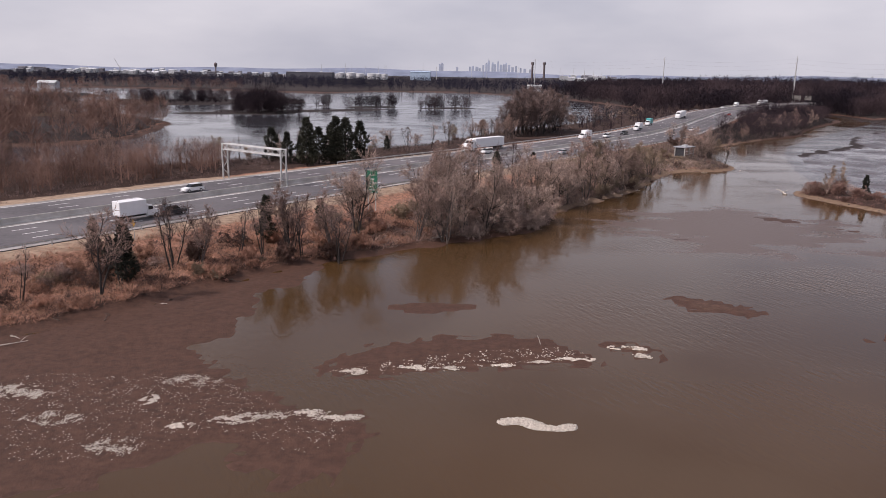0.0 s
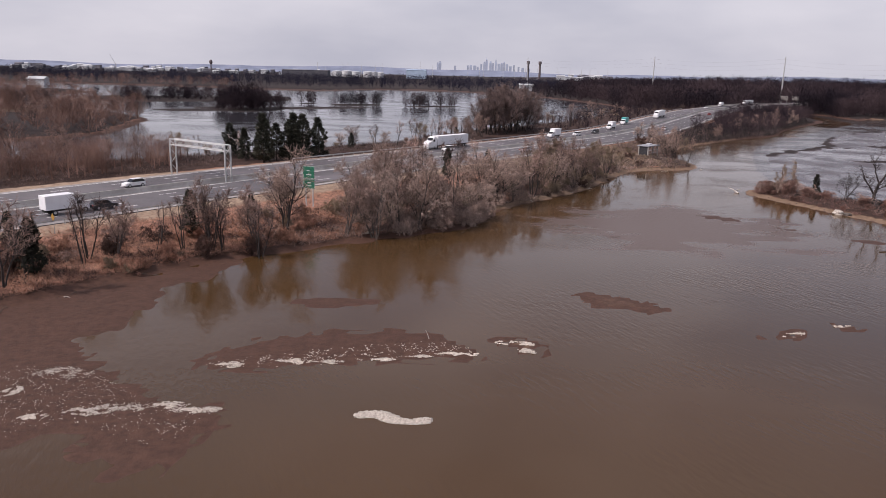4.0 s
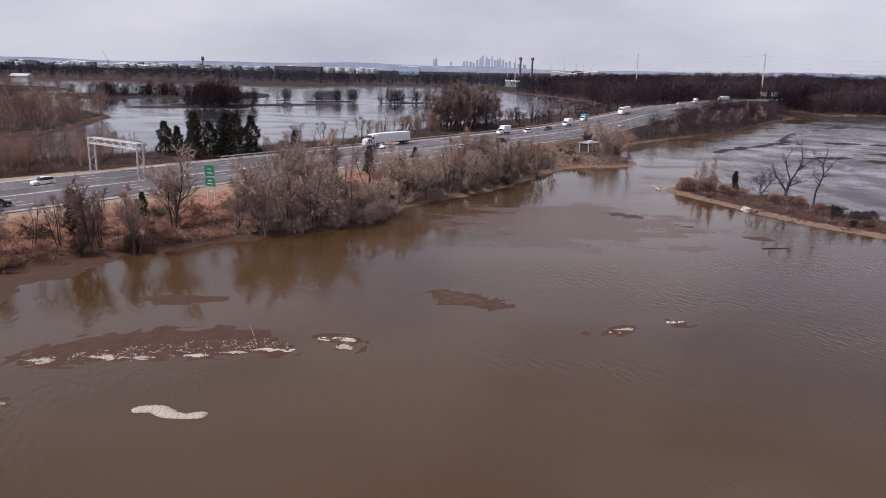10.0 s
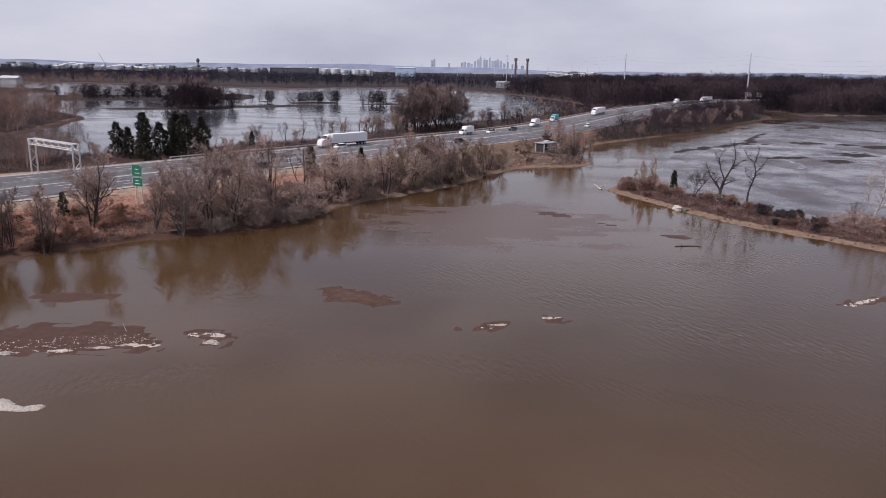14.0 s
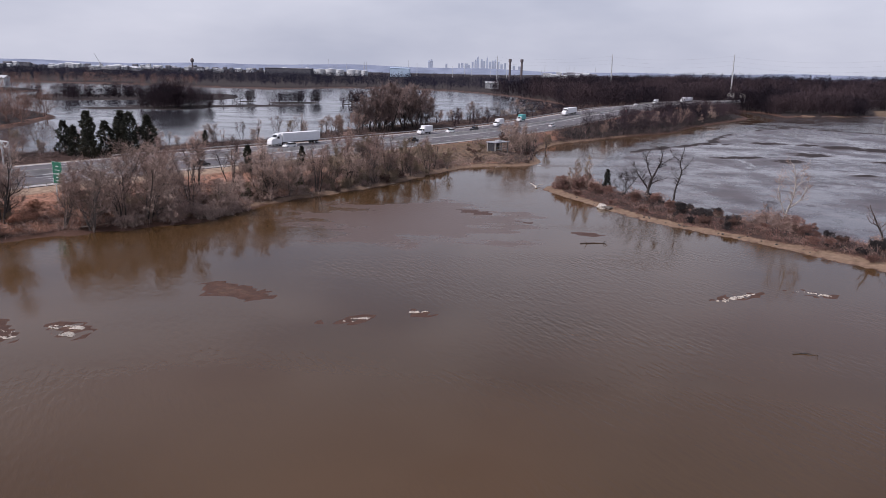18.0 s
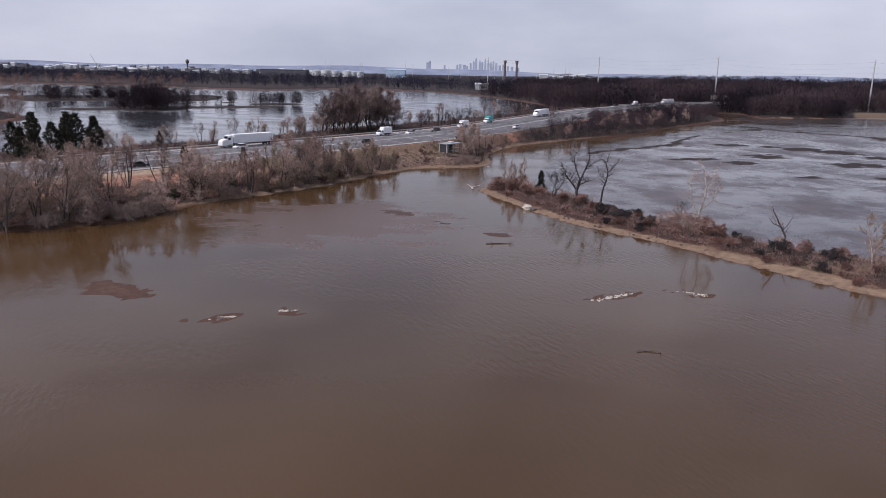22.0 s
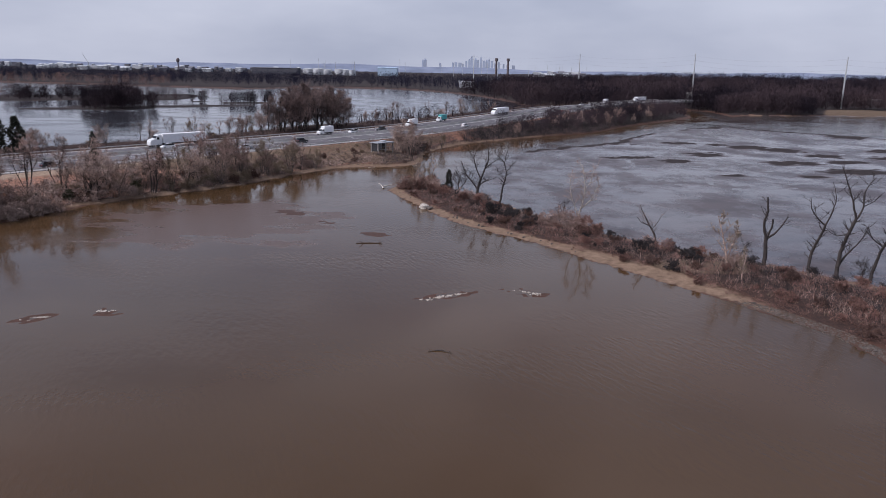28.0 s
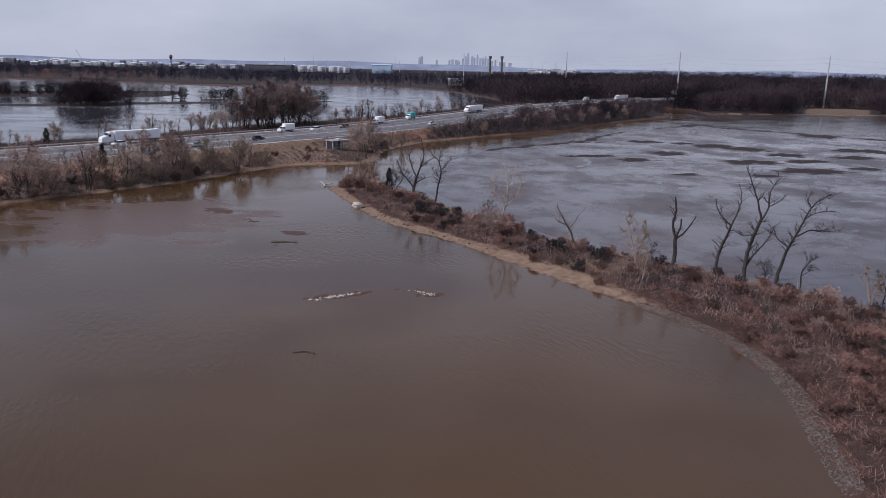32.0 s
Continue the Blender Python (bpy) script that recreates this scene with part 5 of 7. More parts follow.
crooked_tree("dark bare tree with long sideways branches", 164.0, 114.6, [([(0, -0.4), (0.8, 3), (1.4, 6), (2.4, 8.8), (4.0, 11.8), (6.4, 14.2)], 0.32, 0.06), ([(2.0, 7.4), (4.0, 8.4), (6.2, 8.1), (8.4, 8.5)], 0.15, 0.04), ([(1.2, 5.6), (-0.4, 6.8), (-1.4, 8.8)], 0.13, 0.04), ([(4.0, 11.8), (3.4, 13), (4.0, 14.6)], 0.09, 0.03), ([(3.0, 10), (4.8, 11), (7.4, 11.6)], 0.09, 0.03)], 3, side=12)
crooked_tree("broken dark snag with thick stubby limbs", 149.2, 119.4, [([(0, -0.4), (0.1, 2.2), (0, 4.6)], 0.36, 0.3), ([(0, 4.6), (-0.6, 7.2), (-0.4, 9.4), (-0.8, 11.6)], 0.26, 0.12), ([(0, 4.6), (1.1, 5.6), (2.0, 7.2), (2.7, 8.6)], 0.2, 0.09), ([(0, 4.8), (0.6, 6.6), (0.5, 8.0)], 0.2, 0.12)], 4, side=4, spray=4)
crooked_tree("leaning bare tree with a bent trunk", 134.2, 132.0, [([(0, -0.3), (-0.2, 1.6), (-1.2, 3.6), (-2.4, 5.6), (-3.4, 7.6)], 0.26, 0.06), ([(-0.9, 3.1), (0.2, 4.6), (0.6, 6)], 0.1, 0.03), ([(-1.4, 4), (-2.8, 4.4), (-4.0, 5.6)], 0.1, 0.03)], 5, BARK_GREY, TWIG_MID, 8, 5)
crooked_tree("pale-barked sycamore with white upper branches", 120.4, 144.2, [([(0, -0.3), (1.0, 2.8), (1.6, 5.6), (1.8, 8.6), (1.1, 13.0)], 0.24, 0.05), ([(1.2, 4.0), (2.8, 5.8), (3.9, 7.6), (4.7, 10.6)], 0.13, 0.04), ([(1.0, 2.8), (0, 5), (-0.9, 7.8), (-1.0, 10.6)], 0.12, 0.04), ([(1.8, 8.2), (3.0, 10), (3.4, 12.2)], 0.09, 0.03)], 6, BARK_PALE, TWIG_BROWN, 16, 9)
crooked_tree("gnarled dark bare tree with wide limbs near the spit's end", 100.4, 173.5, [([(0, -0.3), (0.3, 2.4), (0.9, 5)], 0.42, 0.3), ([(0.9, 5), (1.8, 7.6), (2.6, 10), (2.2, 13.4)], 0.26, 0.06), ([(0.3, 2.4), (-1.2, 4.4), (-2.6, 6.2), (-3.8, 9.2)], 0.24, 0.06), ([(0.9, 5), (-0.2, 7.4), (-0.8, 10.2), (0.2, 12.4)], 0.2, 0.05), ([(0.6, 3.6), (2.2, 4.6), (4.2, 5.4)], 0.15, 0.05), ([(1.8, 7.6), (3.2, 8.8), (4.8, 9.8)], 0.12, 0.04)], 7, side=15, spray=7)
crooked_tree("slender dark bare tree with a forked top", 106.0, 171.4, [([(0, -0.3), (0.5, 3.4), (1.3, 7.4), (0.8, 10), (1.6, 13.6)], 0.28, 0.06), ([(1.2, 7.8), (2.6, 9.6), (4.0, 11.2)], 0.13, 0.04), ([(0.9, 10), (-0.8, 11.4), (-1.8, 13)], 0.1, 0.04), ([(1.0, 6), (-0.4, 7.2), (-1.0, 8.8)], 0.09, 0.03)], 8, side=11)
CEDARS[0].put(93, 187, 5.2, 1.0)
for x, y, h, k in [(83, 191, 3.6, 0), (85, 186, 4.2, 1), (88, 190, 4.4, 0), (90, 182, 3.2, 1), (92, 179, 2.8, 0), (80.5, 188, 3.0, 1), (122, 143, 4.0, 0), (124, 141, 3.2, 1), (101, 168, 3.0, 0)]:
    SHRUB_RED[k].put(x, y, h, rng.uniform(0, 6.28), 0.1)
for x, y, h in [(116.6, 145.6, 4.6), (118.6, 143.4, 5.2), (121.6, 141.4, 3.8), (84, 190, 4.2), (87, 187, 4.6), (90, 184, 3.6), (81.5, 191, 3.4), (98, 172.5, 3.4), (102.5, 168.5, 3.2), (143, 116.5, 3.6), (133, 131, 2.8)]:
    THICKET[1].put(x, y, h, rng.uniform(0, 6.28), 0.05, label="grey-brown tangled thicket on the spit")


def in_spit(x, y):
    return inside_one(x, y, SPIT_C)


count = 0
while count < 230:
    x, y = rng.uniform(78, 215), rng.uniform(30, 196)
    if y < 60 and rng.random() < 0.5:
        continue
    d = in_spit(x, y)
    if d < 2.6 or d > 45:
        continue
    count += 1
    pool = rng.choice((SHRUB_RUST, SHRUB_RED, SHRUB_RED, SHRUB_DARK, SHRUB_DARK)) if y > 125 or x < 140 else rng.choice((SHRUB_RED, SHRUB_RED, SHRUB_RED, SHRUB_RUST, SHRUB_RUST))
    rng.choice(pool).put(x, y, rng.uniform(0.9, 2.2) if d < 7 else rng.uniform(1.4, 3.2), rng.uniform(0, 6.28), 0.1)
for n in range(46):      # taller brush where the spit widens
    x, y = rng.uniform(150, 196), rng.uniform(48, 112)
    if 2.5 < in_spit(x, y) < 32:
        rng.choice(SHRUB_RED + SHRUB_RED + SHRUB_RUST + SHRUB_TAN[:1] + SHRUB_GREY[1:]).put(x, y, rng.uniform(1.4, 3.0), rng.uniform(0, 6.28), 0.1)
for n in range(24):      # a dark hedge along the lagoon side
    s = n / 24
    c = arcs([(92, 190), (104, 175), (117, 152), (129, 138), (139, 129), (151, 120), (162, 110), (176, 97), (200, 80)], False, 1.0)
    p = c[min(int(s * len(c)), len(c) - 1)]
    rng.choice(SHRUB_DARK + SHRUB_RUST[:1]).put(p[0] - rng.uniform(0, 3), p[1] - rng.uniform(0, 3), rng.uniform(1.2, 2.6), rng.uniform(0, 6.28), 0.1)


# ---------------------------------------------------------------- undergrowth
def undergrowth(name, label, places, mat, blades=18, seed=3, spread=0.9, fine=1.0, rise=0.62):
    """Dead stems and brambles, too many to count, as one mesh: arched thin blades from each tuft."""
    r = np.random.RandomState(seed)
    out = []
    for x, y, z, h in places:
        k = blades
        a = r.uniform(0, 6.283, k)
        p = np.stack([x + r.normal(0, 0.35, k) * h, y + r.normal(0, 0.35, k) * h, np.full(k, z - 0.08)], 1)
        d = np.stack([np.cos(a), np.sin(a), np.zeros(k)], 1)
        ln = (h * r.uniform(0.5, 1.15, k))[:, None]
        up = np.array([0, 0, 1.0])
        mid = p + up * ln * rise * r.uniform(0.5, 1.15, k)[:, None] + d * ln * spread * r.uniform(0.1, 0.45, k)[:, None]
        end = mid + up * ln * r.uniform(-0.4, 0.4, k)[:, None] * rise / 0.62 + d * ln * spread * r.uniform(0.2, 0.6, k)[:, None]
        s = np.stack([-np.sin(a), np.cos(a), np.zeros(k)], 1) * fine * (0.010 + 0.012 * h * r.uniform(0.5, 1.2, k))[:, None]
        out += [np.stack([p - s, p + s, mid + s * 0.7], 1), np.stack([p - s, mid + s * 0.7, mid - s * 0.7], 1), np.stack([mid - s * 0.7, mid + s * 0.7, end], 1)]
    v = np.concatenate([o.reshape(-1, 3) for o in out])
    me_ = bpy.data.meshes.new(name)
    me_.vertices.add(len(v))
    me_.vertices.foreach_set("co", v.ravel())
    me_.loops.add(len(v))
    me_.loops.foreach_set("vertex_index", np.arange(len(v)))
    me_.polygons.add(len(v) // 3)
    me_.polygons.foreach_set("loop_start", np.arange(0, len(v), 3))
    me_.update(calc_edges=True)
    me_.materials.append(mat)
    return tagged(new(name, me_), label, "undergrowth", kind="stuff")


def tufts(count, seed, pick, height):
    r = random.Random(seed)
    out = []
    for _ in range(count * 3):
        if len(out) >= count:
            break
        q = pick(r)
        if q is None:
            continue
        z = height_at(*q)
        if z > 0.15:
            out.append((q[0], q[1], z, r.uniform(*height)))
    return out


def bank_pick(lo, hi, a, b, line=None, way=None):
    def pick(r):
        s_, w_ = (shore, inland) if line is None else (line, way)
        i = r.randrange(len(s_))
        if not lo < s_[i][1] < hi:
            return None
        x, y = s_[i] + w_[i] * r.uniform(a, b)
        return (x, y) if clear_of_road(x, y, 1.2, True) else None
    return pick


def spit_pick(lo, hi, ylo=-20, yhi=196):
    def pick(r):
        x, y = r.uniform(78, 290), r.uniform(ylo, yhi)
        bare = 2.2 * max(0.0, 1 - math.hypot(x - 127, y - 115) / 16)
        return (x, y) if lo + bare < in_spit(x, y) < hi else None
    return pick


def point_pick(r):
    x, y = r.uniform(-340, -95), r.uniform(120, 445)
    if (abs(y - 335) < 40 and x < -205) or not clear_of_road(x, y, 6) or road_one(x, y)[0] > 0:
        return None
    return x, y


def lake_pick(r):
    i = r.randrange(len(lake_shore))
    x, y = lake_shore[i] - lake_in[i] * r.uniform(0, 26)
    return (x, y) if clear_of_road(x, y, 4.0) and road_one(x, y)[0] < 0 else None


undergrowth("undergrowth", "orange-brown brambles and dead stems on the bank", tufts(4600, 1, bank_pick(20, 165, 2.5, 24), (0.3, 1.2)), TWIG_ORANGE, 18, 1, 1.9, 1.2, 0.4)
undergrowth("undergrowth", "arching orange-brown brambles on the bank", tufts(1700, 21, bank_pick(20, 135, 2.5, 22), (0.8, 2.0)), TWIG_ORANGE, 16, 21, 2.0, 1.3, 0.45)
undergrowth("undergrowth", "dark bramble tangles on the bank", tufts(900, 22, bank_pick(20, 150, 2.5, 20), (0.7, 2.0)), TWIG_RUST, 14, 22, 1.9, 1.3, 0.45)
undergrowth("undergrowth", "pale arching stems over the shore", tufts(700, 23, bank_pick(112, 235, 1.5, 10), (0.9, 2.4)), TWIG_PALE, 14, 23, 1.8, 0.6)
undergrowth("undergrowth", "tan dry weeds between the trees of the bank", tufts(1500, 2, bank_pick(20, 262, 3, 18), (0.3, 0.9)), TWIG_TAN, 14, 2)
undergrowth("undergrowth", "tan dry weeds round the pump shelter", tufts(1100, 16, bank_pick(180, 262, 2, 20), (0.4, 1.1)), TWIG_TAN, 14, 16)
undergrowth("undergrowth", "grey-brown dead weeds on the sandy point", tufts(700, 17, bank_pick(195, 262, 2, 22), (0.4, 1.2)), TWIG_MID, 14, 17)
undergrowth("undergrowth", "grey-brown tangled brush under the bank's trees", tufts(2000, 3, bank_pick(108, 262, 1.8, 15), (0.5, 1.4)), TWIG_MID, 22, 3, 1.5, 0.6)
undergrowth("undergrowth", "dark dead stems low on the bank", tufts(1500, 4, bank_pick(20, 262, 2, 15), (0.5, 1.5)), BARK_DARK, 20, 4, 1.5, 0.6)
undergrowth("undergrowth", "rust-brown brambles covering the spit", tufts(6500, 5, spit_pick(1.9, 60), (0.5, 1.7)), TWIG_RED, 22, 5, 2.0, 0.9, 0.45)
undergrowth("undergrowth", "dark dead weeds on the spit", tufts(3000, 6, spit_pick(2.6, 45), (0.4, 1.5)), TWIG_RUST, 22, 6, 1.8, 0.6, 0.5)
undergrowth("undergrowth", "grey-brown brush on the spit", tufts(1700, 7, spit_pick(4, 60), (0.6, 1.7)), TWIG_BROWN, 16, 7, 1.8, 0.95, 0.5)
undergrowth("undergrowth", "dark tangled brush along the spit's lagoon side", tufts(2200, 15, spit_pick(6, 15, 80, 196), (0.9, 2.3)), TWIG_DARK, 24, 15, 1.5, 0.7)
undergrowth("undergrowth", "pale dead stems standing above the spit's brush", tufts(800, 24, spit_pick(3.2, 40, 30, 130), (0.9, 2.3)), TWIG_PALE, 9, 24, 1.1, 0.5, 0.6)
undergrowth("undergrowth", "straw-coloured dry grass on the spit", tufts(650, 8, spit_pick(3.4, 9, 80, 160), (0.4, 1.0)), TWIG_TAN, 14, 8)
undergrowth("undergrowth", "brown brush covering the wooded point", tufts(2600, 9, point_pick, (0.7, 1.8)), TWIG_MID, 14, 9)
undergrowth("undergrowth", "rust-brown brush covering the wooded point", tufts(1500, 10, point_pick, (0.7, 1.6)), TWIG_RUST, 14, 10)
def verge_pick(r):
    x, y = r.uniform(-260, -60), r.uniform(40, 215)
    return (x, y) if -62 < road_one(x, y)[0] < -31 else None


undergrowth("undergrowth", "red-brown brush behind the highway's far verge", tufts(1500, 25, verge_pick, (0.7, 2.0)), TWIG_RUST, 16, 25, 1.6, 0.8, 0.5)
undergrowth("undergrowth", "grey-brown brush behind the highway's far verge", tufts(1100, 26, verge_pick, (0.8, 2.2)), TWIG_MID, 16, 26, 1.6, 0.8, 0.5)
undergrowth("undergrowth", "brown brush between the highway and the lake", tufts(3000, 11, lake_pick, (0.8, 2.2)), TWIG_MID, 14, 11)
undergrowth("undergrowth", "dark brush between the highway and the lake", tufts(900, 12, lake_pick, (0.7, 1.8)), BARK_DARK, 12, 12)
undergrowth("undergrowth", "dark brush on the highway embankment", tufts(2600, 13, bank_pick(318, 520, 1.5, 26, shore2, inland2), (1.2, 3.6)), TWIG_DARK, 16, 13)
undergrowth("undergrowth", "brown brush on the highway embankment", tufts(1900, 14, bank_pick(255, 440, 1.5, 24, shore2, inland2), (0.9, 2.6)), TWIG_MID, 16, 14)


# ---------------------------------------------------------------- woods and the far distance
def wood_belt(name, label, places, mat, crown_tris=40, seed=5, thin=0.2):
    """Many leafless far trees as one mesh: a stem and a loose crown of thin pieces each."""
    r = np.random.RandomState(seed)
    verts, faces = [], []
    n = 0
    for x, y, z, h in places:
        w = h * r.uniform(0.22, 0.36)
        verts.append(np.array([[x - 0.25, y, z - 0.5], [x + 0.25, y, z - 0.5], [x, y, z + h * 0.8]]))
        k = crown_tris
        a, u = r.uniform(0, 6.283, k), r.uniform(-1, 1, k)
        rad = w * 1.25 * np.sqrt(np.maximum(0, 1 - u * u)) * np.sqrt(r.uniform(0.05, 1.1, k))
        c = np.stack([x + np.cos(a) * rad, y + np.sin(a) * rad, z + h * (0.53 + 0.45 * u)], 1)
        d = np.stack([np.cos(a) * 0.7 + r.uniform(-.5, .5, k), np.sin(a) * 0.7 + r.uniform(-.5, .5, k), r.uniform(0.3, 1.3, k)], 1)
        s = np.stack([r.uniform(-1, 1, k), r.uniform(-1, 1, k), r.uniform(-.3, .3, k)], 1)
        ln = (h * r.uniform(0.06, 0.15, k))[:, None]
        verts.append(np.stack([c - s * ln * thin, c + s * ln * thin, c + d * ln * (0.7 + 0.06 / thin)], 1).reshape(-1, 3))
    v = np.concatenate(verts)
    me_ = bpy.data.meshes.new(name)
    me_.vertices.add(len(v))
    me_.vertices.foreach_set("co", v.ravel())
    me_.loops.add(len(v))
    me_.loops.foreach_set("vertex_index", np.arange(len(v)))
    me_.polygons.add(len(v) // 3)
    me_.polygons.foreach_set("loop_start", np.arange(0, len(v), 3))
    me_.update(calc_edges=True)
    me_.materials.append(mat)
    return tagged(new(name, me_), label, "woods", kind="stuff")


def scatter(count, seed, box, height, ok=lambda x, y: True):
    r = random.Random(seed)
    out = []
    tries = 0
    while len(out) < count and tries < count * 30:
        tries += 1
        x, y = r.uniform(box[0], box[1]), r.uniform(box[2], box[3])
        if not ok(x, y):
            continue
        z = height_at(x, y)
        if z < 0.12:
            continue
        swell = 0.5 + 0.25 * math.sin(x * 0.045 + 1.7 * math.sin(y * 0.021)) + 0.25 * math.sin(x * 0.019 - y * 0.05)
        out.append((x, y, z, (height[0] + (height[1] - height[0]) * min(1.0, 0.75 * r.random() + 0.45 * swell))))
    return out


open_ground = lambda x, y: inside_one(x, y, CLEARING) > -6
off_road = lambda x, y: clear_of_road(x, y, 5)
# the hill woods beyond the lagoon and the bridge
wood_belt("woods", "dark leafless woodland on the rise beyond the lagoon", scatter(2600, 60, (120, 900, 610, 1250), (9, 21), lambda x, y: off_road(x, y) and y > 640 and not open_ground(x, y)), WOODS, 230, 5, 0.1)
wood_belt("woods", "dark leafless woodland along the far lagoon shore", scatter(900, 61, (262, 700, 600, 700), (9, 15), lambda x, y: off_road(x, y) and not open_ground(x, y)), WOODS, 260, 5, 0.1)
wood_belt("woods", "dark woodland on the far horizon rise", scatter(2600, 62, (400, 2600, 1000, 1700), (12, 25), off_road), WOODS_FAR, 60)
wood_belt("woods", "dark leafless woodland between the lake and the highway", scatter(900, 63, (60, 330, 640, 1000), (11, 18), off_road), WOODS, 120)
def embankment_ok(x, y):
    a = road_one(x, y)[0]
    return 20 < a < 60 and inside_one(x, y, CREEK_C) < -1.5


wood_belt("woods", "dark scrubby trees on the highway embankment", scatter(290, 68, (100, 275, 350, 640), (3.5, 8.5), embankment_ok), WOODS, 240, 5, 0.1)
wood_belt("woods", "bare scrub between the highway and the lake", scatter(110, 69, (-20, 250, 330, 680), (3.0, 8.0), lambda x, y: -70 < road_one(x, y)[0] < -23), WOODS, 220, 5, 0.08)


def point_ok(x, y):
    return road_one(x, y)[0] < -30 and not (abs(y - 335) < 40 and x < -205) and not (abs(y - 240) < 16 and x < -120)


wood_belt("woods", "bare brown trees crowding the wooded point", scatter(520, 67, (-420, -110, 110, 450), (6, 13), point_ok), BRUSH, 520, 5, 0.06)
wood_belt("woods", "brown leafless thicket along the highway's far verge", scatter(190, 71, (-250, -72, 40, 205), (3.0, 7.5), lambda x, y: -60 < road_one(x, y)[0] < -36), BRUSH, 420, 72, 0.035)
wood_belt("woods", "leafless thicket behind the highway's far verge", scatter(110, 73, (-250, -72, 40, 205), (3.0, 7.0), lambda x, y: -66 < road_one(x, y)[0] < -38), BRUSH, 380, 74, 0.04)
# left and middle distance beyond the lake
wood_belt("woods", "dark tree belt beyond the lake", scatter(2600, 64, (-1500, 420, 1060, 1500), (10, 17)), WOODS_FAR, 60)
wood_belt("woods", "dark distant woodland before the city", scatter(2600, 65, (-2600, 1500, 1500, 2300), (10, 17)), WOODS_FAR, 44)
wood_belt("woods", "bare brown trees on the lake's far shore", scatter(900, 66, (-900, -350, 560, 1060), (7, 13)), BRUSH, 130, 5, 0.14)
for n, c in enumerate(ISLETS_C):
    x0, y0, x1, y1 = *c.min(0), *c.max(0)
    hi = ((11, 18), (6, 12), (7, 10), (6, 10), (6, 11), (1, 2), (1, 2.5), (4, 9))[n]
    cnt = (60, 60, 7, 30, 26, 8, 12, 90)[n]
    r = random.Random(300 + n)
    pl = []
    while len(pl) < cnt:
        x, y = r.uniform(x0, x1), r.uniform(y0, y1)
        if inside_one(x, y, c) > 1.0:
            pl.append((x, y, height_at(x, y), r.uniform(*hi) * (0.55 + 0.45 * min(1.0, inside_one(x, y, c) / 14) if n == 0 else 1)))
    wood_belt("island_trees", "dark leafless trees crowding an islet in the lake", pl, WOODS, 420, 70 + n, 0.1)


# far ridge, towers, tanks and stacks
# the hills' blue-grey is air haze painted into their base colour
RIDGE = material("far_hills_hazed", (0.15, 0.175, 0.24), (0.23, 0.26, 0.34), 1.0, 0.01, bump=0)
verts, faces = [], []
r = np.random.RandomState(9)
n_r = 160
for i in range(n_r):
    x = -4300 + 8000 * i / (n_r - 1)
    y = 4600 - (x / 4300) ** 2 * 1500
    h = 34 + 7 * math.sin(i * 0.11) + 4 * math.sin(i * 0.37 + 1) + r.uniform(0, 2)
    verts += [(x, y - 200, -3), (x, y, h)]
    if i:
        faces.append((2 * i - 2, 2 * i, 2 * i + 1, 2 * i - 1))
tagged(new("backdrop", mesh_from("backdrop", verts, faces, RIDGE)), "low hills on the horizon, painted blue-grey with haze", "hills", kind="structure")

# pale blue of the towers stands for the haze before them
TOWER = material("tower_hazed", (0.40, 0.45, 0.56), (0.50, 0.55, 0.66), 0.6, 0.01, bump=0, per_object=0.12)
WHITE = material("white_sheet", (0.45, 0.46, 0.47), (0.62, 0.63, 0.64), 0.6, 0.05, bump=0, per_object=0.1)
BRICK_FAR = material("dull_shed", (0.10, 0.10, 0.12), (0.17, 0.165, 0.18), 0.9, 0.05, bump=0, per_object=0.3)
BLUE_SHED = material("blue_cladding", (0.36, 0.46, 0.58), (0.46, 0.57, 0.69), 0.7, 0.05, bump=0)
STACK = material("stack_brick", (0.10, 0.08, 0.085), (0.16, 0.13, 0.13), 0.9, 0.1, bump=0)
SKY_Y, SKY_X, SKY_M = 4700.0, -27.0, 3.6      # the city: distance, the middle tower's place, metres for a step


def tower(step, high, wide, top):
    """A far tower: step along the skyline, its height in steps, its width and the kind of its top."""
    x, h, w = SKY_X + step * SKY_M, 30 + high * SKY_M, wide * SKY_M
    ob = thing("skyscraper", "hazy blue-grey office tower in the far skyline", "skyscraper", group="towers of the skyline")
    bm = bmesh.new()
    box_bm(bm, x - w / 2, x + w / 2, SKY_Y, SKY_Y + w, 0, h * 0.86 if top else h)
    part("shaft", bm, TOWER, ob)
    if top:
        bm = bmesh.new()
        box_bm(bm, x - w * 0.33, x + w * 0.33, SKY_Y + w * 0.1, SKY_Y + w * 0.8, h * 0.86, h * 0.95)
        if top == 2:
            bar_bm(bm, (x, SKY_Y + w / 2, h * 0.95), (x, SKY_Y + w / 2, h * 1.06), w * 0.2, 6, 0.3)
        part("crown", bm, TOWER, ob)


for step, high, wide, top in [(-84, 15, 3, 1), (-80, 17, 4, 1), (-54, 9, 3, 0), (-32, 10, 3, 0), (-27, 11, 4, 0), (-20, 10, 5, 0), (-15, 8, 3, 0), (-9, 13, 3, 0), (-4, 18, 3, 1), (0, 22, 4, 2), (7, 19, 4, 1), (11, 15, 3, 0),
                              (16, 21, 3, 2), (21, 14, 4, 0), (26, 17, 4, 1), (30, 19, 3, 1), (35, 14, 4, 0), (41, 10, 4, 0), (47, 12, 3, 0), (55, 9, 3, 0), (62, 8, 4, 0), (72, 7, 5, 0)]:
    tower(step, high, wide * 1.05, top)


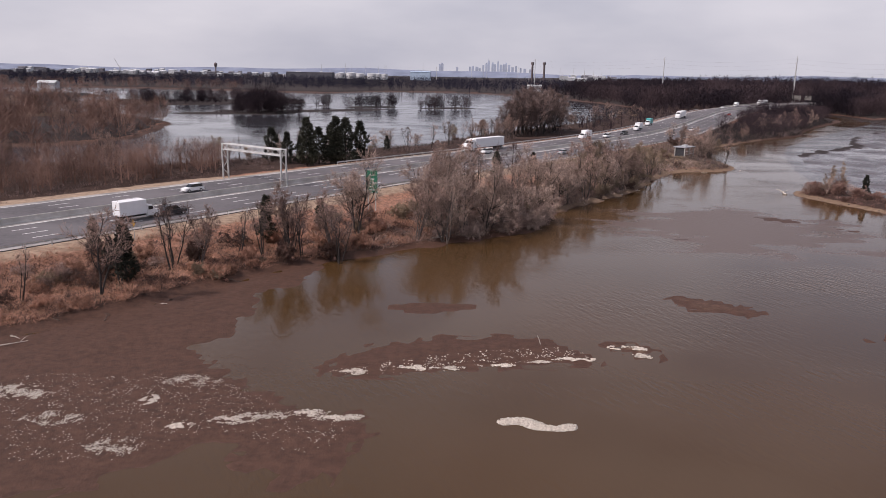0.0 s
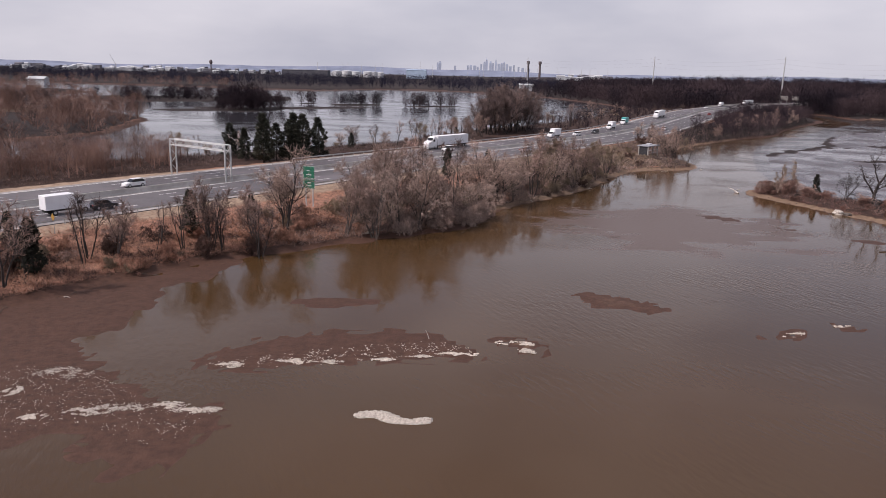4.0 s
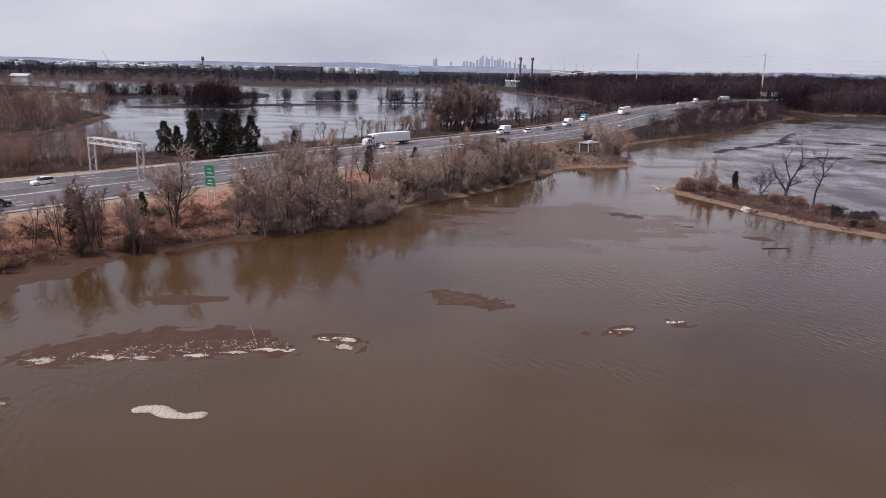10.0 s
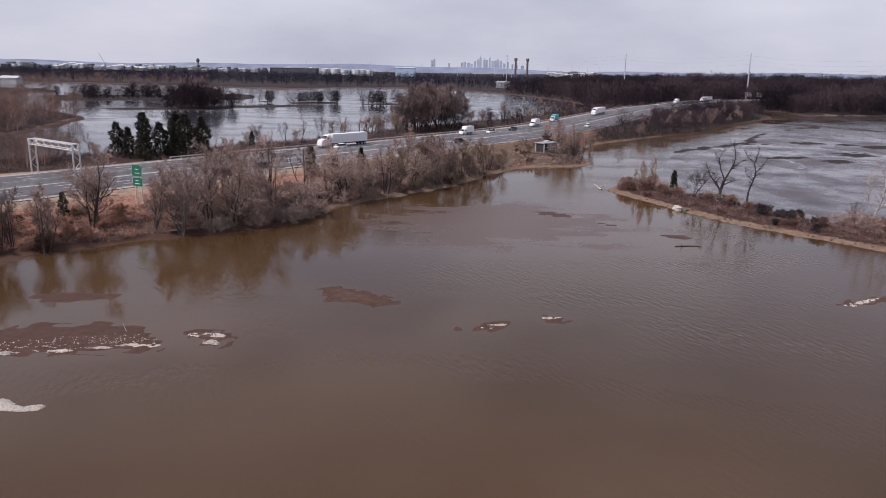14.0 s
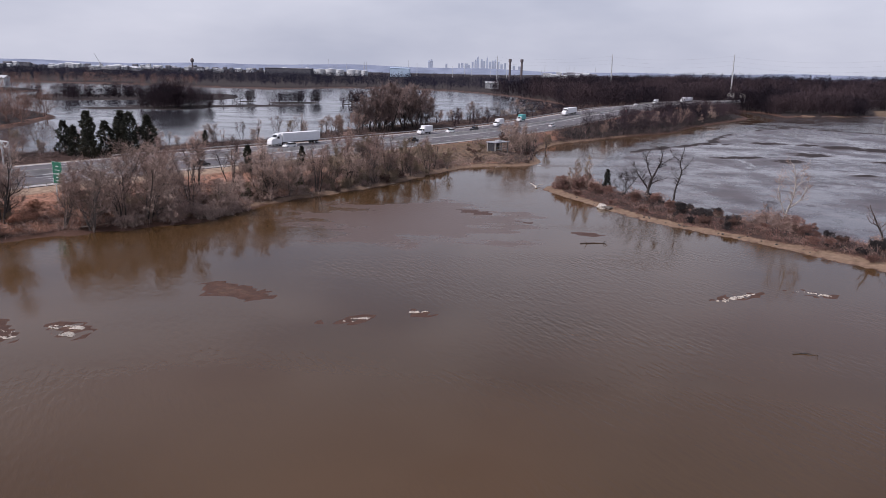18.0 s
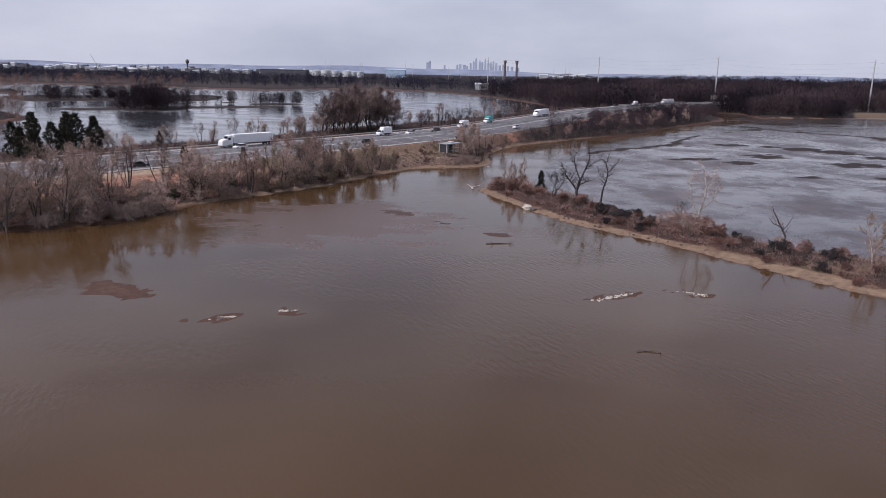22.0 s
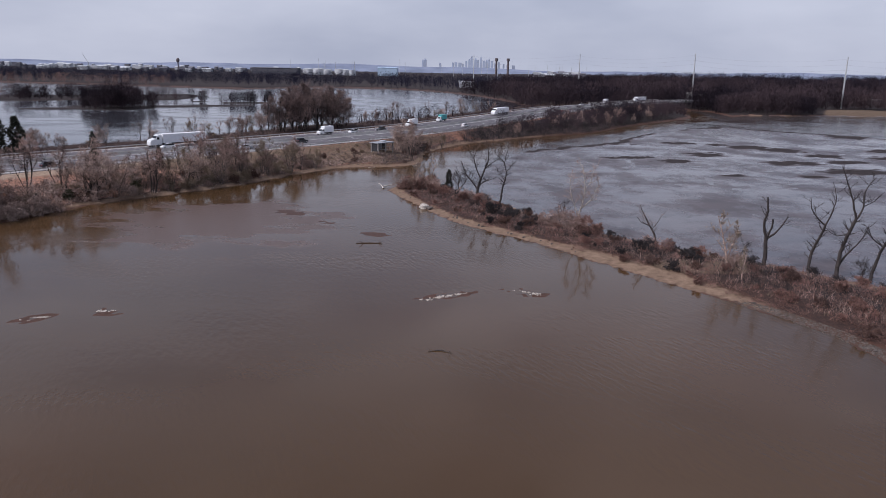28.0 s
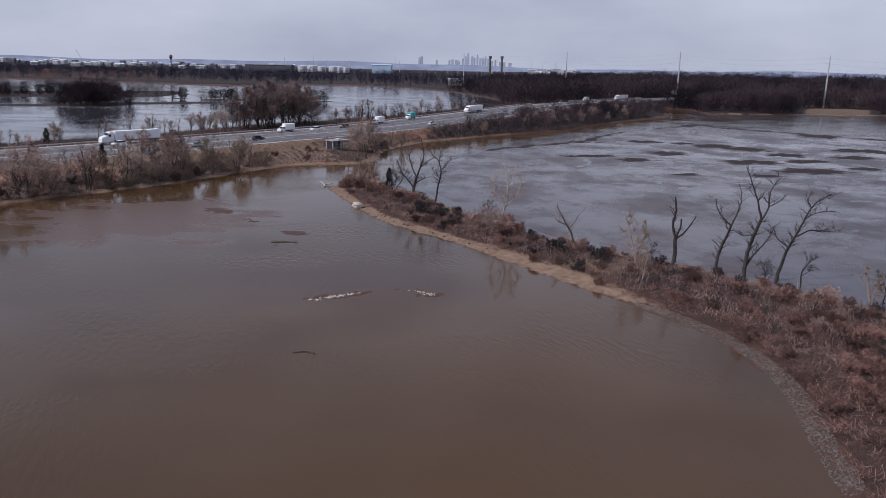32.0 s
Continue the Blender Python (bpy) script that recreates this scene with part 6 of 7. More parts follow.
def far_block(name, label, category, x, y, w, d, h, mat, roof=0.0):
    ob = thing(name, label, category)
    z = max(height_at(x, y), 0) - 0.5
    bm = bmesh.new()
    box_bm(bm, x - w / 2, x + w / 2, y, y + d, z, z + h)
    part("wall", bm, mat, ob)
    bm = bmesh.new()
    vs_ = [bm.verts.new(p) for p in ((x - w / 2 - 1, y - 1, z + h), (x + w / 2 + 1, y - 1, z + h), (x + w / 2 + 1, y + d + 1, z + h), (x - w / 2 - 1, y + d + 1, z + h), (x - w / 2 - 1, y + d / 2, z + h + roof + 0.6), (x + w / 2 + 1, y + d / 2, z + h + roof + 0.6))]
    for f in ((0, 1, 5, 4), (2, 3, 4, 5), (1, 2, 5), (3, 0, 4)):
        bm.faces.new([vs_[i] for i in f])
    part("roof", bm, mat, ob)
    return ob


def tank(x, y, rad, h):
    ob = thing("storage_tank", "white cylindrical storage tank with a shallow roof", "storage tank", group="tank farm")
    bm = bmesh.new()
    bar_bm(bm, (x, y, 0), (x, y, h), rad, 24)
    part("shell", bm, WHITE, ob)
    bm = bmesh.new()
    bar_bm(bm, (x, y, h), (x, y, h + rad * 0.12), rad * 1.01, 24, rad * 0.1)
    part("roof", bm, WHITE, ob)


def px_far(col, y):
    """A place in the distance by its bearing seen from the middle of the walk."""
    return 58 + (col - 784 - 78) / 1305 * (y + 2)


for col, rad, h in ((567, 16, 21), (585, 18, 22), (600, 15, 20), (622, 17, 21), (632, 14, 20), (643, 12, 19)):
    tank(px_far(col, 2400), 2400, rad, h)
far_block("warehouse", "pale blue clad industrial hall far beyond the lake", "warehouse", px_far(705, 2400), 2400, 62, 30, 27, BLUE_SHED, 2)
r = random.Random(12)
for n in range(120):
    col = r.uniform(-20, 560) if n < 96 else r.uniform(950, 1040)
    y = r.uniform(2350, 3600)
    far_block("warehouse", "pale far-off warehouse roof among trees", "warehouse", px_far(col, y), y, r.uniform(5, 34), 20, r.uniform(7.5, 13.5) * (y / 2400), WHITE if r.random() < 0.6 else BRICK_FAR, 2)
far_block("warehouse", "long dark industrial shed beyond the woods", "warehouse", px_far(508, 2250), 2250, 140, 40, 20, BRICK_FAR, 1)
far_block("house", "white low house on the far lake shore", "house", -556, 905, 22, 12, 8.0, WHITE, 2.5)
far_block("house", "white low building at the woodland edge", "house", px_far(868, 1150), 1150, 20, 9, 9.0, WHITE, 1.5)
for n in range(30):
    y = r.uniform(2300, 3400)
    x = px_far(r.uniform(500, 1040), y)
    m_ = thing("mast", "thin grey mast on the industrial skyline", "mast", group="far masts")
    bm = bmesh.new()
    bar_bm(bm, (x, y, 0), (x, y, r.uniform(34, 48) * y / 2400), 0.7, 5, 0.4)
    part("shaft", bm, STEEL, m_)


def stack(x, y, h):
    ob = thing("chimney", "tall dark industrial chimney stack on the skyline", "chimney", group="twin chimney stacks")
    bm = bmesh.new()
    bar_bm(bm, (x, y, 0), (x, y, h * 0.88), 3.4, 14, 2.9)
    part("shaft", bm, STACK, ob)
    bm = bmesh.new()
    bar_bm(bm, (x, y, h * 0.88), (x, y, h), 4.6, 14, 4.6)
    part("cap", bm, STACK, ob)


stack(114, 2215, 62)
stack(148, 2215, 62)

# water tower and crane
wt = thing("water_tower", "dark elevated water tank on a tall stem", "water tower")
bm = bmesh.new()
bar_bm(bm, (-757, 2030, 0), (-757, 2030, 32), 1.6, 8)
part("stem", bm, STACK, wt)
bm = bmesh.new()
bmesh.ops.create_uvsphere(bm, u_segments=16, v_segments=10, radius=1.0, matrix=Matrix.LocRotScale((-757, 2030, 38), None, (4.6, 4.6, 6.2)))
part("tank", bm, STACK, wt)
crane = thing("crane", "thin distant crane with a leaning boom", "crane")
cx_, cy_ = px_far(170, 2400), 2400
bm = bmesh.new()
bar_bm(bm, (cx_, cy_, 0), (cx_ + 2, cy_, 28), 1.6, 5)
part("mast", bm, STEEL, crane)
bm = bmesh.new()
bar_bm(bm, (cx_ + 2, cy_, 24), (cx_ - 16, cy_, 56), 0.9, 5, 0.5)
part("boom", bm, STEEL, crane)


# power line
def power_pole(x, y, top):
    z = max(height_at(x, y), 0)
    ob = thing("power_pole", "tall slim pale steel power-line pole", "power pole", group="power line poles")
    bm = bmesh.new()
    bar_bm(bm, (x, y, z - 1), (x, y, top), 0.85, 10, 0.38)
    part("shaft", bm, STEEL, ob)
    for k in (3.0, 7.5, 12.0):
        bm = bmesh.new()
        bar_bm(bm, (x - 0.3, y, top - k), (x - 3.2, y, top - k + 0.6), 0.16, 5, 0.08)
        part("arm", bm, STEEL, ob)


POLES = [(px_far(815, 1300) + 60, 1300, 54), (212, 960, 52), (315, 812, 51.5), (416, 692, 48), (540, 575, 47)]
for x, y, top in POLES:
    power_pole(x, y, top)
for (xa, ya, ta), (xb, yb, tb) in zip(POLES, POLES[1:]):
    for k in (3.0, 7.5, 12.0):
        pts = []
        for s in np.linspace(0, 1, 14):
            pts.append(Vector((xa + (xb - xa) * s - 3.2, ya + (yb - ya) * s, ta + (tb - ta) * s - k + 0.6 - 16 * s * (1 - s))))
        tagged(new("power_cable", tubes("power_cable", [(p, q, 0.03, 0.03) for p, q in zip(pts, pts[1:])], STACK, 4)), "thin sagging overhead power cable", "cable", group="power cables")


# ---------------------------------------------------------------- gantry and sign
def along_road(x, y):
    i = on_road(x, y)
    return ROAD_LINE[i], ROAD_DIR[i], ROAD_OUT[i]


def gantry():
    """A truss across the lake-side carriageway on two braced frames."""
    p, d, o = along_road(-52, 160)
    turn = math.degrees(math.atan2(o[1], o[0]))
    ob = thing("sign_gantry", "galvanised steel lattice gantry spanning the carriageway", "gantry", pose(p[0], p[1], p[2], 0, 0, turn))
    x0, x1, top, low, dp = -19.4, 1.0, 8.0, 6.7, 1.5      # local x runs across the road, towards the creek
    for x in (x0, x1):
        for y in (-dp / 2, dp / 2):
            bm = bmesh.new()
            bar_bm(bm, (x, y, -0.4), (x, y, top), 0.2, 10)
            part("post", bm, STEEL, ob)
        for k in range(4):
            bm = bmesh.new()
            z0, z1 = 0.6 + k * 1.75, 0.6 + (k + 1) * 1.75
            s = 1 if k % 2 else -1
            bar_bm(bm, (x, -s * dp / 2, z0), (x, s * dp / 2, z1), 0.08, 6)
            part("brace", bm, STEEL, ob)
    for y in (-dp / 2, dp / 2):
        for z in (low, top):
            bm = bmesh.new()
            bar_bm(bm, (x0, y, z), (x1, y, z), 0.13, 8)
            part("chord", bm, STEEL, ob)
    n = 12
    for k in range(n):
        a, b = x0 + (x1 - x0) * k / n, x0 + (x1 - x0) * (k + 1) / n
        for y in (-dp / 2, dp / 2):
            bm = bmesh.new()
            za, zb = (low, top) if k % 2 else (top, low)
            bar_bm(bm, (a, y, za), (b, y, zb), 0.07, 5)
            part("lattice_bar", bm, STEEL, ob)
        bm = bmesh.new()
        bar_bm(bm, (a, -dp / 2, top), (b, dp / 2, top), 0.06, 5)
        part("lattice_bar", bm, STEEL, ob)


gantry()

GREEN = material("sign_green", (0.006, 0.10, 0.058), (0.010, 0.14, 0.082), 0.45, 2, bump=0)
LETTER = material("sign_white", (0.75, 0.77, 0.76), (0.85, 0.86, 0.85), 0.5, 3, bump=0)


def road_sign(x, y):
    p, d, o = along_road(x, y)
    z = height_at(x, y)
    ob = thing("road_sign", "tall green highway sign with white lettering on steel posts", "road sign", pose(x, y, z, 0, 0, math.degrees(math.atan2(-d[1], -d[0])) + 104))
    base = p[2] - z
    for sx in (-0.8, 0.8):
        bm = bmesh.new()
        box_bm(bm, sx - 0.1, sx + 0.1, 0.06, 0.22, -0.5, base + 5.6)
        part("post", bm, STEEL, ob)
    for z0, z1 in ((base + 2.0, base + 3.9), (base + 3.98, base + 6.4)):
        bm = bmesh.new()
        box_bm(bm, -1.3, 1.3, -0.03, 0.03, z0, z1, 0.02)
        pan = part("panel", bm, GREEN, ob)
        bm = bmesh.new()
        for a, b, c, e in ((-1.24, 1.24, z0 + 0.05, z0 + 0.08), (-1.24, 1.24, z1 - 0.08, z1 - 0.05), (-1.24, -1.21, z0 + 0.05, z1 - 0.05), (1.21, 1.24, z0 + 0.05, z1 - 0.05)):
            box_bm(bm, a, b, -0.038, -0.033, c, e)
        part("border", bm, LETTER, pan)
        for k, w in ((0.28, 0.62), (0.6, 0.42)):
            bm = bmesh.new()
            zz = z0 + (z1 - z0) * k
            box_bm(bm, -w, w, -0.038, -0.033, zz, zz + 0.11)
            part("lettering_bar", bm, LETTER, pan)


road_sign(-23.5, 139.5)

# yellow warning sign at the highway's edge
YELLOW_SIGN = material("sign_yellow", (0.32, 0.18, 0.03), (0.40, 0.23, 0.04), 0.5, 2, bump=0)
ws_z = height_at(-54.5, 105)
warning_sign = thing("warning_sign", "small yellow diamond warning sign on a thin steel post", "road sign", pose(-54.5, 105, ws_z, 0, 0, -35))
bm = bmesh.new()
bar_bm(bm, (0, 0, -0.4), (0, 0, 2.9), 0.05, 6)
part("post", bm, STEEL, warning_sign)
bm = bmesh.new()
bmesh.ops.create_cube(bm, size=1.0, matrix=Matrix.LocRotScale((0, -0.08, 2.6), Matrix.Rotation(math.radians(45), 3, "Y"), (0.85, 0.04, 0.85)))
part("panel", bm, YELLOW_SIGN, warning_sign, "yellow diamond panel")

# sign boards beside the far end of the highway
for x, y in ((300, 762), (316, 776)):
    z = height_at(x, y)
    ob = thing("billboard", "grey back of a highway sign board on posts", "sign board", pose(x, y, z, 0, 0, -25), group="far sign boards")
    bm = bmesh.new()
    box_bm(bm, -3.2, 3.2, -0.08, 0.08, 4.5, 8.5, 0.03)
    part("panel", bm, CONCRETE, ob)
    for sx in (-2.2, 2.2):
        bm = bmesh.new()
        box_bm(bm, sx - 0.15, sx + 0.15, 0.1, 0.4, -0.5, 8.0)
        part("post", bm, STEEL, ob)

# ---------------------------------------------------------------- tide gate house on the point
DARKPANEL = material("dark_panel", (0.018, 0.018, 0.022), (0.04, 0.04, 0.045), 0.5, 2, bump=0.1)
GREYPANEL = material("grey_panel", (0.24, 0.25, 0.27), (0.34, 0.35, 0.37), 0.6, 1.5, bump=0.1)


def gate_house(x, y):
    z = height_at(x, y)
    ob = thing("pump_shelter", "small open-sided steel shelter with grey panels", "shelter", pose(x, y, z - 0.2, 0, 0, 52))
    top = 3.3
    w, d = 3.5, 1.7
    for sx in (-w, 0, w):
        for sy in (-d, d):
            bm = bmesh.new()
            box_bm(bm, sx - 0.16, sx + 0.16, sy - 0.16, sy + 0.16, -0.6, top, 0.02)
            part("post", bm, CONCRETE, ob, "pale square post")
    bm = bmesh.new()
    box_bm(bm, -w - 0.5, w + 0.5, -d - 0.5, d + 0.5, top, top + 0.28, 0.03)
    part("roof", bm, GREYPANEL, ob, "flat pale roof slab")
    bm = bmesh.new()
    box_bm(bm, -w - 0.05, -w + 0.05, -d + 0.17, d - 0.17, 0.4, top - 0.05)
    part("end_wall", bm, DARKPANEL, ob, "dark end panel")
    for k in range(4):
        bm = bmesh.new()
        a = -w + 0.2 + k * (2 * w - 0.4) / 4
        box_bm(bm, a + 0.06, a + 1.58, d - 0.05, d + 0.05, 0.5, top - 0.35)
        part("back_panel", bm, DARKPANEL if k % 2 else GREYPANEL, ob)
    for h in (1.1, 2.0):
        bm = bmesh.new()
        bar_bm(bm, (-w, -d, h), (w, -d, h), 0.06, 6)
        part("rail", bm, STEEL, ob)
    bm = bmesh.new()
    box_bm(bm, -0.4, 1.5, -0.6, 0.8, top + 0.3, top + 0.75, 0.05)
    part("roof_box", bm, WHITE, ob, "pale box on the roof")


gate_house(65.5, 256)


# ---------------------------------------------------------------- vehicles
def paint(name, colour, rough=0.35):
    return material(name, tuple(c * 0.92 for c in colour), colour, rough, 0.8, bump=0)


CAR_WHITE, CAR_DARK, CAR_SILVER, CAR_RED = paint("car_white", (0.78, 0.78, 0.78)), paint("car_black", (0.02, 0.02, 0.025)), paint("car_silver", (0.40, 0.41, 0.42)), paint("car_red", (0.30, 0.03, 0.03))
TRUCK_WHITE, TEAL = paint("trailer_white", (0.80, 0.80, 0.81), 0.5), paint("box_teal", (0.06, 0.36, 0.36))
GLASS_DARK = material("vehicle_glass", (0.012, 0.014, 0.017), (0.02, 0.022, 0.026), 0.08, 1, bump=0)
RUBBER = material("tyre_rubber", (0.014, 0.014, 0.014), (0.03, 0.03, 0.03), 0.9, 4, bump=0.1)
LAMP_RED = paint("tail_lamp", (0.35, 0.02, 0.02))
LAMP_CLEAR = paint("head_lamp", (0.75, 0.75, 0.72), 0.15)


def wheel(ob, x, y, r, w=0.24):
    bm = bmesh.new()
    bar_bm(bm, (x, y - w / 2, r), (x, y + w / 2, r), r, 16)
    wh = part("wheel", bm, RUBBER, ob)
    bm = bmesh.new()
    s = 1 if y > 0 else -1
    bar_bm(bm, (x, y + s * w * 0.3, r), (x, y + s * (w / 2 + 0.012), r), r * 0.6, 12)
    part("rim", bm, STEEL, wh)


def loft(sections):
    """A body from closed outlines (lists of points of one length) set one after the other."""
    bm_ = bmesh.new()
    rings = [[bm_.verts.new(p) for p in s] for s in sections]
    n = len(rings[0])
    for a, b in zip(rings, rings[1:]):
        for k in range(n):
            bm_.faces.new((a[k], a[(k + 1) % n], b[(k + 1) % n], b[k]))
    bm_.faces.new(rings[0][::-1])
    bm_.faces.new(rings[-1])
    bmesh.ops.recalc_face_normals(bm_, faces=bm_.faces[:])
    return bm_


def side_body(profile, half, inset=0.06):
    """A body of one side outline (x, z), with softened flanks."""
    def ring(y, s):
        cx = sum(p[0] for p in profile) / len(profile)
        cz = sum(p[1] for p in profile) / len(profile)
        return [(cx + (x - cx) * s, y, cz + (z - cz) * s) for x, z in profile]
    return loft([ring(-half, 1 - inset), ring(-half + 0.1, 1.0), ring(half - 0.1, 1.0), ring(half, 1 - inset)])


def car(name, label, mat, suv=True):
    ob = thing(name, label, "car", group="cars on the highway")
    h = 1.68 if suv else 1.44
    body = [(-2.3, 0.35), (-2.32, 0.95), (-2.15, 1.06), (1.0, 1.05), (2.1, 0.88), (2.3, 0.7), (2.3, 0.35)]
    part("body", side_body(body, 0.92), mat, ob)
    cab = [(-2.1, 1.04), (-1.75, h - 0.06), (-1.3, h), (0.1, h), (0.45, h - 0.08), (1.15, 1.03)] if suv else [(-1.7, 1.04), (-1.0, h - 0.04), (-0.6, h), (0.1, h), (0.35, h - 0.05), (1.1, 1.03)]
    part("glasshouse", side_body(cab, 0.80, 0.12), GLASS_DARK, ob, "dark tinted windows")
    roof = [(cab[1][0] - 0.05, h - 0.02), (cab[2][0], h + 0.03), (cab[3][0], h + 0.03), (cab[4][0] + 0.05, h - 0.03)]
    part("roof", side_body(roof, 0.74, 0.05), mat, ob)
    for x in (-1.4, 1.42):
        for y in (-0.84, 0.84):
            wheel(ob, x, y, 0.35)
    for y in (-0.68, 0.68):
        bm = bmesh.new()
        box_bm(bm, 2.24, 2.33, y - 0.18, y + 0.18, 0.66, 0.80, 0.02)
        part("headlight", bm, LAMP_CLEAR, ob)
        bm = bmesh.new()
        box_bm(bm, -2.36, -2.28, y - 0.16, y + 0.16, 0.78, 0.98, 0.02)
        part("tail_light", bm, LAMP_RED, ob)
    return ob


def box_truck(name, label, box_mat, cab_mat):
    ob = thing(name, label, "truck", group="trucks on the highway")
    bm = bmesh.new()
    box_bm(bm, -3.9, 1.0, -1.15, 1.15, 0.95, 3.35, 0.05)
    part("cargo_box", bm, box_mat, ob)
    part("cab", side_body([(1.05, 0.45), (1.05, 2.35), (1.5, 2.4), (2.1, 2.25), (2.65, 1.5), (3.5, 1.3), (3.6, 0.9), (3.6, 0.45)], 1.0), cab_mat, ob)
    part("windscreen", loft([[(2.16, -0.86, 2.2), (2.18, 0.86, 2.2), (2.22, 0.86, 2.12), (2.2, -0.86, 2.12)], [(2.62, -0.9, 1.55), (2.64, 0.9, 1.55), (2.7, 0.9, 1.5), (2.68, -0.9, 1.5)]]), GLASS_DARK, ob)
    for y in (-1.012, 1.012):
        bm = bmesh.new()
        box_bm(bm, 1.35, 2.2, y - 0.012, y + 0.012, 1.5, 2.1)
        part("side_window", bm, GLASS_DARK, ob)
    bm = bmesh.new()
    box_bm(bm, -3.8, 2.8, -0.5, 0.5, 0.55, 0.93)
    part("chassis", bm, RUBBER, ob)
    for x in (-2.4, 2.75):
        for y in (-0.95, 0.95):
            wheel(ob, x, y, 0.42, 0.3)
    return ob


def semi_truck(name, label, box_mat, cab_mat):
    ob = thing(name, label, "truck", group="trucks on the highway")
    bm = bmesh.new()
    box_bm(bm, -11.5, 4.6, -1.28, 1.28, 1.15, 4.08, 0.04)
    tr = part("trailer", bm, box_mat, ob)
    bm = bmesh.new()
    box_bm(bm, -11.3, 4.0, -0.55, 0.55, 0.85, 1.13)
    part("trailer_frame", bm, RUBBER, ob)
    part("cab", side_body([(5.0, 0.6), (5.0, 3.7), (5.6, 3.95), (6.6, 3.8), (7.25, 2.75), (8.9, 2.3), (9.2, 1.8), (9.25, 0.6)], 1.2), cab_mat, ob)
    part("windscreen", loft([[(6.72, -1.02, 3.6), (6.72, 1.02, 3.6), (6.8, 1.02, 3.55), (6.8, -1.02, 3.55)], [(7.2, -1.08, 2.82), (7.2, 1.08, 2.82), (7.28, 1.08, 2.78), (7.28, -1.08, 2.78)]]), GLASS_DARK, ob)
    for y in (-1.212, 1.212):
        bm = bmesh.new()
        box_bm(bm, 6.0, 6.9, y - 0.012, y + 0.012, 2.4, 3.15)
        part("side_window", bm, GLASS_DARK, ob)
        bm = bmesh.new()
        bar_bm(bm, (5.3, y * 1.03, 0.75), (6.6, y * 1.03, 0.75), 0.3, 10)
        part("fuel_tank", bm, STEEL, ob)
    bm = bmesh.new()
    box_bm(bm, 9.2, 9.42, -1.15, 1.15, 0.45, 0.85, 0.04)
    part("bumper", bm, STEEL, ob)
    for x in (-10.2, -8.9, 4.2, 5.5, 8.3):
        for y in (-1.02, 1.02):
            wheel(ob, x, y, 0.5, 0.45 if x < 8 else 0.3)
    return ob


VEHICLES = {
    "white_suv": lambda: car("car", "white estate car driving on the highway", CAR_WHITE),
    "dark_suv": lambda: car("car", "black car driving on the highway", CAR_DARK),
    "silver": lambda: car("car", "silver saloon car driving on the highway", CAR_SILVER, False),
    "red": lambda: car("car", "dark red saloon car on the highway", CAR_RED, False),
    "white_box": lambda: box_truck("box_truck", "white box truck driving on the highway", TRUCK_WHITE, CAR_WHITE),
    "teal_box": lambda: box_truck("box_truck", "white truck with a teal cargo box", TEAL, CAR_WHITE),
    "white_semi": lambda: semi_truck("semi_truck", "white articulated truck with a long box trailer", TRUCK_WHITE, CAR_WHITE),
}
made_vehicles = {}


def drive(kind, x, y, lane):
    """Puts a vehicle on the highway beside (x, y). lane: distance from the road's middle; the creek side drives away, the lake side towards us."""
    p, d, o = along_road(x, y)
    s = (x - p[0]) * d[0] + (y - p[1]) * d[1]
    px, py = p[0] + d[0] * s + o[0] * lane, p[1] + d[1] * s + o[1] * lane
    turn = math.degrees(math.atan2(d[1], d[0])) + (0 if lane > 0 else 180)
    m = pose(px, py, p[2] + 0.025, 0, 0, turn)
    if kind not in made_vehicles:
        made_vehicles[kind] = VEHICLES[kind]()
        made_vehicles[kind].matrix_basis = m
    else:
        copy_thing(made_vehicles[kind], m)


for kind, x, y, lane in [("white_suv", -61, 146, -7.1), ("white_box", -57, 116, 10.6), ("dark_suv", -49, 118, 11.5), ("white_suv", -2, 234, -7.1), ("white_box", 71, 342, -10.6), ("white_suv", 46, 304, -7.1),
                         ("white_semi", 114, 435, -10.6), ("white_semi", 1, 240, -14.2), ("white_box", 44, 290, -10.6), ("silver", 20, 240, 10.6), ("dark_suv", 60, 316, -7.1),
                         ("teal_box", 90, 372, -14.2), ("silver", 120, 440, 7.1), ("red", 140, 480, 10.6), ("white_suv", 180, 565, -10.6), ("white_box", 205, 610, -14.2), ("white_semi", 238, 655, -10.6), ("dark_suv", -20, 190, 14.2),
                         ("silver", -78, 96, 7.1), ("dark_suv", 30, 266, 7.1), ("white_suv", 85, 350, 10.6)]:
    drive(kind, x, y, lane)


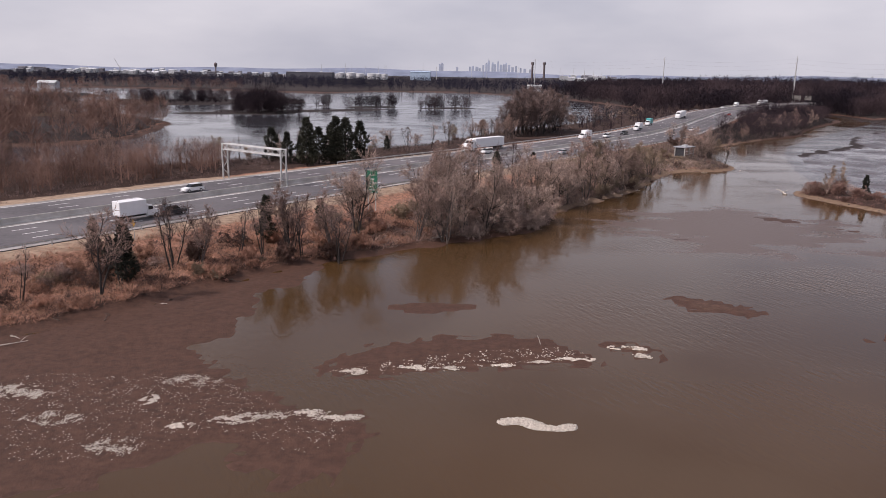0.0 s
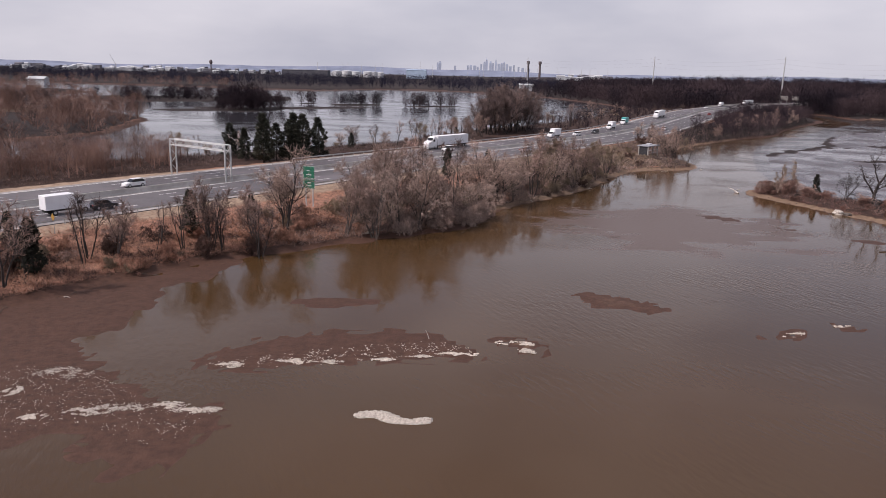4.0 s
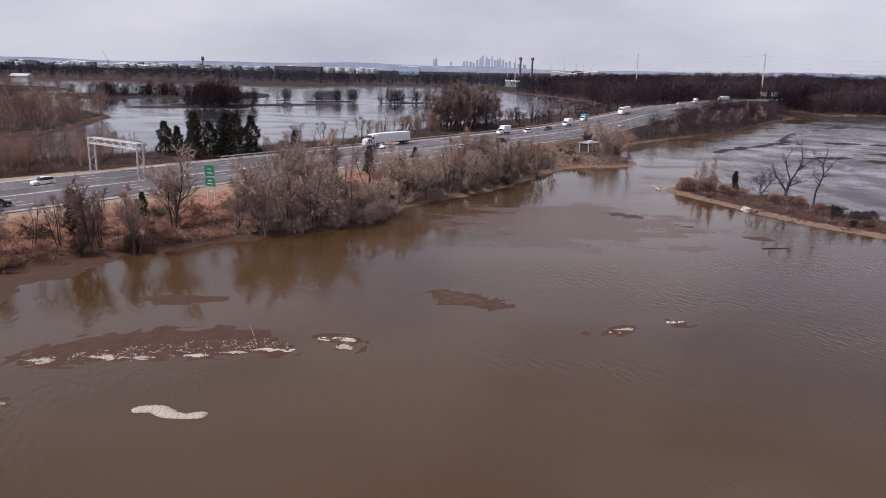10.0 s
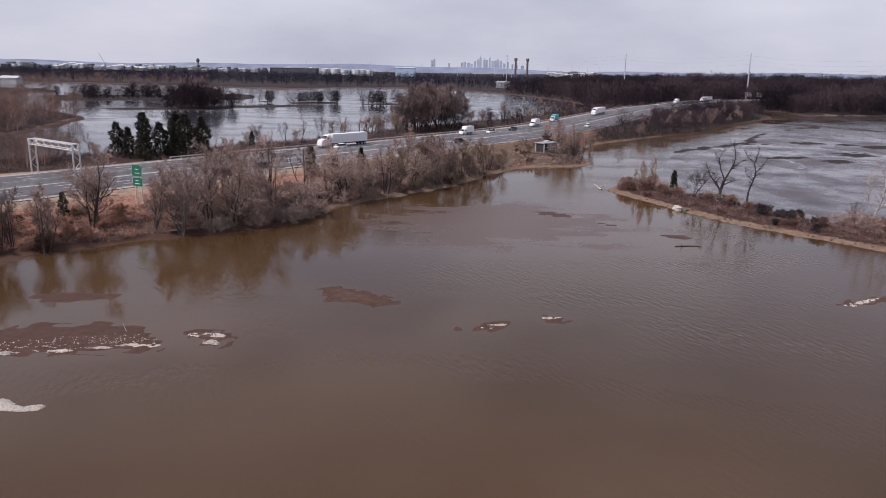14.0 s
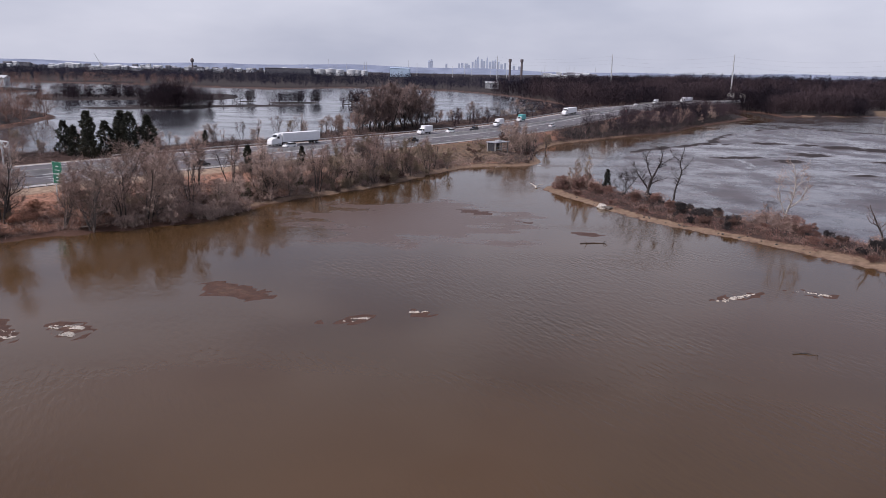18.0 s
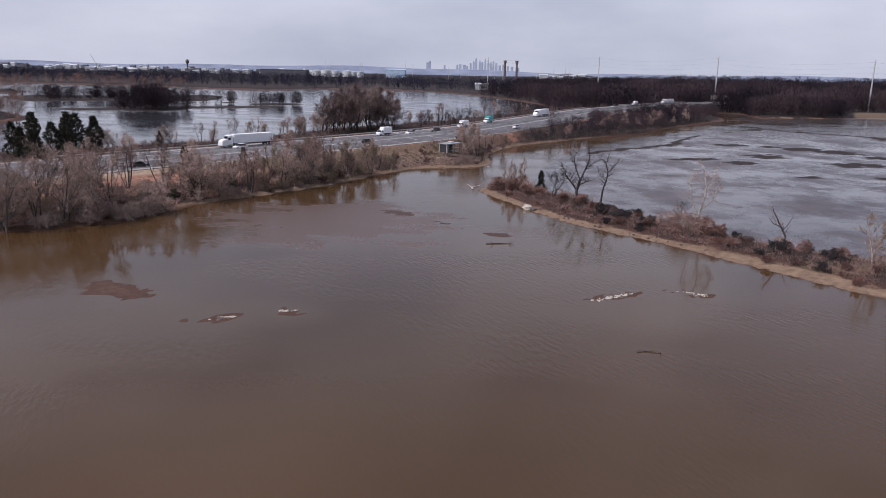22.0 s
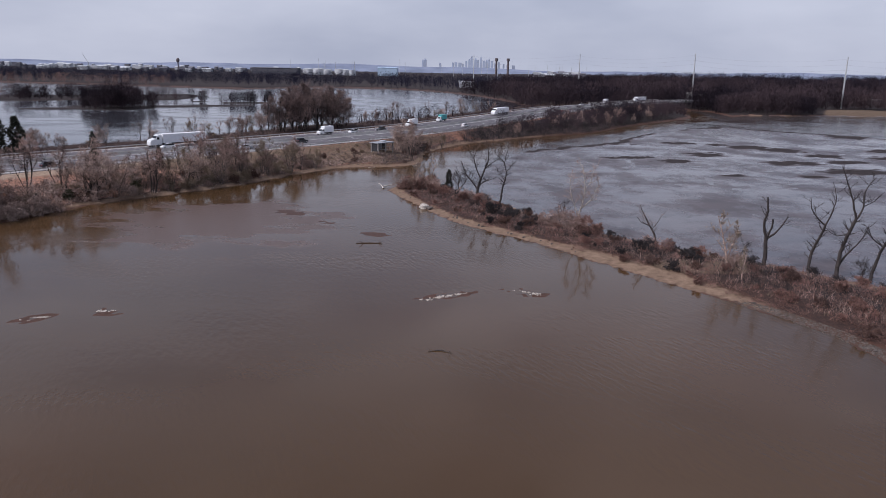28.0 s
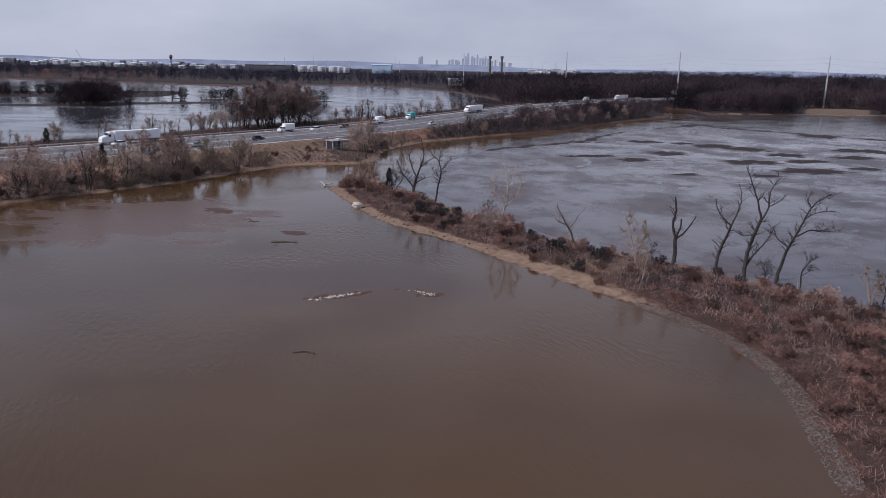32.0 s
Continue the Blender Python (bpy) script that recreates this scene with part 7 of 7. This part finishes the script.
# ---------------------------------------------------------------- shells, sticks and driftwood
def shell_heap(label, outline, high, pieces, seed, solid=True, size=(0.06, 0.17)):
    """A bank of bleached shells: a low mound with loose shells on it."""
    r = random.Random(seed)
    c = arcs(outline, True, 0.4)
    ob = thing("shell_bank", label, "shell bank", group="shell banks on the mud")
    x0, y0, x1, y1 = *c.min(0), *c.max(0)
    if solid:
        n = 46
        verts, faces, idx = [], [], {}
        for j in range(n + 1):
            for i in range(n + 1):
                x, y = x0 + (x1 - x0) * i / n, y0 + (y1 - y0) * j / n
                d = inside_one(x, y, c)
                if d > -0.12:
                    idx[i, j] = len(verts)
                    verts.append((x, y, -0.05 + 0.06 * min(1, max(0, d + 0.12) / 0.3) + high * min(1, max(0, d) / 0.9) ** 0.6 + r.uniform(0, 0.05)))
        for (i, j) in list(idx):
            q = [(i, j), (i + 1, j), (i + 1, j + 1), (i, j + 1)]
            if all(k in idx for k in q):
                faces.append([idx[k] for k in q])
        part("mound", mesh_from("mound", verts, faces, SHELL), None, ob)
    verts, faces = [], []
    got = 0
    while got < pieces:
        x, y = r.uniform(x0, x1), r.uniform(y0, y1)
        d = inside_one(x, y, c)
        if d < -0.02 or (not solid and (r.random() > 0.25 + d or noise.noise(Vector((x * 0.9, y * 0.9, seed))) + 0.6 * noise.noise(Vector((x * 2.2, y * 2.2, seed + 5))) < r.uniform(-0.25, 0.3))):
            continue
        got += 1
        z = (high * min(1, max(0, d) / 0.9) ** 0.6 if solid else height_at(x, y)) + 0.02
        s = r.uniform(*size)
        a, t = r.uniform(0, 6.28), r.uniform(-0.5, 0.5)
        u, v = Vector((math.cos(a), math.sin(a), t * 0.5)), Vector((-math.sin(a), math.cos(a), t))
        p = Vector((x, y, z))
        n = len(verts)
        verts += [p + u * s, p + v * s * 0.7, p - u * s * 0.8, p - v * s * 0.7, p + Vector((0, 0, s * 0.55))]
        faces += [(n, n + 1, n + 4), (n + 1, n + 2, n + 4), (n + 2, n + 3, n + 4), (n + 3, n, n + 4)]
    tagged(part("loose_shell", mesh_from("loose_shell", verts, faces, SHELL), None, ob), kind="stuff")
    return ob


shell_heap("curved bank of bleached shells rising from the water", [(0.6, 56.2), (1.6, 57.0), (3.2, 57.1), (4.6, 56.2), (5.6, 55.8), (6.6, 56.3), (7.4, 56.2), (7.2, 55.3), (5.4, 54.9), (3.6, 55.1), (2.4, 55.8), (1.2, 55.6)], 0.16, 500, 1)
shell_heap("pale shell patch on a small mud hump", [(12.8, 75.2), (14.0, 75.7), (16.6, 75.4), (16.9, 74.6), (15.0, 74.5), (13.2, 74.7)], 0.0, 260, 2, False, (0.08, 0.2))
shell_heap("small pale shell patch beside a mud hump", [(15.2, 73.4), (16.4, 73.6), (17.2, 72.5), (16.2, 72.2), (15.3, 72.6)], 0.0, 150, 3, False, (0.08, 0.2))
for k, (x, y, w, d) in enumerate([(-13.5, 65.5, 1.6, 0.8), (-7.4, 67.0, 1.9, 0.7), (-4.0, 67.4, 1.6, 0.5), (1.2, 68.7, 1.4, 0.5), (5.0, 69.9, 1.3, 0.4), (8.0, 71.0, 1.6, 0.45), (10.0, 71.3, 1.1, 0.6)]):
    shell_heap("white shell streak along the mud bar's edge", [(x - w, y - 0.2), (x - 0.3 * w, y + 0.5 * d), (x + 0.1 * w, y + d), (x + w, y + 0.25), (x + 0.3 * w, y - d), (x - 0.2 * w, y - 0.4 * d)], 0.0, 420, 20 + k, False, (0.04, 0.12))
shell_heap("scattered white shells on a dark mud bar", [(-16, 65.2), (-9, 69), (0, 72.5), (8, 74.5), (10, 71.5), (1, 68.4), (-8, 65.6)], 0.0, 420, 40, False, (0.05, 0.14))
for k, (x, y, w, d) in enumerate([(-29.2, 48.9, 2.4, 1.6), (-36.6, 52.8, 2.8, 1.3), (-28.4, 61.6, 3.2, 1.5), (-42.0, 57.0, 3.0, 1.2), (-30.2, 57.0, 0.8, 1.1), (-21.7, 54.1, 2.2, 0.8), (-11.9, 55.6, 1.2, 0.7), (-19, 55.3, 2.6, 0.9), (-15.6, 56.2, 1.8, 0.8), (-25.5, 52.6, 1.2, 0.6), (-43, 58, 2.5, 1.0), (-13.5, 55.4, 1.6, 0.7)]):
    shell_heap("patch of white shells scattered on the mud flat", [(x - w, y - 0.3), (x - 0.2 * w, y + d), (x + w, y + 0.4), (x + 0.4 * w, y - d), (x - 0.5 * w, y - 0.8 * d)], 0.0, 420, 60 + k, False, (0.04, 0.115))
shell_heap("thinly scattered shells over the brown mud flat", [(-48, 52), (-44, 61), (-36, 62), (-26, 63), (-18, 57), (-12, 54), (-14, 49), (-22, 52), (-28, 47), (-36, 46)], 0.0, 1900, 90, False, (0.03, 0.09))
# small oyster bars out in the creek
for k, (pts, n) in enumerate([([(45.6, 81.6), (47.4, 82.6), (48.8, 82.9), (48.2, 81.8), (46.4, 80.9)], 70), ([(53.0, 85.5), (54, 86.3), (55.8, 86.0), (54.8, 85.1)], 50), ([(94.2, 95.6), (96.2, 97.2), (99.0, 99.0), (101, 100.2), (99.6, 98.6), (97, 96.5), (95, 95.2)], 150), ([(107, 102), (110, 101.2), (112.6, 100.2), (112, 99.4), (109, 100.3)], 60)]):
    shell_heap("low oyster bar of mud and pale shells awash", pts, 0.0, n, 120 + k, False, (0.07, 0.2))


def stick(name, label, points, r0, mat, forks=0, seed=1):
    ob = thing(name, label, "driftwood")
    rr = random.Random(seed)
    pts = [Vector(p) for p in points]
    n = len(pts) - 1
    part("stem", tubes("stem", [(a, b, r0 * (1 - 0.7 * i / n), r0 * (1 - 0.7 * (i + 1) / n)) for i, (a, b) in enumerate(zip(pts, pts[1:]))], mat, 7), None, ob)
    for k in range(forks):
        i = rr.randrange(n)
        p = pts[i].lerp(pts[i + 1], rr.random())
        q = p + Vector((rr.uniform(-1, 1), rr.uniform(-1, 1), rr.uniform(0.1, 0.7))) * (r0 * 9)
        part("branch", tubes("branch", [(p, p.lerp(q, 0.5) + Vector((0, 0, r0)), r0 * 0.5, r0 * 0.35), (p.lerp(q, 0.5) + Vector((0, 0, r0)), q, r0 * 0.35, r0 * 0.1)], mat, 5), None, ob)


PALE_WOOD = material("bleached_wood", (0.42, 0.38, 0.33), (0.62, 0.57, 0.50), 0.9, 4, bump=0.4)
DARK_WOOD = material("wet_wood", (0.04, 0.03, 0.025), (0.09, 0.07, 0.055), 0.8, 4, bump=0.4)
stick("stake", "white stake standing in the mud bar", [(5.6, 75.0, -0.2), (5.4, 75.0, 0.5), (5.15, 75.0, 1.1)], 0.06, PALE_WOOD)
stick("driftwood", "bleached forked driftwood at the spit's tip", [(75.4, 190.4, 0.05), (75.0, 192.0, 0.3), (75.8, 193.4, 0.35), (77.2, 194.6, 0.5)], 0.24, PALE_WOOD, 1, 3)
stick("driftwood", "pale fallen log on the bank edge", [(px, py, height_at(px, py) + 0.15) for px, py in ((-10.4, 123.6), (-8.6, 125.2), (-6.9, 126.6))], 0.15, PALE_WOOD, 3, 4)
stick("driftwood", "long pale branch lying on the mud flat", [(-54, 66.5, 0.25), (-51.5, 67.6, 0.3), (-49.2, 69.4, 0.32)], 0.09, PALE_WOOD, 3, 5)
stick("driftwood", "dark log stranded in shallow water", [(79.5, 127.6, 0.02), (82, 128.2, 0.08), (84, 128.3, 0.02)], 0.14, DARK_WOOD, 3, 6)
stick("driftwood", "dark waterlogged branch in the creek", [(97, 76.6, 0.0), (98.4, 77, 0.1), (99.6, 76.4, 0.02)], 0.08, DARK_WOOD, 3, 7)
rr = random.Random(5)
for n in range(26):
    i = rr.randrange(len(shore))
    x, y = shore[i] - inland[i] * rr.uniform(-1.5, 2.5)
    a, ln = rr.uniform(0, 6.28), rr.uniform(0.8, 2.6)
    z = max(height_at(x, y), 0) + 0.06
    stick("driftwood", "dead branch washed up along the bank", [(x, y, z), (x + math.cos(a) * ln * 0.5, y + math.sin(a) * ln * 0.5, z + 0.12), (x + math.cos(a) * ln, y + math.sin(a) * ln, max(height_at(x + math.cos(a) * ln, y + math.sin(a) * ln), 0) + 0.06)], 0.06, PALE_WOOD if rr.random() < 0.5 else DARK_WOOD, 2, 30 + n)


# rocks along the spit's sandy edge
ROCK = material("grey_rock", (0.030, 0.025, 0.021), (0.125, 0.104, 0.088), 0.9, 3, bump=0.6, per_object=0.25)


def rock(x, y, s, seed, label="pale stone on the spit's shore"):
    r = random.Random(seed)
    bm = bmesh.new()
    bmesh.ops.create_icosphere(bm, subdivisions=2, radius=1.0)
    for v in bm.verts:
        v.co *= r.uniform(0.78, 1.12)
        v.co.z *= 0.6
    ob = part("rock", bm, ROCK)
    tagged(ob, label, "rock", group="rocks on the spit")
    ob.matrix_basis = Matrix.Translation((x, y, max(height_at(x, y), 0) + s * 0.2)) @ Matrix.Rotation(r.uniform(0, 6.28), 4, "Z") @ Matrix.Diagonal((s * r.uniform(0.8, 1.4), s, s, 1))
    return ob


rock(88.6, 164.3, 1.3, 1, "large white boulder at the spit's edge").data.materials[0] = SHELL
rock(90.0, 163.0, 0.8, 2)
front = arcs([(79, 184), (90, 161), (98, 148), (112, 133), (122, 120), (131, 109), (139, 99), (144, 92), (148, 84), (149.5, 74), (148.5, 65), (147, 53)], False, 0.5)
for n in range(26):
    p = front[rr.randrange(len(front) * (1 if n % 3 else 2) // 2)]
    rock(p[0] + rr.uniform(0.2, 1.8), p[1] + rr.uniform(0.2, 1.8), rr.uniform(0.12, 0.32), 50 + n)


def pebbles(label, places, size, seed):
    r = random.Random(seed)
    verts, faces = [], []
    for x, y in places:
        s = r.uniform(*size)
        z = height_at(x, y)
        n = len(verts)
        a = r.uniform(0, 6.28)
        for k in range(4):
            verts.append((x + math.cos(a + k * 1.57) * s * r.uniform(0.7, 1.2), y + math.sin(a + k * 1.57) * s * r.uniform(0.7, 1.2), z))
        verts.append((x, y, z + s * r.uniform(0.5, 0.9)))
        faces += [(n + k, n + (k + 1) % 4, n + 4) for k in range(4)]
    tagged(new("shingle", mesh_from("shingle", verts, faces, ROCK)), label, "shingle", kind="stuff")


pl = []
for n in range(9000):
    p = front[rr.randrange(int(len(front) * 0.68), len(front))]
    x, y = p[0] + rr.uniform(-0.4, 4.2), p[1] + rr.uniform(-0.4, 2.2)
    if -0.3 < in_spit(x, y) < 1.9:
        pl.append((x, y))
pebbles("grey shingle and shells along the spit's shore", pl, (0.05, 0.15), 8)
